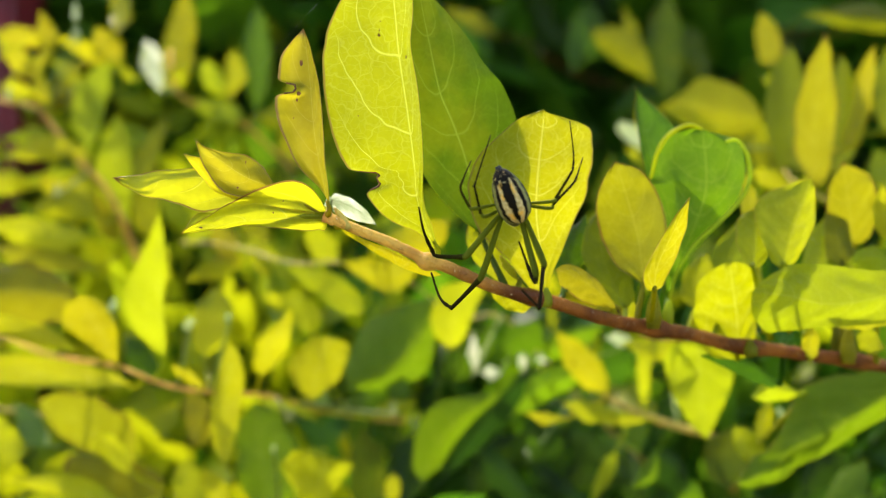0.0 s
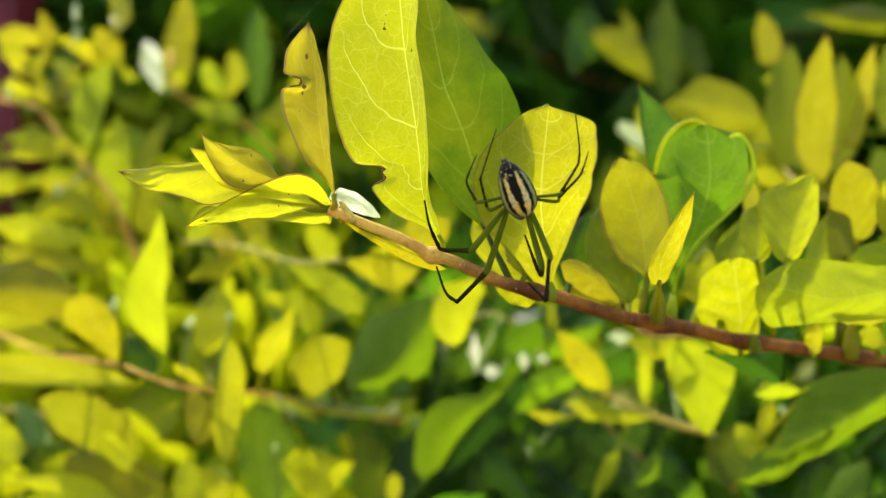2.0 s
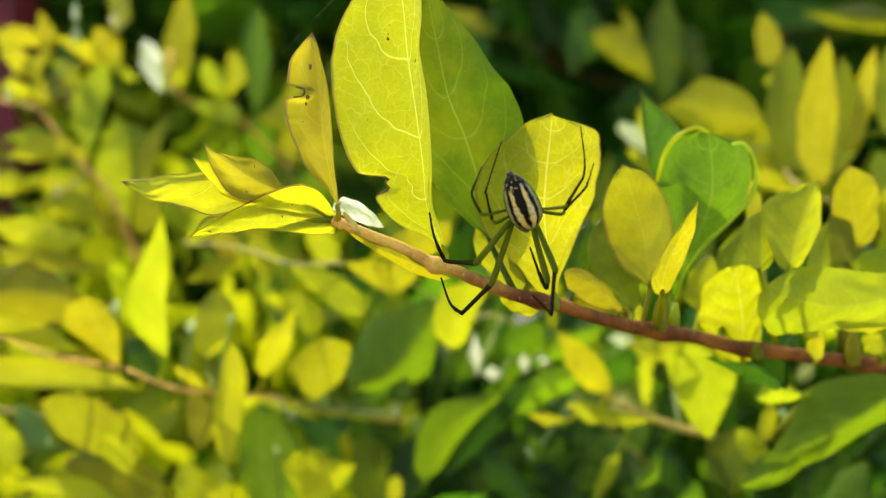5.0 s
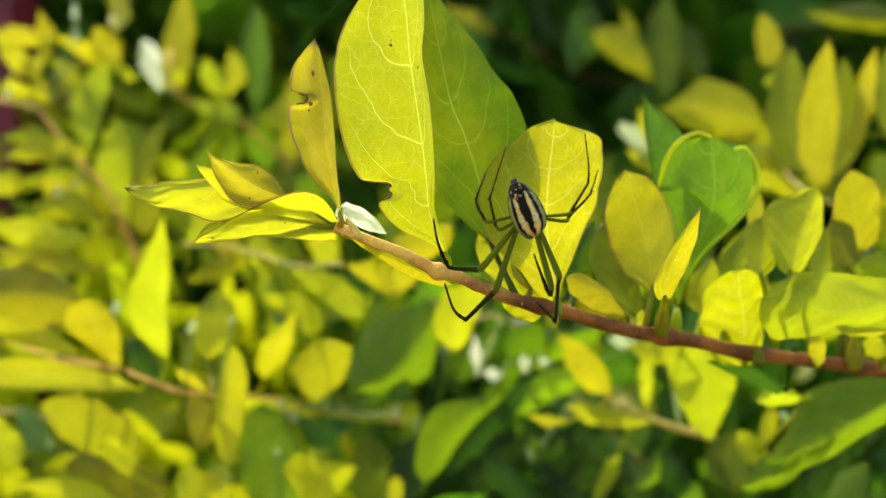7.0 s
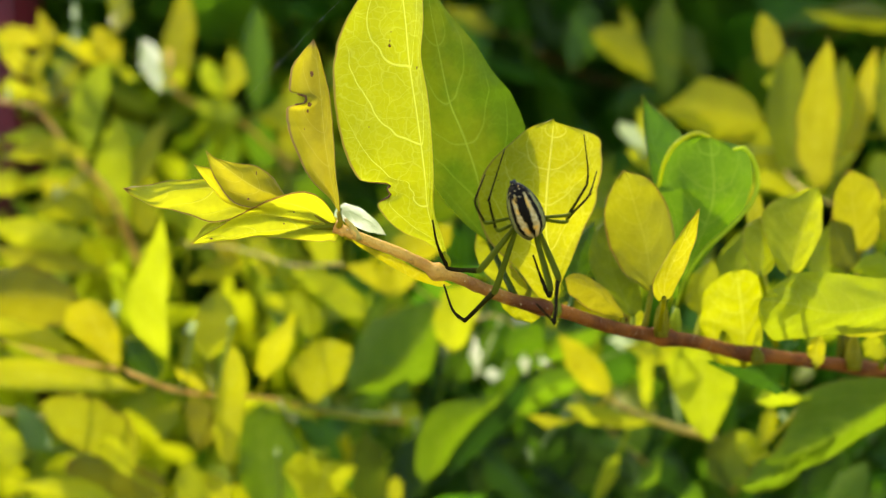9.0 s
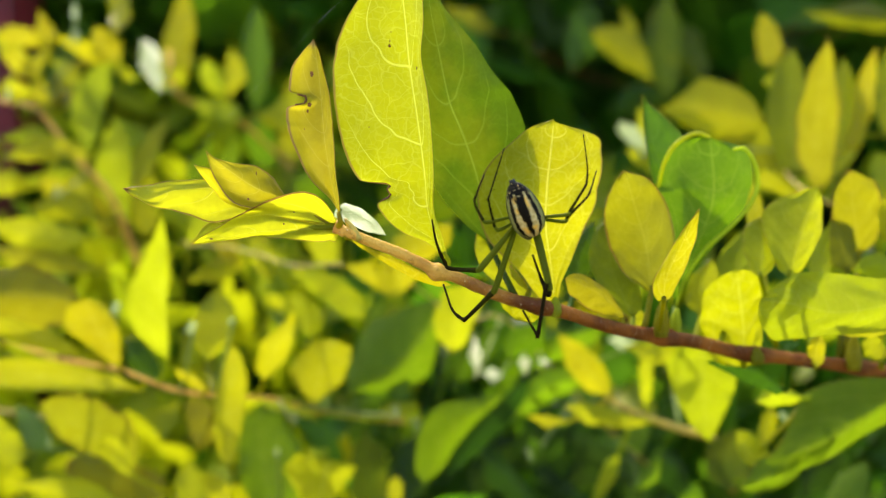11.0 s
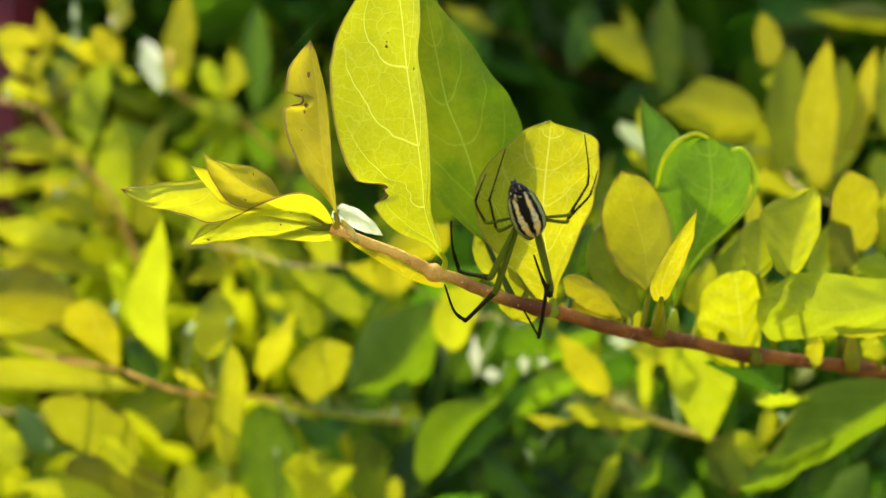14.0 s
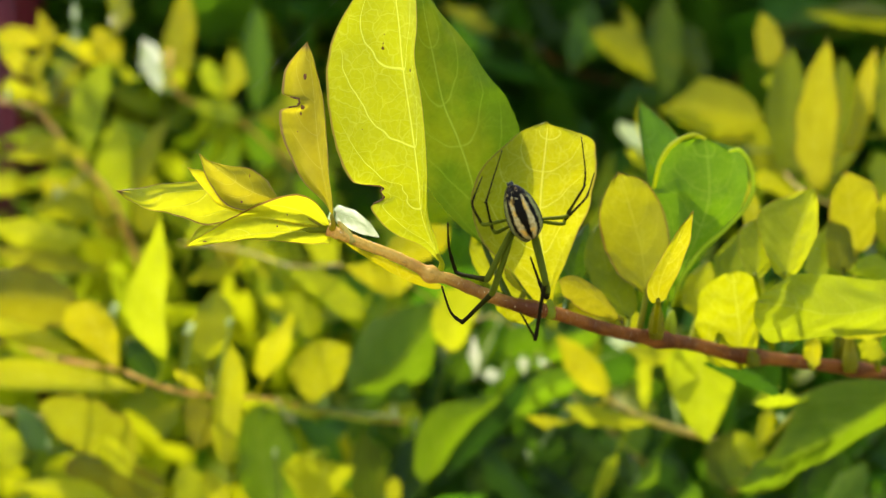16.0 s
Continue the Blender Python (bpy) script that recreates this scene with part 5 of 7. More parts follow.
blade(upleft, (-84.1, 298.2, -6.1), [(-76.9, 270.0, -14.8), (-72.1, 268.0, -6.9), (-72.2, 266.0, 3.0)], [0, 0.2, 1.0, 2.3, 3.7, 4.4, 4.7, 4.7, 4.3, 3.2, 1.4, 0.3, 0], [0, -0.1, -0.4, -0.9, -1.4, -2.4, -3.6, -3.4, -3.6, -3.4, -1.6, -0.4, 0], LIME, (0.17, 0.17), wave=0.13, fine=False)
blade(upleft, (-110.9, 293.5, 37.9), [(-93.1, 308.0, 51.4), (-98.0, 308.0, 57.1), (-100.2, 308.0, 64.4)], [0, 0.1, 0.5, 1.1, 1.8, 2.5, 2.5, 2.9, 2.7, 1.6, 0.7, 0.2, 0], [0, -0.3, -1.1, -2.5, -4.1, -4.3, -4.4, -4.2, -3.8, -3.3, -1.6, -0.4, 0], GOLD, (0.07, 0.07), wave=0.13, fine=False)
blade(upleft, (-116.1, 295.5, 39.9), [(-106.2, 312.0, 54.6), (-100.4, 312.0, 57.0), (-93.8, 312.0, 61.2)], [0, 0.1, 0.3, 0.8, 1.3, 1.9, 2.4, 2.1, 1.5, 0.9, 0.4, 0.1, 0], [0, -0.1, -0.5, -1.0, -1.6, -2.5, -3.7, -3.5, -3.5, -3.5, -1.6, -0.4, 0], GOLD, (0.07, 0.07), wave=0.13, fine=False)
blade(upleft, (-114.6, 295.0, 39.5), [(-105.5, 315.0, 49.3), (-111.9, 316.5, 52.0), (-117.4, 318.0, 56.5)], [0, 0.1, 0.5, 1.0, 1.8, 2.8, 2.1, 1.3, 0.9, 0.5, 0.2, 0.1, 0], [0, -0.1, -0.5, -1.2, -2.1, -3.0, -3.6, -3.2, -2.3, -1.3, -0.6, -0.1, 0], LIME, (0.07, 0.07), wave=0.13, fine=False)
blade(upleft, (-119.3, 296.5, 40.5), [(-116.3, 304.0, 40.3), (-120.3, 302.0, 44.8), (-124.3, 300.0, 46.1)], [0, 0.2, 0.7, 1.5, 2.5, 3.0, 3.2, 3.2, 3.1, 2.8, 1.2, 0.3, 0], [0, -0.1, -0.5, -1.0, -1.8, -2.6, -2.3, -2.4, -2.7, -2.3, -1.1, -0.3, 0], GOLD, (0.07, 0.07), wave=0.13, fine=False)
blade(upleft, (-102.4, 288.5, 29.2), [(-102.9, 300.0, 22.3), (-109.3, 298.0, 19.1), (-116.4, 296.0, 19.2)], [0, -0.1, -0.5, -1.2, -2.0, -2.8, -3.0, -2.6, -1.9, -1.1, -0.5, -0.1, 0], [0, 0.1, 0.4, 0.8, 1.3, 2.0, 3.2, 2.6, 2.5, 2.2, 1.0, 0.3, 0], LIME, (0.07, 0.07), wave=0.13, fine=False)
blade(upleft, (-91.9, 288.7, 17.3), [(-98.5, 294.0, 14.1), (-104.0, 292.0, 15.6), (-110.6, 290.0, 18.2)], [0, -0.1, -0.3, -0.7, -1.3, -1.9, -2.4, -2.9, -2.6, -2.3, -1.7, -0.4, 0], [0, 0.2, 0.6, 1.3, 2.3, 3.5, 3.0, 2.6, 2.3, 1.4, 0.6, 0.2, 0], GOLD, (0.07, 0.07), wave=0.13, fine=False)
blade(upleft, (-86.9, 293.8, 4.6), [(-87.2, 290.0, 1.7), (-92.7, 288.0, 7.8), (-95.8, 286.0, 16.0)], [0, 0.2, 0.6, 1.3, 2.1, 2.1, 1.9, 2.1, 1.9, 1.1, 0.5, 0.1, 0], [0, -0.2, -1.0, -2.2, -3.7, -4.2, -4.3, -4.2, -3.7, -3.1, -1.3, -0.3, 0], OLIVE, (0.07, 0.07), wave=0.13, fine=False)
blade(upleft, (-85.5, 296.0, -0.8), [(-86.6, 310.0, 3.4), (-88.3, 310.0, 14.9), (-85.0, 310.0, 23.1)], [0, 0.3, 1.3, 2.8, 2.7, 2.2, 2.1, 1.7, 1.0, 0.6, 0.3, 0.1, 0], [0, -0.7, -2.9, -4.9, -5.6, -6.2, -6.4, -6.3, -5.7, -3.5, -1.5, -0.4, 0], DULL, (0.20, 0.20), wave=0.13, fine=False)
blade(upleft, (-119.3, 296.5, 40.5), [(-113.1, 320.0, 30.6), (-122.8, 321.0, 34.1), (-135.1, 322.0, 33.3)], [0, -0.1, -0.3, -0.7, -1.1, -1.8, -3.1, -2.3, -1.4, -0.9, -0.4, -0.1, 0], [0, 0.1, 0.6, 1.4, 2.4, 3.3, 3.3, 2.9, 2.0, 1.2, 0.5, 0.1, 0], DULL, (0.20, 0.20), wave=0.13, fine=False)
blade(upleft, (-124.0, 298.0, 41.5), [(-124.3, 312.0, 52.9), (-126.8, 312.0, 59.5), (-130.9, 312.0, 64.5)], [0, 0.2, 0.7, 1.6, 2.8, 3.6, 3.2, 2.7, 1.9, 1.1, 0.5, 0.1, 0], [0, -0.2, -0.6, -1.3, -2.3, -3.6, -2.4, -1.5, -1.0, -0.6, -0.3, -0.1, 0], LIME, (0.07, 0.07), wave=0.13, fine=False)
blade(upleft, (-109.0, 292.5, 36.4), [(-87.7, 308.0, 49.0), (-92.3, 307.0, 51.3), (-96.0, 306.0, 53.5)], [0, -0.1, -0.2, -0.5, -0.8, -1.2, -1.6, -1.7, -1.2, -0.7, -0.3, -0.1, 0], [0, 0.1, 0.6, 1.2, 2.1, 2.2, 1.6, 1.1, 0.7, 0.4, 0.2, 0.1, 0], GOLD, (0.07, 0.07), wave=0.13, fine=False)
# glints at the top left: added leaves turned to mirror the sun
blade(upleft, (-110.9, 293.5, 37.9), [(-98.2, 286.0, 60.2), (-100.2, 290.9, 64.4), (-102.2, 295.8, 68.7)], [0, 0.1, 0.2, 0.4, 0.7, 1.1, 1.3, 1.0, 0.7, 0.4, 0.2, 0, 0], [0, 0, -0.2, -0.4, -0.7, -1.0, -1.3, -1.1, -0.8, -0.4, -0.2, -0.1, 0], GLOSS, (0.52, -0.52), wave=0.0, fine=False)
blade(upleft, (-109.0, 292.5, 36.4), [(-97.2, 284.0, 54.7), (-98.7, 287.4, 57.5), (-100.2, 290.7, 60.4)], [0, 0.1, 0.2, 0.5, 0.8, 1.2, 1.5, 1.1, 0.7, 0.4, 0.2, 0.1, 0], [0, 0, -0.2, -0.4, -0.7, -1.1, -1.5, -1.2, -0.8, -0.5, -0.2, -0.1, 0], GLOSS, (0.52, -0.52), wave=0.0, fine=False)
blade(upleft, (-109.9, 293.0, 37.2), [(-114.4, 282.0, 39.3), (-115.8, 284.6, 41.4), (-117.1, 287.2, 43.4)], [0, 0.1, 0.2, 0.4, 0.8, 1.1, 1.5, 1.1, 0.7, 0.4, 0.2, 0.1, 0], [0, 0, -0.2, -0.4, -0.7, -1.1, -1.5, -1.1, -0.8, -0.5, -0.2, -0.1, 0], GLOSS, (0.52, -0.52), wave=0.0, fine=False)
blade(upleft, (-95.0, 287.5, 20.8), [(-97.1, 270.0, 13.2), (-98.3, 272.5, 15.0), (-99.5, 275.0, 16.7)], [0, 0, 0.2, 0.4, 0.7, 1.0, 1.3, 1.0, 0.7, 0.4, 0.2, 0, 0], [0, 0, -0.2, -0.4, -0.6, -1.0, -1.3, -1.0, -0.7, -0.4, -0.2, 0, 0], GLOSS, (0.52, -0.52), wave=0.0, fine=False)

uptop = twig("hedge_shoot", "golden hedge shoot with a glossy leaf catching the sun", [(-48.2, 345.2, 25.7), (-59.9, 320.0, 37.4), (-70.0, 320.0, 41.6), (-77.9, 310.9, 46.2), (-81.8, 320.0, 59.3)], 0.6, 0.4, BARK, "shoots of the hedge")
blade(uptop, (-80.1, 314.3, 52.2), [(-81.0, 320.0, 47.2), (-80.0, 323.0, 61.6), (-78.5, 326.0, 80.3)], [0, 0.5, 1.8, 3.4, 4.0, 4.7, 5.0, 4.8, 3.7, 2.2, 1.0, 0.3, 0], [0, -0.5, -1.8, -3.8, -4.3, -4.7, -4.8, -4.3, -3.7, -2.6, -1.2, -0.3, 0], GOLD, (0.07, 0.07), wave=0.13, fine=False)
blade(uptop, (-77.1, 311.2, 45.2), [(-77.6, 311.0, 45.4), (-87.8, 326.5, 55.4), (-96.1, 342.0, 67.4)], [0, 0.3, 1.1, 2.4, 3.4, 3.4, 3.6, 4.1, 3.0, 1.7, 0.8, 0.2, 0], [0, -0.2, -0.7, -1.6, -2.9, -3.2, -3.4, -3.2, -2.8, -1.8, -0.8, -0.2, 0], GLOSS, (-0.30, 0.30), label="glossy leaf shining white in the sun", wave=0.13, fine=False)
blade(uptop, (-67.7, 320.0, 40.7), [(-66.2, 322.0, 45.3), (-69.1, 322.0, 51.2), (-72.1, 322.0, 57.7)], [0, 0.2, 0.7, 1.4, 2.4, 3.3, 3.2, 3.2, 3.1, 1.9, 0.9, 0.2, 0], [0, -0.1, -0.5, -1.0, -1.8, -2.0, -2.1, -2.1, -2.1, -1.3, -0.6, -0.2, 0], LIME, (0.10, 0.10), wave=0.13, fine=False)
blade(uptop, (-65.2, 319.0, 39.9), [(-64.2, 318.0, 43.9), (-61.8, 318.0, 51.4), (-62.5, 318.0, 60.0)], [0, 0.1, 0.4, 1.0, 1.8, 2.4, 2.8, 2.9, 2.8, 2.2, 1.0, 0.2, 0], [0, -0.1, -0.4, -0.9, -1.5, -2.3, -3.3, -2.6, -2.3, -1.5, -0.7, -0.2, 0], LIME, (0.10, 0.10), wave=0.13, fine=False)
blade(uptop, (-74.3, 314.9, 43.3), [(-77.1, 318.0, 45.2), (-68.9, 315.0, 41.8), (-58.0, 312.0, 37.3)], [0, 0.1, 0.3, 0.7, 1.3, 1.9, 2.5, 3.0, 3.5, 3.5, 1.6, 0.4, 0], [0, -0.1, -0.5, -1.1, -1.9, -2.8, -2.7, -2.6, -2.5, -1.7, -0.8, -0.2, 0], LIME, (0.10, 0.10), wave=0.13, fine=False)
blade(uptop, (-59.9, 320.0, 37.4), [(-56.1, 320.0, 39.9), (-48.7, 319.0, 40.6), (-41.3, 318.0, 44.7)], [0, 0.1, 0.5, 1.2, 2.1, 2.9, 3.4, 3.9, 4.3, 4.7, 5.0, 3.5, 0], [0, -0.2, -0.8, -1.7, -2.9, -4.8, -4.6, -4.7, -4.5, -2.6, -1.2, -0.3, 0], GOLD, (0.10, 0.10), wave=0.13, fine=False)
blade(uptop, (-57.1, 324.5, 35.0), [(-57.9, 330.0, 42.0), (-58.2, 330.0, 57.7), (-57.4, 330.0, 76.0)], [0, 0.2, 0.8, 1.8, 2.8, 3.2, 3.7, 4.4, 4.0, 3.2, 1.4, 0.4, 0], [0, -0.3, -1.1, -2.4, -3.8, -4.1, -4.3, -4.4, -3.8, -3.0, -1.4, -0.3, 0], GREEN, (0.30, 0.30), wave=0.13, fine=False)
blade(uptop, (-79.7, 313.0, 50.5), [(-82.5, 316.0, 46.9), (-80.9, 313.0, 51.4), (-74.4, 310.0, 54.2)], [0, 0.1, 0.4, 0.9, -0.1, -1.1, -1.4, -1.4, -1.0, -0.6, -0.2, -0.1, 0], [0, -0.4, -2.2, -5.9, -6.5, -6.6, -5.9, -5.6, -5.8, -4.4, -1.8, -0.4, 0], GOLD, (0.10, 0.10), wave=0.13, fine=False)
blade(uptop, (-48.2, 345.2, 25.7), [(-39.1, 338.0, 5.5), (-41.9, 336.0, 17.0), (-39.5, 334.0, 27.5)], [0, 0.3, 1.2, 2.6, 4.4, 4.8, 4.6, 5.1, 3.7, 2.2, 1.0, 0.3, 0], [0, -0.5, -2.0, -4.5, -6.9, -7.2, -7.3, -7.0, -6.3, -5.4, -2.4, -0.6, 0], FRESH, (0.20, 0.20), wave=0.13, fine=False)
blade(uptop, (-51.2, 338.3, 28.8), [(-54.3, 338.0, 25.2), (-59.3, 336.0, 32.1), (-58.1, 334.0, 40.8)], [0, 0.2, 0.6, 1.3, 2.2, 2.7, 2.4, 3.2, 2.8, 1.7, 0.8, 0.2, 0], [0, -0.4, -1.8, -4.3, -5.9, -6.3, -6.3, -6.2, -5.5, -4.4, -2.3, -0.5, 0], FRESH, (0.20, 0.20), wave=0.13, fine=False)
blade(uptop, (-51.2, 338.3, 28.8), [(-46.7, 335.0, 26.7), (-49.4, 335.0, 35.6), (-45.0, 335.0, 44.4)], [0, 0.2, 0.6, 1.2, 2.0, 2.8, 2.0, 2.3, 2.0, 1.2, 0.6, 0.2, 0], [0, -0.3, -1.3, -3.2, -5.1, -6.0, -6.1, -6.0, -5.7, -5.0, -4.3, -0.9, 0], LIME, (0.07, 0.07), wave=0.13, fine=False)
blade(uptop, (-51.2, 338.3, 28.8), [(-69.0, 340.0, 19.9), (-70.8, 340.0, 28.9), (-65.4, 340.0, 37.9)], [0, 0.2, 0.6, 1.2, 2.0, 2.0, 0.4, -0.2, -0.2, -0.1, 0, 0, 0], [0, -0.3, -1.3, -3.2, -5.4, -6.4, -6.3, -6.0, -4.5, -2.7, -1.1, -0.3, 0], FRESH, (0.20, 0.20), wave=0.13, fine=False)
blade(uptop, (-51.2, 338.3, 28.8), [(-82.8, 345.0, 20.2), (-80.0, 345.0, 29.3), (-73.6, 345.0, 36.6)], [0, 0.1, 0.3, 0.7, 1.2, 1.7, 0.7, 0.2, 0.1, 0.1, 0.1, 0, 0], [0, -0.2, -0.7, -1.7, -2.9, -4.0, -4.7, -4.4, -3.2, -1.8, -0.8, -0.2, 0], FRESH, (0.20, 0.20), wave=0.13, fine=False)
blade(uptop, (-57.1, 324.5, 35.0), [(-45.5, 326.0, 45.8), (-43.7, 326.0, 50.1), (-42.9, 326.0, 55.3)], [0, 0.2, 0.9, 1.9, 3.2, 4.0, 3.5, 2.8, 2.0, 1.2, 0.5, 0.1, 0], [0, -0.1, -0.3, -0.7, -1.1, -1.8, -2.7, -2.8, -1.8, -1.1, -0.5, -0.1, 0], GOLD, (0.07, 0.07), wave=0.13, fine=False)

lowcentre = twig("hedge_shoot", "slender hedge shoot with small golden leaves", [(35.5, 242.0, -31.8), (38.5, 238.0, -34.1), (44.6, 237.0, -37.2), (51.7, 238.0, -39.7), (62.9, 246.0, -44.3), (78.0, 290.0, -60.0), (88.0, 320.0, -85.0)], 0.5, 0.9, STALK, "shoots of the hedge")
blade(lowcentre, (38.0, 238.4, -33.8), [(36.9, 236.0, -32.5), (31.0, 234.0, -25.6), (25.0, 232.0, -18.3)], [0, 0.3, 1.0, 2.1, 3.3, 3.4, 3.5, 3.3, 2.3, 1.3, 0.6, 0.2, 0], [0, -0.3, -1.2, -2.2, -2.8, -3.3, -3.1, -2.8, -2.4, -1.4, -0.7, -0.2, 0], GOLD, (0.10, 0.10), wave=0.13, fine=False)
blade(lowcentre, (47.8, 236.9, -38.4), [(47.7, 234.0, -38.0), (37.5, 232.0, -36.4), (26.2, 230.0, -33.7)], [0, 0, -0.2, -0.4, -0.8, -1.1, -1.4, -1.5, -1.5, -1.5, -0.7, -0.2, 0], [0, 0.1, 0.4, 0.7, 1.3, 1.9, 2.3, 2.6, 2.9, 1.7, 0.8, 0.2, 0], LIME, (0.21, 0.14), wave=0.13, fine=False)
blade(lowcentre, (37.5, 238.8, -33.5), [(27.7, 232.0, -37.3), (22.7, 231.0, -37.5), (17.7, 230.0, -35.7)], [0, -0.1, -0.2, -0.5, -1.0, -1.3, -1.6, -1.4, -1.0, -0.6, -0.2, -0.1, 0], [0, 0, 0.1, 0.3, 0.5, 0.8, 1.2, 0.7, 0.4, 0.3, 0.1, 0, 0], GOLD, (0.10, 0.10), wave=0.13, fine=False)
blade(lowcentre, (44.6, 237.0, -37.2), [(44.6, 234.0, -36.3), (43.9, 232.0, -29.3), (43.3, 230.0, -20.8)], [0, 0.1, 0.3, 0.5, 0.9, 1.2, 1.2, 1.3, 1.2, 0.7, 0.3, 0.1, 0], [0, -0.1, -0.3, -0.7, -1.2, -1.5, -1.7, -1.8, -1.9, -1.4, -0.6, -0.2, 0], LIME, (0.10, 0.10), wave=0.13, fine=False)
blade(lowcentre, (61.3, 243.2, -43.2), [(63.1, 236.0, -53.5), (62.7, 237.0, -46.2), (64.9, 238.0, -39.9)], [0, 0.4, 1.4, 3.0, 4.0, 3.9, 4.0, 4.2, 2.6, 1.5, 0.7, 0.2, 0], [0, -0.4, -1.7, -4.0, -5.5, -5.7, -5.7, -5.5, -5.1, -4.7, -2.9, -0.7, 0], MID, (0.30, 0.20), wave=0.13, fine=False)
blade(lowcentre, (42.9, 237.0, -36.4), [(33.4, 238.0, -57.7), (36.4, 237.0, -51.2), (38.8, 236.0, -45.1)], [0, 0.1, 0.3, 0.7, 1.3, 1.7, 1.8, 1.8, 1.8, 1.4, 0.6, 0.2, 0], [0, -0.1, -0.2, -0.5, -0.9, -1.3, -1.4, -1.5, -1.6, -1.0, -0.5, -0.1, 0], LIME, (0.17, 0.14), wave=0.13, fine=False)
blade(lowcentre, (51.7, 238.0, -39.7), [(48.9, 240.0, -45.5), (46.8, 239.0, -50.4), (42.2, 238.0, -53.3)], [0, -0.1, -0.4, -0.9, -1.5, -1.9, -1.9, -1.7, -1.3, -0.7, -0.3, -0.1, 0], [0, 0.1, 0.2, 0.5, 0.8, 1.3, 2.2, 1.8, 1.7, 1.4, 0.6, 0.2, 0], FRESH, (0.50, 0.40), wave=0.13, fine=False)
# added glints beside the stem: small leaves that mirror the sun
blade(lowcentre, (35.5, 242.0, -31.8), [(33.8, 258.0, -41.3), (33.8, 259.9, -40.4), (33.7, 261.7, -39.4)], [0, 0, 0.1, 0.3, 0.5, 0.7, 0.9, 0.6, 0.4, 0.3, 0.1, 0, 0], [0, 0, -0.1, -0.2, -0.4, -0.6, -0.9, -0.7, -0.5, -0.3, -0.1, 0, 0], GLOSS, (0.52, -0.52), wave=0.0, fine=False)
blade(lowcentre, (52.9, 238.4, -40.1), [(53.6, 250.0, -30.8), (54.4, 254.9, -28.2), (55.2, 259.9, -25.4)], [0, 0, 0.1, 0.3, 0.5, 0.7, 0.8, 0.6, 0.4, 0.2, 0.1, 0, 0], [0, 0, -0.1, -0.2, -0.4, -0.6, -0.8, -0.7, -0.5, -0.3, -0.1, 0, 0], GLOSS, (0.52, -0.52), wave=0.0, fine=False)

lowgreen = twig("hedge_shoot", "hedge shoot crowded with glossy green leaves", [(67.3, 279.2, -67.7), (48.3, 272.3, -51.6), (33.5, 268.9, -36.8), (22.2, 268.9, -24.0), (13.6, 268.9, -16.9), (2.3, 272.3, -20.0)], 0.35, 0.30, STALK, "shoots of the hedge")
blade(lowgreen, (2.3, 272.3, -20.0), [(-4.2, 246.0, -54.2), (0.1, 243.3, -43.8), (6.1, 240.7, -37.5), (14.3, 238.0, -32.1)], [0, 0.8, 2.9, 4.0, 5.0, 5.8, 5.7, 4.6, 3.0, 1.8, 0.8, 0.2, 0], [0, -0.3, -1.2, -2.6, -3.3, -3.4, -3.1, -2.7, -2.1, -1.3, -0.6, -0.1, 0], FRESH, (0.10, 0.60), wave=0.13, fine=False)
blade(lowgreen, (28.9, 268.7, -31.6), [(0.8, 252.0, -54.5), (8.7, 249.0, -43.3), (19.0, 246.0, -29.5)], [0, 0.3, 1.3, 2.8, 3.8, 3.5, 3.1, 2.7, 1.8, 1.1, 0.5, 0.1, 0], [0, -0.1, -0.4, -0.9, -1.5, -2.3, -2.8, -3.3, -3.6, -3.3, -2.5, -0.6, 0], DARK, (0.30, 0.50), wave=0.13, fine=False)
blade(lowgreen, (2.3, 272.3, -20.0), [(-11.1, 250.0, -60.6), (-7.9, 253.0, -53.3), (-6.6, 256.0, -44.5)], [0, 0.2, 0.8, 1.8, 3.1, 4.1, 4.2, 4.2, 3.9, 3.4, 1.5, 0.4, 0], [0, -0.2, -0.9, -1.9, -3.2, -5.0, -4.4, -4.0, -3.8, -2.9, -1.4, -0.4, 0], DARK, (0.20, 0.20), wave=0.13, fine=False)
blade(lowgreen, (27.5, 268.7, -29.9), [(16.4, 250.0, -39.8), (23.1, 248.0, -32.6), (32.8, 246.0, -29.0)], [0, 0.1, 0.5, 1.0, 1.6, 2.5, 3.2, 3.5, 3.3, 2.6, 1.2, 0.3, 0], [0, -0.2, -0.8, -1.8, -3.1, -3.8, -4.2, -4.2, -3.7, -2.7, -1.5, -0.4, 0], FRESH, (0.20, 0.70), wave=0.13, fine=False)
blade(lowgreen, (28.9, 268.7, -31.6), [(16.2, 254.0, -40.8), (19.7, 255.0, -34.9), (22.5, 256.0, -28.3)], [0, 0.3, 1.2, 2.6, 3.0, 3.2, 3.4, 3.4, 3.0, 1.8, 0.8, 0.2, 0], [0, -0.1, -0.3, -0.7, -1.2, -1.8, -2.4, -2.4, -2.5, -2.6, -2.2, -0.6, 0], DARK, (0.30, 0.30), wave=0.13, fine=False)
blade(lowgreen, (2.3, 272.3, -20.0), [(2.2, 264.0, -34.7), (5.7, 263.0, -26.3), (13.3, 262.0, -18.5)], [0, 0.1, 0.5, 0.9, 1.6, 1.7, 1.9, 2.6, 2.7, 1.6, 0.7, 0.2, 0], [0, -0.2, -1.0, -2.2, -3.7, -5.1, -5.2, -5.0, -4.5, -3.5, -1.5, -0.4, 0], GREEN, (0.30, 0.40), wave=0.13, fine=False)
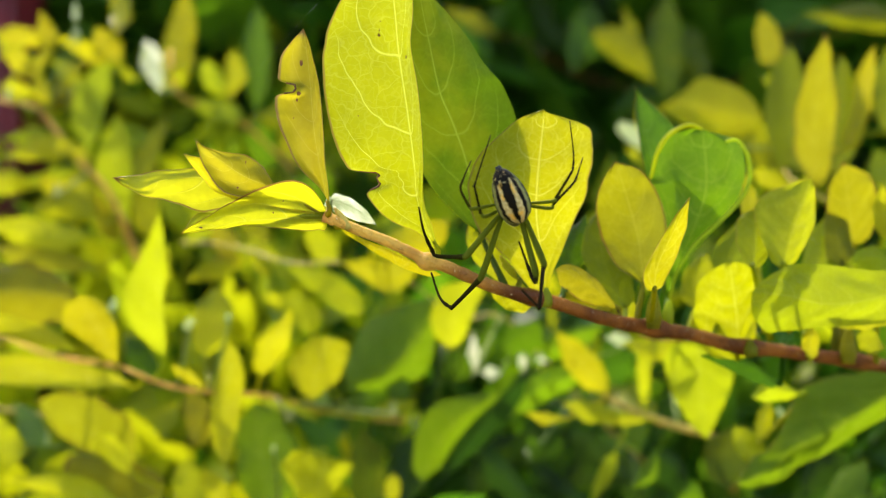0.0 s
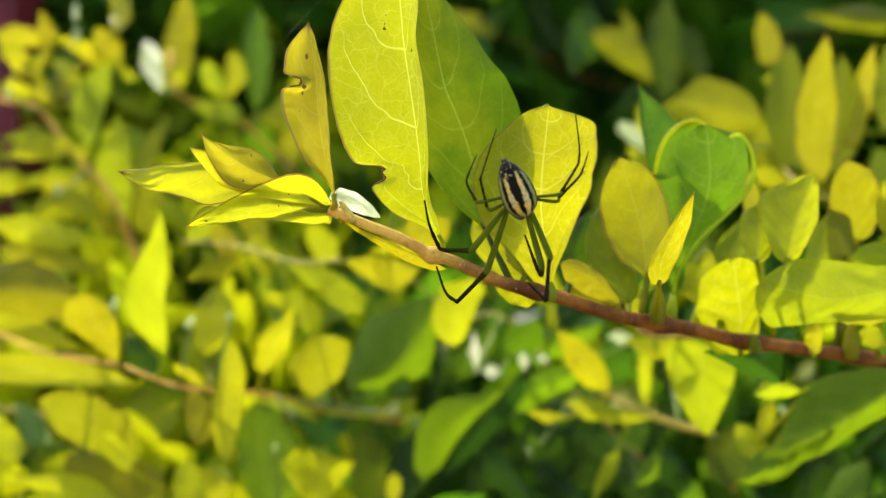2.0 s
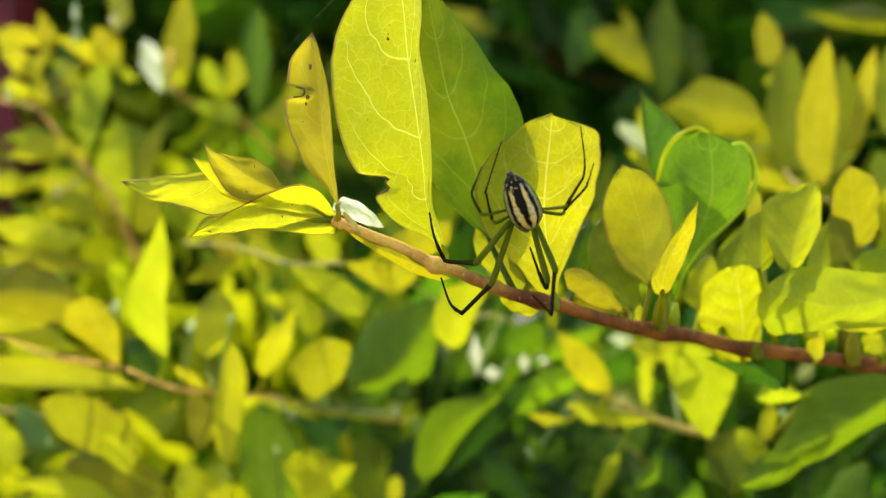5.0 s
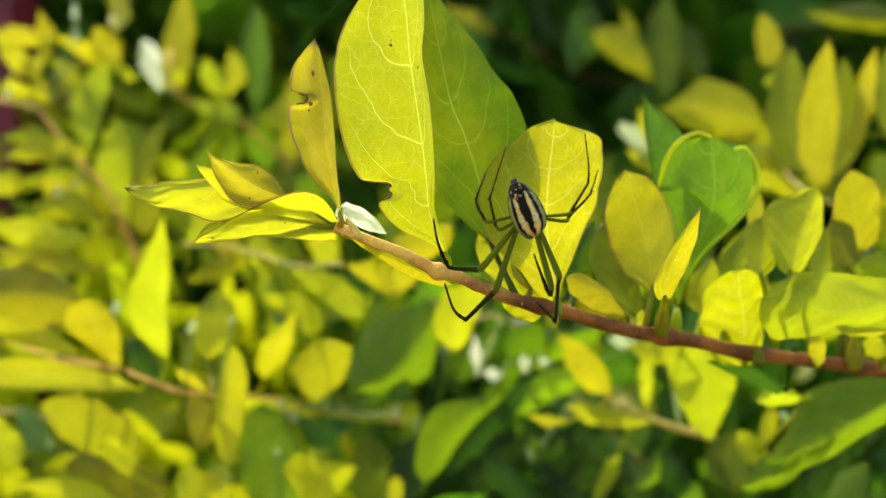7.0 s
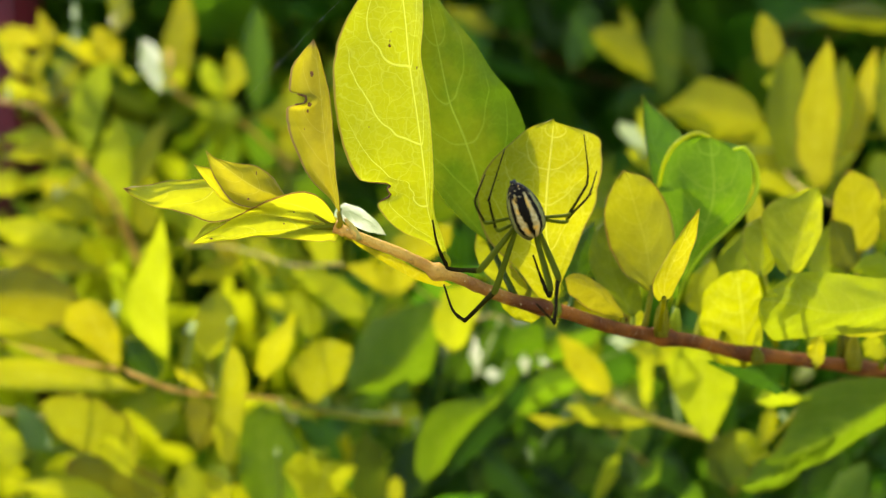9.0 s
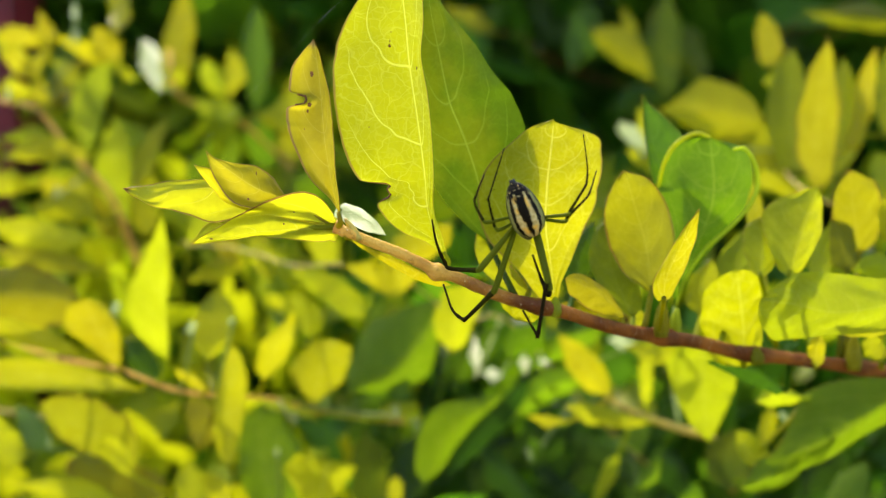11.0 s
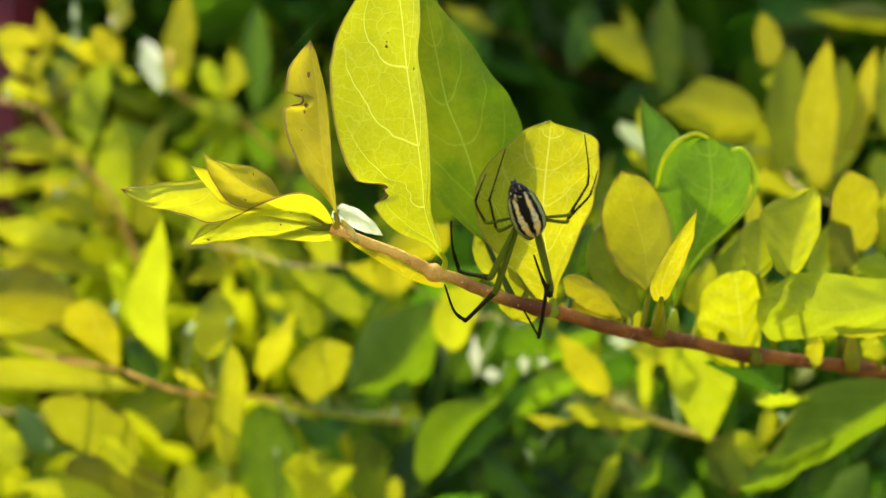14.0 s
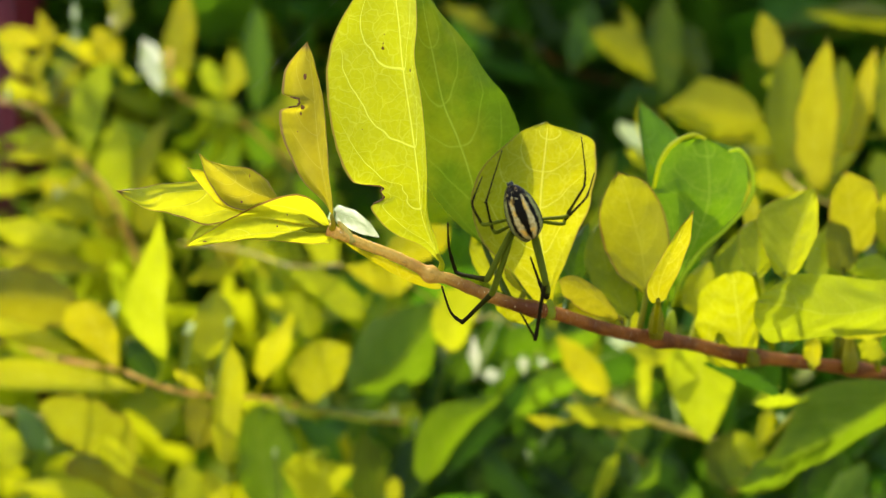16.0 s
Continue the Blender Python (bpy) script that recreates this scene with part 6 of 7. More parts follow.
blade(lowgreen, (22.2, 268.9, -24.0), [(10.5, 262.0, -34.5), (15.9, 260.0, -24.6), (24.0, 258.0, -17.6)], [0, 0.2, 0.8, 1.7, 2.5, 2.3, 2.4, 3.1, 2.7, 1.6, 0.8, 0.2, 0], [0, -0.2, -0.8, -1.8, -3.1, -4.4, -4.9, -4.9, -4.6, -4.3, -2.5, -0.6, 0], FRESH, (0.20, 0.20), wave=0.13, fine=False)
blade(lowgreen, (24.8, 268.8, -26.8), [(24.7, 266.0, -28.0), (30.1, 264.0, -22.2), (39.6, 262.0, -18.5)], [0, 0.1, 0.4, 0.8, 1.3, 2.2, 2.0, 1.2, 0.7, 0.5, 0.2, 0.1, 0], [0, -0.3, -1.2, -2.7, -4.5, -5.3, -5.3, -4.9, -4.1, -3.3, -1.4, -0.3, 0], FRESH, (0.30, 0.40), wave=0.13, fine=False)
blade(lowgreen, (2.3, 272.3, -20.0), [(-14.9, 272.0, -28.6), (-20.7, 272.0, -40.1), (-23.6, 272.0, -50.2)], [0, -0.3, -1.3, -2.8, -3.6, -3.2, -3.0, -3.1, -2.4, -1.4, -0.7, -0.2, 0], [0, 0.3, 1.3, 2.9, 5.0, 5.1, 4.9, 4.4, 3.8, 2.7, 1.2, 0.3, 0], GREEN, (0.30, 0.30), wave=0.13, fine=False)
blade(lowgreen, (35.2, 269.1, -38.5), [(16.7, 272.0, -55.9), (23.7, 270.0, -48.4), (32.0, 268.0, -45.2)], [0, 0.2, 0.9, 1.8, 3.1, 3.3, 2.9, 3.2, 2.2, 1.3, 0.6, 0.2, 0], [0, -0.6, -2.5, -5.3, -5.8, -6.2, -6.3, -6.2, -5.7, -4.9, -2.1, -0.5, 0], DARK, (0.30, 0.40), wave=0.13, fine=False)
blade(lowgreen, (35.2, 269.1, -38.5), [(6.7, 275.0, -63.8), (12.5, 275.0, -55.1), (21.2, 275.0, -47.8)], [0, 0.2, 0.9, 1.9, 3.2, 3.5, 3.3, 3.5, 3.6, 2.1, 1.0, 0.3, 0], [0, -0.4, -1.5, -3.3, -5.5, -5.8, -5.9, -5.8, -5.4, -3.5, -1.6, -0.4, 0], DARK, (0.40, 0.50), wave=0.13, fine=False)
blade(lowgreen, (38.6, 269.8, -42.1), [(42.2, 270.0, -36.9), (36.4, 269.0, -42.5), (30.6, 268.0, -50.8)], [0, -0.1, -0.5, -1.0, -1.6, -2.4, -2.4, -2.6, -3.0, -2.0, -0.9, -0.2, 0], [0, 0.3, 1.1, 2.5, 4.2, 5.3, 5.3, 5.2, 5.0, 4.8, 2.1, 0.5, 0], DARK, (0.30, 0.30), wave=0.13, fine=False)
blade(lowgreen, (57.5, 275.5, -59.6), [(53.4, 276.0, -66.9), (47.2, 274.0, -60.7), (45.4, 272.0, -51.6)], [0, 0.2, 0.6, 1.2, 2.1, 2.2, 1.7, 1.9, 2.4, 1.7, 0.8, 0.2, 0], [0, -0.3, -1.2, -2.9, -4.9, -5.7, -5.8, -5.6, -5.0, -4.2, -3.5, -0.8, 0], DARK, (0.40, 0.30), wave=0.13, fine=False)
blade(lowgreen, (50.5, 273.0, -53.6), [(54.0, 272.0, -48.7), (59.6, 271.0, -42.8), (62.2, 270.0, -35.5)], [0, 0.3, 1.2, 2.7, 4.3, 4.7, 4.8, 4.6, 4.3, 3.9, 1.9, 0.4, 0], [0, -0.2, -0.7, -1.5, -2.5, -3.8, -3.2, -3.1, -3.3, -2.3, -1.1, -0.3, 0], DARK, (0.30, 0.30), wave=0.13, fine=False)
blade(lowgreen, (38.6, 269.8, -42.1), [(45.1, 270.0, -35.5), (41.9, 268.0, -29.6), (43.0, 266.0, -20.9)], [0, 0.1, 0.5, 1.0, 1.7, 2.8, 2.1, 2.2, 2.3, 1.4, 0.6, 0.2, 0], [0, -0.4, -1.8, -4.4, -5.2, -5.5, -5.5, -5.4, -4.9, -4.2, -2.3, -0.5, 0], GREEN, (0.20, -0.20), wave=0.13, fine=False)
blade(lowgreen, (2.3, 272.3, -20.0), [(-6.2, 268.0, -48.0), (-12.0, 270.0, -55.5), (-12.1, 272.0, -66.0)], [0, -0.2, -0.8, -1.7, -3.0, -2.5, -2.2, -2.9, -2.2, -1.3, -0.6, -0.2, 0], [0, 0.4, 1.7, 3.9, 6.2, 6.7, 6.8, 6.6, 6.0, 5.2, 4.4, 1.1, 0], DARK, (0.30, 0.30), wave=0.13, fine=False)
blade(lowgreen, (24.8, 268.8, -26.8), [(13.9, 275.0, -37.6), (18.2, 273.5, -30.2), (26.0, 272.0, -22.8)], [0, 0.2, 0.6, 1.3, 2.2, 2.6, 2.5, 2.7, 3.0, 1.7, 0.8, 0.2, 0], [0, -0.2, -0.9, -2.0, -3.5, -4.8, -5.1, -5.2, -5.0, -4.8, -2.2, -0.5, 0], FRESH, (0.30, 0.40), wave=0.13, fine=False)
blade(lowgreen, (48.3, 272.3, -51.6), [(32.5, 285.0, -64.6), (38.5, 285.0, -57.1), (47.6, 285.0, -54.1)], [0, 0.2, 0.6, 1.3, 2.2, 3.0, 2.6, 3.0, 3.4, 2.0, 1.0, 0.3, 0], [0, -0.4, -1.8, -4.2, -6.5, -7.1, -7.3, -7.2, -6.8, -6.2, -4.8, -1.1, 0], DARK, (0.30, 0.40), wave=0.13, fine=False)
blade(lowgreen, (67.3, 279.2, -67.7), [(97.4, 290.0, -67.3), (101.7, 289.0, -59.4), (108.9, 288.0, -54.6)], [0, 0.2, 0.7, 1.4, 2.4, 2.5, 2.2, 2.5, 2.4, 1.4, 0.7, 0.2, 0], [0, -0.3, -1.4, -3.3, -5.6, -6.4, -6.5, -6.3, -5.9, -5.3, -4.8, -1.5, 0], DARK, (0.30, 0.40), wave=0.13, fine=False)
blade(lowgreen, (36.9, 269.4, -40.3), [(32.9, 288.0, -40.9), (25.2, 287.0, -46.9), (23.6, 286.0, -54.2)], [0, -0.2, -0.6, -1.3, -2.3, -2.9, -2.3, -2.7, -3.2, -1.9, -0.9, -0.3, 0], [0, 0.3, 1.2, 2.8, 4.9, 5.9, 6.2, 6.1, 5.8, 5.2, 4.7, 1.6, 0], DARK, (0.30, 0.30), wave=0.13, fine=False)
blade(lowgreen, (48.3, 272.3, -51.6), [(47.9, 262.0, -58.0), (39.3, 260.0, -52.1), (30.8, 258.0, -44.8)], [0, -0.1, -0.6, -1.3, -2.1, -3.1, -3.8, -3.7, -3.4, -3.2, -1.7, -0.4, 0], [0, 0.3, 1.3, 2.8, 4.8, 4.6, 4.4, 4.3, 4.2, 2.5, 1.1, 0.3, 0], DARK, (0.30, 0.30), wave=0.13, fine=False)
blade(lowgreen, (40.4, 270.2, -44.0), [(24.4, 262.0, -63.5), (16.1, 262.0, -56.6), (9.1, 262.0, -49.7)], [0, -0.1, -0.4, -0.9, -1.5, -2.2, -2.8, -3.0, -3.0, -3.0, -2.9, -1.0, 0], [0, 0.3, 1.2, 2.6, 3.5, 3.5, 3.5, 3.7, 3.1, 1.8, 0.9, 0.2, 0], DARK, (0.30, 0.30), wave=0.13, fine=False)
blade(lowgreen, (62.5, 277.4, -63.6), [(64.6, 268.0, -65.0), (58.5, 266.0, -56.1), (51.0, 264.0, -50.1)], [0, -0.1, -0.3, -0.6, -1.0, -1.6, -2.5, -2.8, -2.7, -2.8, -2.4, -0.6, 0], [0, 0.3, 1.1, 2.5, 3.4, 4.1, 4.6, 4.7, 4.6, 3.6, 1.6, 0.4, 0], DARK, (0.30, 0.30), wave=0.13, fine=False)
blade(lowgreen, (48.3, 272.3, -51.6), [(39.1, 268.0, -65.0), (30.4, 266.0, -61.7), (21.8, 264.0, -54.3)], [0, -0.1, -0.5, -1.2, -2.0, -2.8, -3.3, -3.5, -3.5, -3.4, -3.4, -1.7, 0], [0, 0.1, 0.4, 0.7, 1.2, 1.9, 3.1, 3.3, 3.8, 3.6, 1.7, 0.4, 0], DARK, (0.30, 0.30), wave=0.13, fine=False)
blade(lowgreen, (57.5, 275.5, -59.6), [(63.7, 256.0, -62.1), (60.1, 255.0, -58.1), (55.2, 254.0, -59.6)], [0, -0.1, -0.2, -0.4, -0.6, -1.0, -2.4, -0.9, -0.5, -0.3, -0.2, 0, 0], [0, 0.2, 0.7, 1.7, 3.0, 3.6, 3.4, 3.4, 3.0, 2.2, 0.9, 0.2, 0], FRESH, (0.30, 0.30), wave=0.13, fine=False)
blade(lowgreen, (35.2, 269.1, -38.5), [(23.1, 256.0, -51.3), (22.4, 255.0, -47.7), (20.9, 254.0, -44.4)], [0, 0.1, 0.3, 0.7, 1.2, 1.7, 2.1, 1.7, 1.2, 0.7, 0.3, 0.1, 0], [0, -0.1, -0.4, -0.9, -1.5, -2.2, -1.6, -1.1, -0.7, -0.4, -0.2, 0, 0], GREEN, (0.30, 0.30), wave=0.13, fine=False)
blade(lowgreen, (44.2, 271.1, -47.8), [(46.7, 252.0, -48.5), (45.8, 254.0, -44.8), (45.4, 256.0, -41.1)], [0, 0.1, 0.3, 0.7, 1.2, 1.8, 2.0, 2.0, 2.1, 2.2, 1.2, 0.3, 0], [0, -0.1, -0.5, -1.1, -1.9, -2.6, -3.2, -3.6, -4.0, -2.5, -1.1, -0.3, 0], FRESH, (0.30, 0.30), wave=0.13, fine=False)
# glints on the green leaves, made by six added sun-mirroring leaves
blade(lowgreen, (14.8, 268.7, -17.3), [(7.7, 244.0, -28.9), (7.7, 251.4, -24.8), (7.7, 258.8, -20.5)], [0, 0, 0.2, 0.4, 0.7, 1.1, 1.4, 1.0, 0.7, 0.4, 0.2, 0, 0], [0, 0, -0.2, -0.4, -0.7, -1.0, -1.4, -1.1, -0.7, -0.4, -0.2, -0.1, 0], GLOSS, (0.52, -0.52), wave=0.0, fine=False)
blade(lowgreen, (21.0, 268.9, -22.8), [(11.9, 250.0, -31.2), (11.8, 253.0, -29.7), (11.6, 255.9, -28.1)], [0, 0.1, 0.3, 0.7, 1.2, 1.7, 2.4, 1.9, 1.3, 0.7, 0.3, 0.1, 0], [0, -0.1, -0.3, -0.7, -1.3, -1.9, -2.4, -1.8, -1.2, -0.7, -0.3, -0.1, 0], GLOSS, (0.52, -0.52), wave=0.0, fine=False)
blade(lowgreen, (23.5, 268.9, -25.3), [(19.3, 250.0, -29.3), (19.3, 254.3, -27.0), (19.4, 258.6, -24.6)], [0, 0, 0.2, 0.4, 0.6, 0.9, 1.1, 0.8, 0.5, 0.3, 0.1, 0, 0], [0, 0, -0.1, -0.3, -0.5, -0.8, -1.1, -0.9, -0.6, -0.4, -0.2, 0, 0], GLOSS, (0.52, -0.52), wave=0.0, fine=False)
blade(lowgreen, (28.9, 268.7, -31.6), [(40.6, 240.0, -22.7), (40.8, 242.8, -21.2), (41.0, 245.7, -19.5)], [0, 0.1, 0.4, 0.9, 1.5, 2.2, 2.9, 2.7, 1.8, 1.1, 0.5, 0.1, 0], [0, -0.1, -0.5, -1.0, -1.8, -2.7, -2.9, -2.2, -1.5, -0.9, -0.4, -0.1, 0], GLOSS, (0.52, -0.52), wave=0.0, fine=False)
blade(lowgreen, (33.5, 268.9, -36.8), [(21.4, 256.0, -50.3), (21.3, 258.7, -49.1), (21.3, 261.4, -47.8)], [0, 0, 0.1, 0.3, 0.5, 0.8, 0.9, 0.7, 0.5, 0.3, 0.1, 0, 0], [0, 0, -0.1, -0.3, -0.5, -0.7, -0.9, -0.8, -0.5, -0.3, -0.1, 0, 0], GLOSS, (0.52, -0.52), wave=0.0, fine=False)
blade(lowgreen, (24.8, 268.8, -26.8), [(23.8, 250.0, -27.3), (23.7, 251.6, -26.5), (23.6, 253.3, -25.6)], [0, 0, 0.2, 0.4, 0.6, 0.9, 1.3, 1.0, 0.7, 0.4, 0.2, 0, 0], [0, 0, -0.2, -0.4, -0.7, -1.0, -1.3, -0.9, -0.6, -0.4, -0.2, 0, 0], GLOSS, (0.52, -0.52), wave=0.0, fine=False)

upright = twig("hedge_shoot", "upright hedge shoot with tall golden leaves", [(112.0, 247.6, 2.7), (92.4, 234.4, 7.6), (81.6, 231.9, 11.1), (79.3, 247.6, 18.4), (89.1, 279.2, 35.6), (95.5, 298.2, 50.6)], 0.30, 0.22, STALK, "shoots of the hedge")
blade(upright, (80.8, 232.9, 11.8), [(81.6, 232.0, 12.6), (80.4, 229.5, 29.2), (81.9, 227.0, 45.2)], [0, 0.8, 2.6, 3.7, 4.5, 4.1, 4.0, 3.4, 3.0, 1.8, 0.8, 0.2, 0], [0, -0.8, -2.5, -3.2, -4.2, -4.9, -5.0, -4.5, -3.3, -2.2, -1.0, -0.2, 0], OLIVE, (0.05, 0.09), wave=0.13, fine=False)
blade(upright, (79.3, 247.6, 18.4), [(81.0, 247.0, 16.4), (80.4, 250.0, 31.8), (82.6, 253.0, 48.0)], [0, 0.7, 2.6, 3.4, 3.9, 4.4, 4.4, 4.3, 3.4, 2.6, 1.2, 0.3, 0], [0, -1.4, -4.2, -4.4, -4.8, -5.0, -5.1, -4.6, -3.8, -3.0, -1.4, -0.3, 0], DULL, (0.15, 0.25), wave=0.13, fine=False)
blade(upright, (79.3, 247.6, 18.4), [(90.8, 247.0, 15.8), (94.0, 248.5, 30.3), (93.3, 250.0, 45.0)], [0, 0.3, 1.2, 2.8, 3.7, 4.6, 5.1, 5.2, 3.8, 2.2, 1.0, 0.2, 0], [0, -0.3, -1.0, -2.2, -3.7, -3.3, -3.1, -3.0, -2.5, -2.2, -1.0, -0.3, 0], DULL, (0.20, 0.30), wave=0.13, fine=False)
blade(upright, (80.0, 250.9, 20.1), [(93.7, 247.0, 22.8), (97.0, 247.0, 32.8), (100.2, 247.0, 46.8)], [0, 0.5, 1.8, 1.7, 1.6, 1.4, 1.8, 2.6, 2.4, 1.7, 0.8, 0.2, 0], [0, -0.6, -2.3, -2.3, -2.4, -2.4, -2.3, -2.0, -1.8, -1.1, -0.5, -0.1, 0], GOLD, (0.07, 0.10), wave=0.13, fine=False)
blade(upright, (94.0, 293.7, 46.9), [(89.5, 294.0, 49.9), (90.1, 294.0, 57.6), (87.3, 294.0, 65.1)], [0, 0.5, 1.9, 3.1, 3.6, 3.9, 4.1, 3.9, 3.2, 1.9, 0.8, 0.2, 0], [0, -0.6, -2.2, -2.8, -3.6, -3.9, -3.0, -2.6, -2.5, -1.5, -0.7, -0.2, 0], OLIVE, (0.10, 0.10), wave=0.13, fine=False)
blade(upright, (88.0, 275.7, 33.5), [(84.0, 279.0, 33.5), (71.6, 279.0, 36.3), (56.9, 279.0, 36.0)], [0, -0.6, -2.2, -4.5, -5.5, -6.8, -8.1, -9.5, -5.8, -3.0, -1.4, -0.4, 0], [0, 0.8, 3.4, 5.4, 6.4, 7.4, 6.9, 5.7, 4.2, 2.4, 1.1, 0.3, 0], LIME, (0.21, 0.10), wave=0.13, fine=False)
blade(upright, (86.6, 271.8, 31.2), [(74.6, 279.0, 29.6), (65.7, 279.0, 33.3), (56.2, 279.0, 37.0)], [0, -0.1, -0.3, -0.6, -1.0, -1.5, -2.1, -2.2, -1.5, -0.9, -0.4, -0.1, 0], [0, 0.1, 0.4, 0.9, 1.5, 2.2, 2.0, 1.8, 1.5, 1.0, 0.4, 0.1, 0], GOLD, (0.10, 0.10), wave=0.13, fine=False)
blade(upright, (82.2, 258.8, 24.2), [(52.2, 270.0, 23.7), (51.1, 283.5, 29.4), (49.3, 297.0, 35.5)], [0, 0.1, 0.5, 1.1, 2.0, 2.9, 3.0, 3.0, 3.0, 2.1, 1.0, 0.2, 0], [0, -0.2, -0.6, -1.4, -2.3, -2.5, -2.6, -2.8, -3.0, -2.0, -0.9, -0.2, 0], GLOSS, (-0.57, 0.57), label="glossy leaf shining white in the sun", wave=0.13, fine=False)
blade(upright, (83.7, 263.2, 26.5), [(54.1, 276.0, 19.8), (51.2, 276.0, 24.2), (47.2, 276.0, 26.1)], [0, 0.1, 0.4, 1.0, 1.8, 2.4, 2.5, 2.2, 1.7, 1.0, 0.4, 0.1, 0], [0, -0.1, -0.4, -1.0, -1.6, -1.9, -0.9, -0.4, -0.2, -0.1, -0.1, 0, 0], GOLD, (0.10, 0.10), wave=0.13, fine=False)
blade(upright, (83.7, 263.2, 26.5), [(53.4, 276.0, 26.4), (51.6, 276.0, 31.5), (50.5, 276.0, 37.3)], [0, 0, 0.2, 0.3, 0.6, 0.9, 1.3, 1.1, 0.7, 0.4, 0.2, 0.1, 0], [0, -0.1, -0.3, -0.6, -1.1, -1.6, -2.1, -2.1, -1.5, -0.8, -0.4, -0.1, 0], GOLD, (0.10, 0.10), wave=0.13, fine=False)
blade(upright, (78.9, 239.7, 14.8), [(81.3, 242.0, 12.3), (75.6, 242.0, 14.8), (70.4, 242.0, 16.7)], [0, -0.1, -0.3, -0.6, -1.1, -1.6, -2.2, -2.1, -2.0, -1.9, -1.0, -0.3, 0], [0, 0.1, 0.4, 0.8, 1.4, 1.8, 2.0, 2.2, 2.2, 1.3, 0.6, 0.1, 0], GOLD, (0.10, 0.10), wave=0.13, fine=False)
blade(upright, (101.7, 240.3, 5.2), [(103.5, 240.0, 10.3), (99.8, 241.0, 15.4), (97.9, 242.0, 21.9)], [0, 0.1, 0.5, 1.0, 1.7, 2.6, 3.0, 2.5, 2.4, 1.5, 0.7, 0.2, 0], [0, -0.2, -0.7, -1.7, -2.8, -3.5, -3.7, -3.8, -3.6, -3.5, -1.8, -0.4, 0], LIME, (0.10, 0.10), wave=0.13, fine=False)
blade(upright, (85.1, 267.6, 28.9), [(107.3, 259.0, 27.5), (110.2, 262.0, 37.5), (110.3, 265.0, 50.5)], [0, 0.3, 1.2, 2.6, 3.5, 3.7, 3.8, 3.6, 3.1, 1.8, 0.8, 0.2, 0], [0, -0.2, -0.9, -1.9, -3.2, -4.3, -3.7, -3.3, -3.3, -2.1, -1.0, -0.2, 0], LIME, (0.17, 0.17), wave=0.13, fine=False)
blade(upright, (92.5, 289.5, 43.2), [(95.8, 285.0, 45.3), (90.5, 285.0, 46.8), (85.2, 285.0, 44.6)], [0, -0.1, -0.3, -0.6, -0.9, -1.5, -2.6, -1.4, -0.8, -0.5, -0.3, -0.1, 0], [0, 0.1, 0.6, 1.3, 2.3, 3.0, 3.1, 3.1, 2.8, 2.4, 2.0, 0.5, 0], LIME, (0.10, 0.10), wave=0.13, fine=False)
blade(upright, (82.2, 258.8, 24.2), [(84.6, 262.0, 15.4), (78.3, 262.0, 22.3), (77.7, 262.0, 30.6)], [0, 0.2, 0.8, 1.8, 3.0, 2.6, 2.1, 2.5, 2.1, 1.3, 0.6, 0.2, 0], [0, -0.2, -1.0, -2.2, -3.8, -4.8, -5.1, -5.1, -4.9, -4.4, -3.3, -0.7, 0], DULL, (0.30, 0.30), wave=0.13, fine=False)

farright = twig("hedge_shoot", "shaded hedge shoot with dull green leaves", [(171.1, 452.2, 91.0), (142.4, 452.2, 91.0), (111.3, 452.2, 57.6), (94.6, 452.2, 57.6), (80.3, 452.2, 67.1), (51.6, 452.2, 76.7), (27.7, 452.2, 91.0), (3.8, 452.2, 86.2)], 0.28, 0.25, BARK, "shoots of the hedge")
blade(farright, (74.0, 452.2, 69.4), [(68.6, 350.0, 54.7), (59.9, 347.5, 64.4), (47.6, 345.0, 71.6)], [0, 0.2, 0.8, 1.8, 3.0, 4.2, 5.1, 5.0, 4.5, 3.8, 1.7, 0.4, 0], [0, -0.2, -0.9, -1.9, -3.3, -4.6, -4.6, -5.1, -4.9, -2.8, -1.3, -0.3, 0], DULL, (0.10, 0.20), wave=0.13, fine=False)
blade(farright, (70.4, 452.2, 70.5), [(71.5, 380.0, 70.5), (64.4, 380.0, 76.5), (63.4, 380.0, 86.5)], [0, 0, 0, 0, -0.1, 0, 0.7, 0.3, 0.1, 0.1, 0.1, 0, 0], [0, -0.2, -0.9, -2.2, -3.7, -4.8, -5.1, -5.0, -4.2, -2.4, -1.0, -0.2, 0], DULL, (0.30, 0.20), wave=0.13, fine=False)
blade(farright, (88.2, 452.2, 61.8), [(79.5, 380.0, 52.4), (76.5, 380.0, 70.5), (79.5, 380.0, 92.6)], [0, 0.3, 1.1, 2.3, 3.8, 4.4, 4.0, 4.4, 4.4, 2.6, 1.2, 0.3, 0], [0, -0.5, -1.9, -4.2, -7.1, -7.8, -8.0, -7.7, -7.0, -4.2, -1.8, -0.5, 0], MID, (0.50, 0.20), wave=0.13, fine=False)
blade(farright, (96.5, 452.2, 56.9), [(98.5, 400.0, 61.5), (91.1, 400.0, 72.1), (91.1, 400.0, 84.7)], [0, 0.4, 1.4, 2.9, 5.0, 3.9, 3.1, 3.4, 2.7, 1.6, 0.8, 0.2, 0], [0, -0.4, -1.7, -4.0, -6.4, -7.3, -7.5, -7.3, -6.6, -5.6, -2.4, -0.6, 0], MID, (0.50, 0.20), wave=0.13, fine=False)
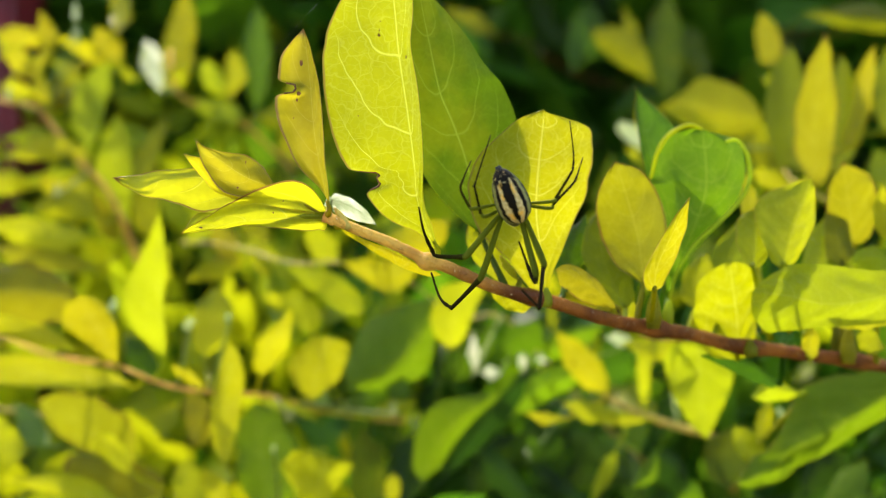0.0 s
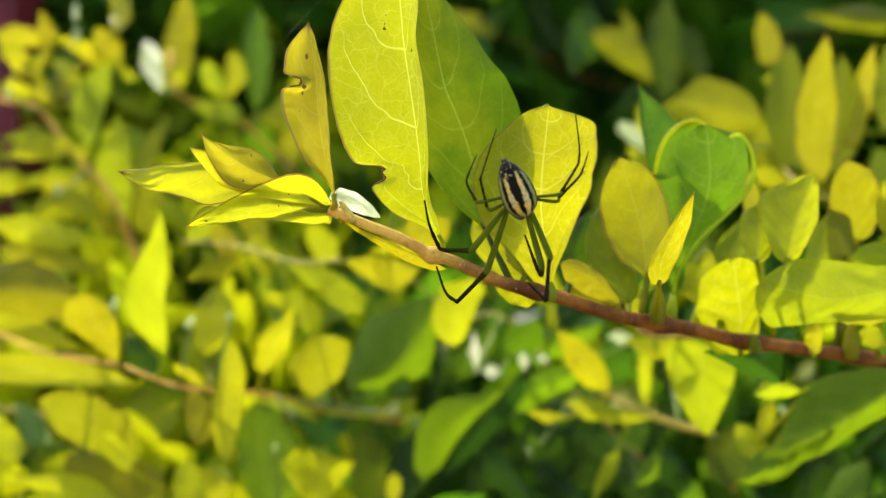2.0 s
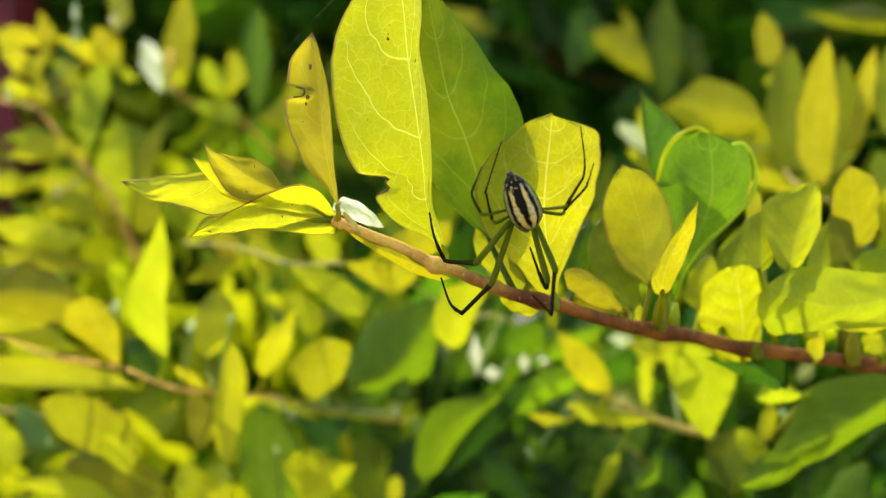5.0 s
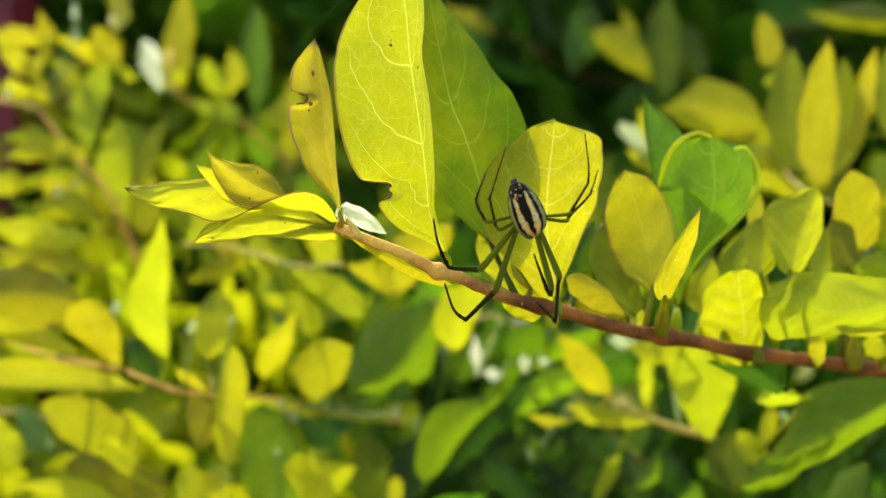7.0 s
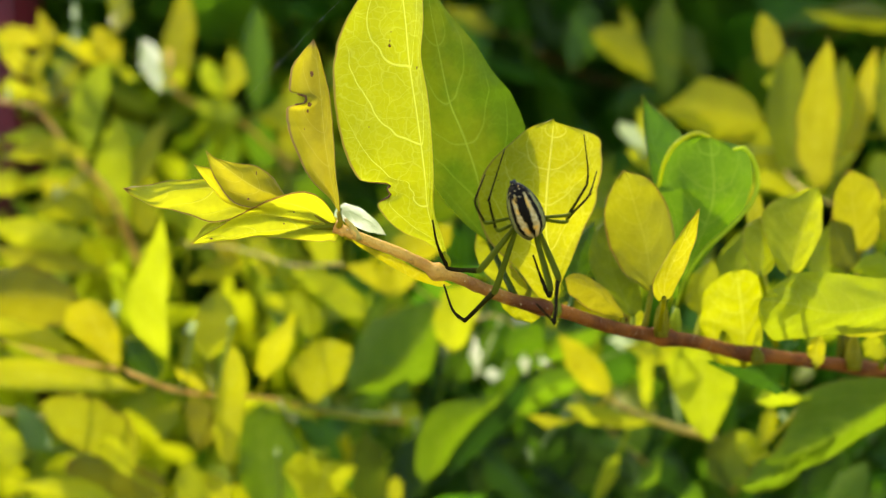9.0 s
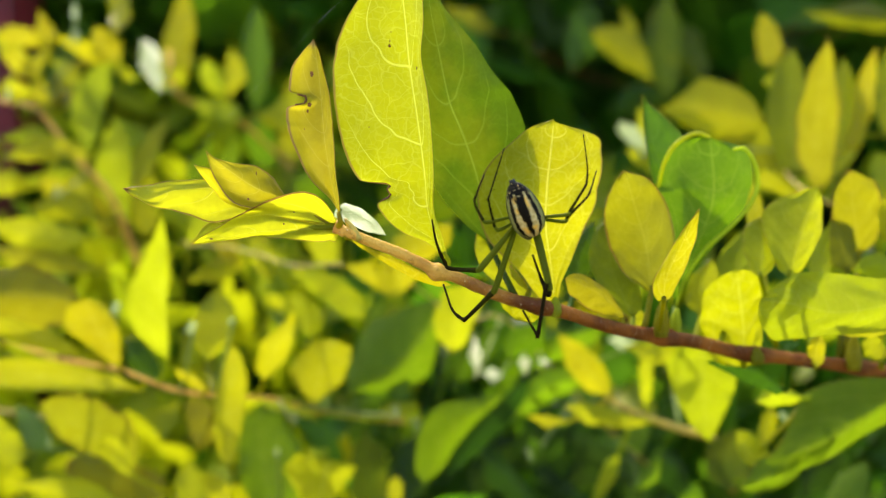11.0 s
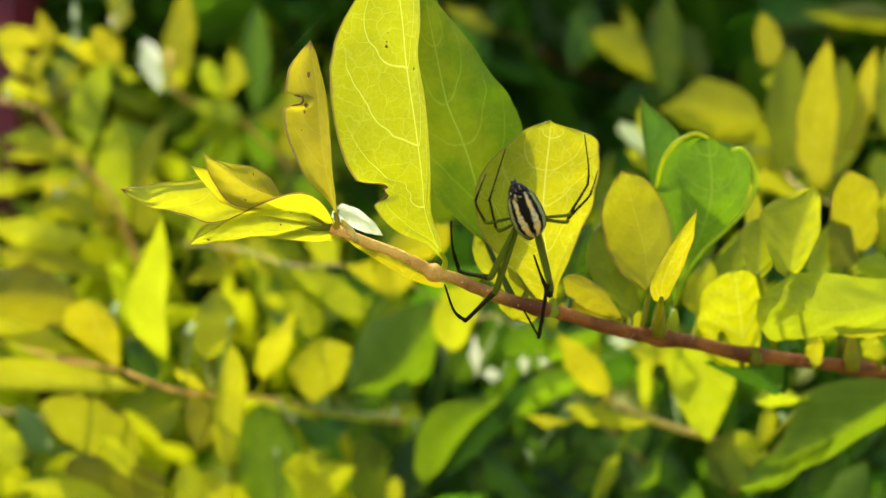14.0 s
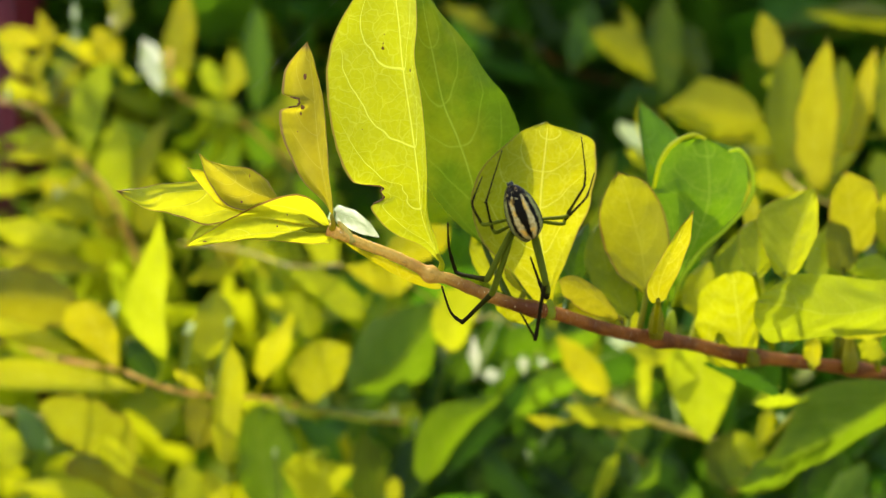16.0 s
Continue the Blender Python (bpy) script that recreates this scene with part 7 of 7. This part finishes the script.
blade(farright, (130.3, 452.2, 79.5), [(124.3, 370.0, 81.3), (140.0, 370.0, 81.3), (159.5, 370.0, 79.4)], [0, 0.1, 0.5, 1.1, 1.8, 2.7, 3.9, 4.3, 4.8, 3.5, 1.6, 0.4, 0], [0, -0.1, -0.5, -1.2, -2.0, -3.0, -3.9, -4.2, -4.4, -4.5, -2.2, -0.6, 0], DULL, (0.80, 0.50), wave=0.13, fine=False)
blade(farright, (70.4, 452.2, 70.5), [(65.7, 420.0, 53.5), (74.6, 420.0, 60.1), (90.1, 420.0, 64.6)], [0, 0.1, 0.5, 1.1, 1.8, 2.9, 4.9, 3.3, 2.1, 1.3, 0.6, 0.2, 0], [0, -0.4, -1.5, -3.3, -5.6, -7.5, -8.1, -8.0, -7.7, -5.7, -2.5, -0.6, 0], GREEN, (0.40, 0.20), wave=0.13, fine=False)
blade(farright, (51.6, 452.2, 76.7), [(47.8, 400.0, 65.7), (52.0, 400.0, 78.4), (54.1, 400.0, 93.2)], [0, 0.3, 1.2, 2.6, 4.4, 5.2, 5.6, 5.6, 5.5, 3.5, 1.6, 0.4, 0], [0, -0.3, -1.1, -2.4, -4.0, -6.2, -6.7, -6.3, -6.1, -4.7, -2.2, -0.6, 0], GREEN, (0.40, 0.20), wave=0.13, fine=False)
blade(farright, (12.8, 452.2, 88.8), [(18.2, 400.0, 70.0), (11.8, 400.0, 78.4), (1.3, 400.0, 84.7)], [0, 0.2, 0.8, 1.7, 3.0, 4.2, 4.3, 3.7, 2.6, 1.5, 0.7, 0.2, 0], [0, -0.2, -0.6, -1.3, -2.2, -3.4, -4.2, -4.3, -4.6, -3.9, -1.8, -0.5, 0], GREEN, (0.40, 0.20), wave=0.13, fine=False)
blade(farright, (18.7, 452.2, 90.6), [(20.3, 400.0, 80.5), (9.7, 400.0, 83.7), (-0.8, 400.0, 91.1)], [0, 0.1, 0.3, 0.7, 1.1, 1.8, 2.1, 1.3, 0.8, 0.5, 0.2, 0.1, 0], [0, -0.2, -1.0, -2.2, -3.7, -5.2, -6.3, -5.8, -4.1, -2.4, -1.1, -0.3, 0], OLIVE, (0.14, 0.07), wave=0.13, fine=False)

# more green leaves deeper in
blade(lowgreen, (20.5, 268.9, -22.6), [(11.7, 263.0, -33.2), (16.0, 267.0, -27.6), (21.0, 268.3, -22.5)], [0, 0.5, 1.6, 2.7, 3.1, 2.5, 1.4, 0.4, 0], [0, -0.5, -1.6, -2.7, -3.1, -2.5, -1.4, -0.4, 0], FRESH, (0.97, -0.25), wave=0.08, fine=False)
blade(lowright, (118.8, 223.0, -42.6), [(88.0, 244.8, -60.0), (94.1, 245.8, -55.1), (99.5, 250.4, -49.5)], [0, 0.5, 1.7, 2.9, 3.3, 2.6, 1.5, 0.4, 0], [0, -0.5, -1.7, -2.9, -3.3, -2.6, -1.5, -0.4, 0], FRESH, (0.81, -0.29), wave=0.08, fine=False)
blade(leftlow, (-32.0, 248.3, -36.9), [(-7.3, 239.4, -33.4), (-12.4, 246.3, -28.4), (-17.6, 255.9, -23.5)], [0, 0.5, 1.7, 2.9, 3.3, 2.6, 1.5, 0.4, 0], [0, -0.5, -1.7, -2.9, -3.3, -2.6, -1.5, -0.4, 0], FRESH, (-0.30, 0.30), wave=0.08, fine=False)
blade(leftlow, (-21.3, 275.3, -43.5), [(1.1, 264.2, -52.9), (-3.5, 271.1, -48.5), (-8.3, 280.3, -44.3)], [0, 0.5, 1.6, 2.8, 3.2, 2.5, 1.4, 0.4, 0], [0, -0.5, -1.6, -2.8, -3.2, -2.5, -1.4, -0.4, 0], FRESH, (-0.30, 0.30), wave=0.08, fine=False)
blade(leftlow, (-27.6, 259.5, -39.8), [(-27.4, 259.8, -38.3), (-31.4, 266.8, -34.8), (-35.6, 271.5, -31.4)], [0, 0.4, 1.2, 2.1, 2.4, 1.9, 1.1, 0.3, 0], [0, -0.4, -1.2, -2.1, -2.4, -1.9, -1.1, -0.3, 0], FRESH, (-0.30, 0.30), wave=0.08, fine=False)
blade(leftbottom, (-85.7, 255.2, -44.9), [(-89.9, 245.9, -46.6), (-97.2, 253.1, -42.8), (-104.2, 260.8, -38.4)], [0, 0.4, 1.5, 2.7, 3.0, 2.4, 1.3, 0.4, 0], [0, -0.4, -1.5, -2.7, -3.0, -2.4, -1.3, -0.4, 0], FRESH, (-0.30, 0.30), wave=0.08, fine=False)
blade(midleft, (-40.4, 247.1, -2.0), [(-35.7, 259.8, -20.4), (-40.2, 266.6, -16.9), (-44.2, 271.5, -12.8)], [0, 0.4, 1.2, 2.1, 2.4, 1.9, 1.1, 0.3, 0], [0, -0.4, -1.2, -2.1, -2.4, -1.9, -1.1, -0.3, 0], FRESH, (-0.30, 0.30), wave=0.08, fine=False)

# ---- the inside of the hedge: leaves that nobody could count ----
def foliage(name, label, material, count, region, size, seed):
    """Folded leaves scattered through a region(rng) that gives places in millimetres; one mesh."""
    rng = np.random.default_rng(seed)
    us = np.array([0.0, 0.22, 0.5, 0.78, 1.0])
    half = np.array([0.04, 0.8, 1.0, 0.6, 0.02])
    local = [(u, s * h, abs(s) * h) for u, h in zip(us, half) for s in (-1, 0, 1)]
    local = np.array(local)
    quads = np.array([(r * 3 + c, r * 3 + c + 1, r * 3 + c + 4, r * 3 + c + 3) for r in range(4) for c in range(2)])
    uvs = np.array([(u, 0.5 + 0.5 * s) for u in us for s in (-1, 0, 1)])
    verts, faces = [], []
    for i in range(count):
        p = np.array(region(rng))
        up = np.array((rng.normal(0, 0.6), rng.normal(-0.25, 0.5), rng.normal(0.55, 0.6)))
        up /= np.linalg.norm(up)
        other = rng.normal(0, 1, 3)
        across = np.cross(up, other)
        across /= np.linalg.norm(across)
        normal = np.cross(up, across)
        length = size * rng.uniform(0.6, 1.25)
        width = length * rng.uniform(0.2, 0.3)
        bend = rng.uniform(-0.15, 0.2)
        fold = rng.uniform(0.1, 0.7)
        pts = p + np.outer(local[:, 0] * length, up) + np.outer(local[:, 1] * width, across) + np.outer(local[:, 2] * width * fold + bend * length * local[:, 0] ** 2, normal)
        verts.append(pts)
        faces.append(quads + 15 * i)
    verts = np.concatenate(verts) / 1000 + np.array((0, 0, EYE))
    faces = np.concatenate(faces)
    mesh = bpy.data.meshes.new(name)
    mesh.from_pydata(verts.tolist(), [], faces.tolist())
    layer = mesh.uv_layers.new(name="uv")
    layer.data.foreach_set("uv", uvs[faces.ravel() % 15].ravel())
    mesh.shade_smooth()
    mesh.materials.append(material)
    return tagged(new(name, mesh), label, "foliage", kind="stuff")


def hedge_face(low, high, left, right, deep):
    """Places on the sloping face of the hedge, given by bearing, and up to some depth behind it."""
    def region(rng):
        sx, sz = rng.uniform(left, right), rng.uniform(low, high)
        y = (312 if sx < -0.02 else 318) + (620 if sz > -0.1 else 330 if sx < -0.02 else 130) * (sz + 0.10) + deep * rng.exponential(0.5)
        if sz < -0.08 and sx < 0.02:
            y += 24
        if sz > 0.07 and -0.02 < sx < 0.3:
            y += 110
        return sx * y, y, sz * y
    return region


def hedge_body(rng):
    """The rest of the hedge: it rises from the ground to a sloping top, behind and on both sides."""
    while True:
        x, y, z = rng.uniform(-1000, 1000), rng.uniform(240, 1150), rng.uniform(-880, 700)
        if z > min(320, 20 + max(0, y - 330) * 0.6) or (abs(x) < 0.75 * y and abs(z) < 0.5 * y and y < 480):
            continue
        return x, y, z


def hedge_back(rng):
    """The thick, shaded back of the hedge."""
    y = rng.uniform(470, 950)
    return rng.uniform(-0.6, 0.6) * y, y, rng.uniform(-0.4, 0.42) * y


def inner(rng):
    """Behind the lit face."""
    x, y, z = hedge_face(-0.3, 0.28, -0.5, 0.5, 160)(rng)
    return x * (y + 45) / y, y + 45, z * (y + 45) / y


foliage("hedge_foliage", "yellow-green leaves on the sunlit face of the hedge", BUSH_LIT, 900, hedge_face(-0.3, 0.26, -0.5, -0.03, 100), 21, 3)
foliage("hedge_foliage", "yellow-green leaves among the green ones", BUSH_LIT, 190, hedge_face(-0.13, 0.1, -0.02, 0.5, 50), 18, 7)
# the deeper leaves take the darker green, partly in place of shade
foliage("hedge_foliage", "green leaves deeper in the hedge, coloured dark for shade", BUSH_DARK, 520, hedge_face(-0.3, -0.02, -0.1, 0.5, 60), 22, 4)
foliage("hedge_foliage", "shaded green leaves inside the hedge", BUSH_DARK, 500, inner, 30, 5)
foliage("hedge_foliage", "green leaves at the back of the hedge, coloured dark for shade", BUSH_DARK, 9000, hedge_back, 50, 8)
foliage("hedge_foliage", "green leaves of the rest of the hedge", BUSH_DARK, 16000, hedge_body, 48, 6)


def ground_sheet():
    bm = bmesh.new()
    bmesh.ops.create_grid(bm, x_segments=40, y_segments=40, size=400)
    for v in bm.verts:
        v.co.z = 0.0
    ob = part("ground", bm, ground_material(), None)
    return tagged(ob, "unseen bare soil and short grass under the hedge, pale to bounce light", "ground", kind="structure")


ground_sheet()


def red_post():
    """A square post with bevelled edges and a cap, from the ground up."""
    root = tagged(new("post"), "dark red painted post standing in the hedge", "post")
    root.location = (-0.199, 0.455, 0.0)
    paint = plain_material("dark red paint", (0.16, 0.012, 0.018), 0.5, scale=60.0)
    for name, size, z in (("shaft", (0.044, 0.044, 1.02), 0.51), ("cap", (0.054, 0.054, 0.016), 1.028)):
        bm = bmesh.new()
        bmesh.ops.create_cube(bm, size=1.0)
        bmesh.ops.scale(bm, vec=size, verts=bm.verts)
        bmesh.ops.translate(bm, vec=(0, 0, z), verts=bm.verts)
        bmesh.ops.bevel(bm, geom=bm.edges[:], offset=0.004, segments=2, affect="EDGES")
        part(name, bm, paint, root, smooth=False)


red_post()


# ---- the spider ----
def spider_body(origin):
    """A long-legged orb spider: banded abdomen, carapace and spinnerets, hanging head down."""
    root = tagged(new("spider"), "slender orb spider with cream and black banded abdomen and green legs", "spider")
    root.location = at(origin)
    mm = 0.001
    tilt = Euler((radians(6), radians(-23), 0)).to_matrix()
    bm = bmesh.new()
    layer = bm.loops.layers.uv.verify()
    rows, sides = 28, 32
    rings = []
    for i in range(rows + 1):
        s = i / rows
        w = max(0.03, 1 - abs(2 * s - 1) ** 2.4) ** 0.5 * (1.0 - 0.20 * (2 * s - 1) - 0.10 * max(0, 2 * s - 1) ** 2)
        z = (s - 0.5) * 6.6
        rings.append([bm.verts.new(tilt @ Vector((1.90 * w * math.sin(k * math.tau / sides), -1.75 * w * math.cos(k * math.tau / sides) + 0.3 * (2 * s - 1) ** 2, z)) * mm) for k in range(sides)])
    for i in range(rows):
        for k in range(sides):
            face = bm.faces.new((rings[i][k], rings[i][(k + 1) % sides], rings[i + 1][(k + 1) % sides], rings[i + 1][k]))
            for loop, (a, b) in zip(face.loops, ((i, k), (i, k + 1), (i + 1, k + 1), (i + 1, k))):
                angle = b / sides * math.tau
                angle = angle if angle <= math.pi else angle - math.tau
                if k + 1 == sides and b == sides:
                    angle = 0.0
                loop[layer].uv = (a / rows, 0.5 + 0.5 * max(-1, min(1, angle / (0.5 * math.pi))))
    bm.faces.new(rings[0][::-1])
    bm.faces.new(rings[-1])
    part("abdomen", bm, ABDOMEN, root, "cream and black striped abdomen")
    bm = bmesh.new()
    bmesh.ops.create_icosphere(bm, subdivisions=3, radius=1)
    for v in bm.verts:
        x, y, z = v.co
        v.co = (tilt @ Vector((x * 1.15 * (1 - 0.25 * max(0, -z)), y * 0.8, z * 1.6)) + Vector((0.35, 2.9, -1.9))) * mm
    part("carapace", bm, CARAPACE, root, "olive-brown carapace")
    bm = bmesh.new()
    for dx in (-0.22, 0.22, 0.0):
        tube(bm, [tilt @ Vector((dx, 0.15 if dx else -0.2, 3.05 + 0.18 * k)) * mm for k in range(4)], lambda s: (0.2 - 0.09 * s) * mm, 8)
    part("spinneret", bm, SPINNERET, root, "black spinnerets")
    for side in (-1, 1):
        bm = bmesh.new()
        tube(bm, [Vector(p) * mm for p in spline([(0.6 + side * 0.35, 3.0, -2.3), (0.7 + side * 0.6, 2.8, -2.7), (0.75 + side * 0.5, 2.6, -3.0)], 4)], lambda s: (0.17 - 0.06 * s) * mm, 6)
        part("pedipalp", bm, CARAPACE, root)
    return root, tilt


def leg(body, points, knee, thick):
    """A leg in two pieces, hinged at the points[knee + 1]; the thigh carries the lower leg."""
    pts = [Vector(p) / 1000 for p in points]
    hip, hinge = pts[0], pts[knee + 1]
    bm = bmesh.new()
    line = spline([p - hip for p in pts[:knee + 2]], 8)
    tube(bm, line, lambda s: thick * (0.75 + 0.35 * math.sin(s * math.pi) + 0.1 * (s > 0.9)) / 1000, 10, lambda s: (0.75 * s ** 2, 0.5))
    thigh = part("leg", bm, LEG, body)
    thigh.location = hip
    bm = bmesh.new()
    line = spline([p - hinge for p in pts[knee + 1:]], 8)
    rng = random.Random(len(points) * 7 + int(thick * 100))

    def radius(s):
        joints = sum(math.exp(-((s - j) / 0.035) ** 2) for j in (0.02, 0.5, 0.62))
        return thick * (0.82 - 0.50 * s + 0.2 * joints) / 1000

    tube(bm, line, radius, 8, lambda s: (0.78 + 0.3 * s, 0.5))
    for i in range(26):
        k = rng.randrange(2, len(line) - 2)
        way = (line[k + 1] - line[k]).normalized()
        out = Vector((rng.gauss(0, 1), rng.gauss(0, 1), rng.gauss(0, 1)))
        out = (out - way * out.dot(way)).normalized() + way * 0.7
        tube(bm, [line[k] + out * d * 0.00022 for d in (0, 1, 2)], lambda s: 0.000016 * (1.2 - s), 4, lambda s: (1.0, 0.5))
    shin = part("lower_leg", bm, LEG, thigh)
    shin.location = hinge - hip
    return thigh, shin


spider, abdomen_at = spider_body((9.2, 119.4, 4.5))
leg(spider, [(-1.23, 2.40, -0.81), (-3.99, 1.00, -1.43), (-4.50, 1.00, -1.23), (-5.47, 0.50, 0.65), (-5.20, 1.00, 1.95), (-4.29, 3.00, 4.12)], 1, 0.20)
leg(spider, [(-1.09, 2.60, -1.51), (-2.69, 1.60, -2.30), (-3.21, 1.50, -1.92), (-3.89, 0.50, 0.84), (-3.80, 1.00, 1.63), (-2.03, 3.00, 7.10)], 1, 0.20)
leg_c = leg(spider, [(-0.93, 3.00, -1.96), (-4.49, 3.00, -6.35), (-5.05, 3.50, -6.88), (-8.14, 7.00, -6.75), (-8.81, 7.50, -6.09), (-9.80, 6.00, -3.75), (-10.33, 5.00, -1.00)], 1, 0.35)
leg(spider, [(-0.80, 3.00, -2.34), (-2.89, 4.00, -8.65), (-3.19, 4.50, -9.39), (-6.25, 8.00, -12.69), (-6.64, 8.50, -12.86), (-7.91, 10.00, -11.79), (-9.00, 12.00, -8.78)], 1, 0.35)
leg(spider, [(1.62, 2.60, -0.80), (4.72, 1.00, -0.60), (5.23, 1.00, -0.22), (6.88, 0.50, 2.55), (7.14, 1.00, 3.15), (7.27, 1.50, 4.85), (7.02, 3.00, 8.71)], 1, 0.20)
leg(spider, [(1.62, 2.60, -0.93), (4.57, 1.40, -1.35), (4.93, 1.20, -0.91), (7.05, 0.80, 1.30), (7.61, 1.20, 2.27), (8.51, 3.00, 4.51)], 1, 0.20)
leg(spider, [(1.27, 3.00, -1.96), (2.86, 1.50, -8.12), (3.05, 1.50, -9.14), (2.87, 1.60, -9.66), (2.17, 3.00, -7.78), (1.20, 3.00, -5.06)], 1, 0.35)
leg_h = leg(spider, [(1.65, 3.00, -1.83), (3.70, 1.00, -7.09), (3.89, 1.00, -7.85), (3.70, 1.00, -8.74), (3.07, 1.00, -13.64), (2.83, 1.20, -13.65), (1.26, 1.40, -11.11)], 1, 0.35)


def thread(points):
    bm = bmesh.new()
    tube(bm, [at(p) for p in spline(points, 10)], lambda s: 0.000005, 5)
    return tagged(part("silk_thread", bm, SILK, None), "fine silk thread strung between leaves", "silk")


thread([(-9.9, 134.0, 34.1), (-18.5, 138.2, 26.7), (-36.4, 170.5, 18.6), (-52.6, 202.0, 11.8)])
thread([(48.7, 162.9, 7.0), (58.2, 162.9, -0.3)])


# ---- what moves ----
def motions():
    # it sways a little on its silk and shifts sideways near the end
    home = spider.matrix_basis.copy()
    sway = [(0, -0.21, 0.11), (0.5, -0.08, 0.04), (1, -0.12, 0.07), (1.5, -0.19, 0.08), (2, -0.22, 0.05), (2.5, -0.23, 0.15), (3, -0.20, 0.08), (3.5, -0.12, 0.02), (4, -0.13, -0.01), (6.5, -0.02, -0.03), (7, 0.00, -0.00), (7.5, 0.01, -0.04), (8, 0.03, -0.02), (8.5, -0.01, -0.02), (9, 0.04, -0.05), (11.5, -0.04, 0.07), (12, -0.06, 0.11), (12.5, -0.06, 0.08), (13, -0.04, 0.08), (13.2, -0.04, 0.08), (13.5, 0.53, -0.03), (14, 0.51, 0.07), (14.5, 0.57, 0.02), (15, 0.58, 0.04), (15.5, 0.58, 0.04), (16, 0.58, 0.07)]
    walk(spider, [(t, pose(x / 1000, 0, z / 1000) @ home) for t, x, z in sway])
    hip, shin = leg_c
    p, q = hip.matrix_basis.copy(), shin.matrix_basis.copy()
    walk(hip, [(0, p), (13.2, p), (13.45, p @ pose(0, 0, 0, 0, -13, 0)), (16.0, p @ pose(0, 0, 0, 0, -13, 0))])
    walk(shin, [(0, q), (13.2, q), (13.45, q @ pose(0, 0, 0, 0, 21, 0)), (16.0, q @ pose(0, 0, 0, 0, 21, 0))])
    hip, shin = leg_h
    p, q = hip.matrix_basis.copy(), shin.matrix_basis.copy()
    swung = p @ pose(0, 0, 0, 0, 11, 0)
    walk(hip, [(0, p), (9.1, p), (9.2, swung), (16.0, swung)])
    bent, straight = q @ pose(0, 0, 0, -44, 0, 0), q @ pose(0, 0, 0, 0, -9, 0)
    walk(shin, [(0, bent), (9.1, bent), (9.2, straight), (16.0, straight)])


motions()
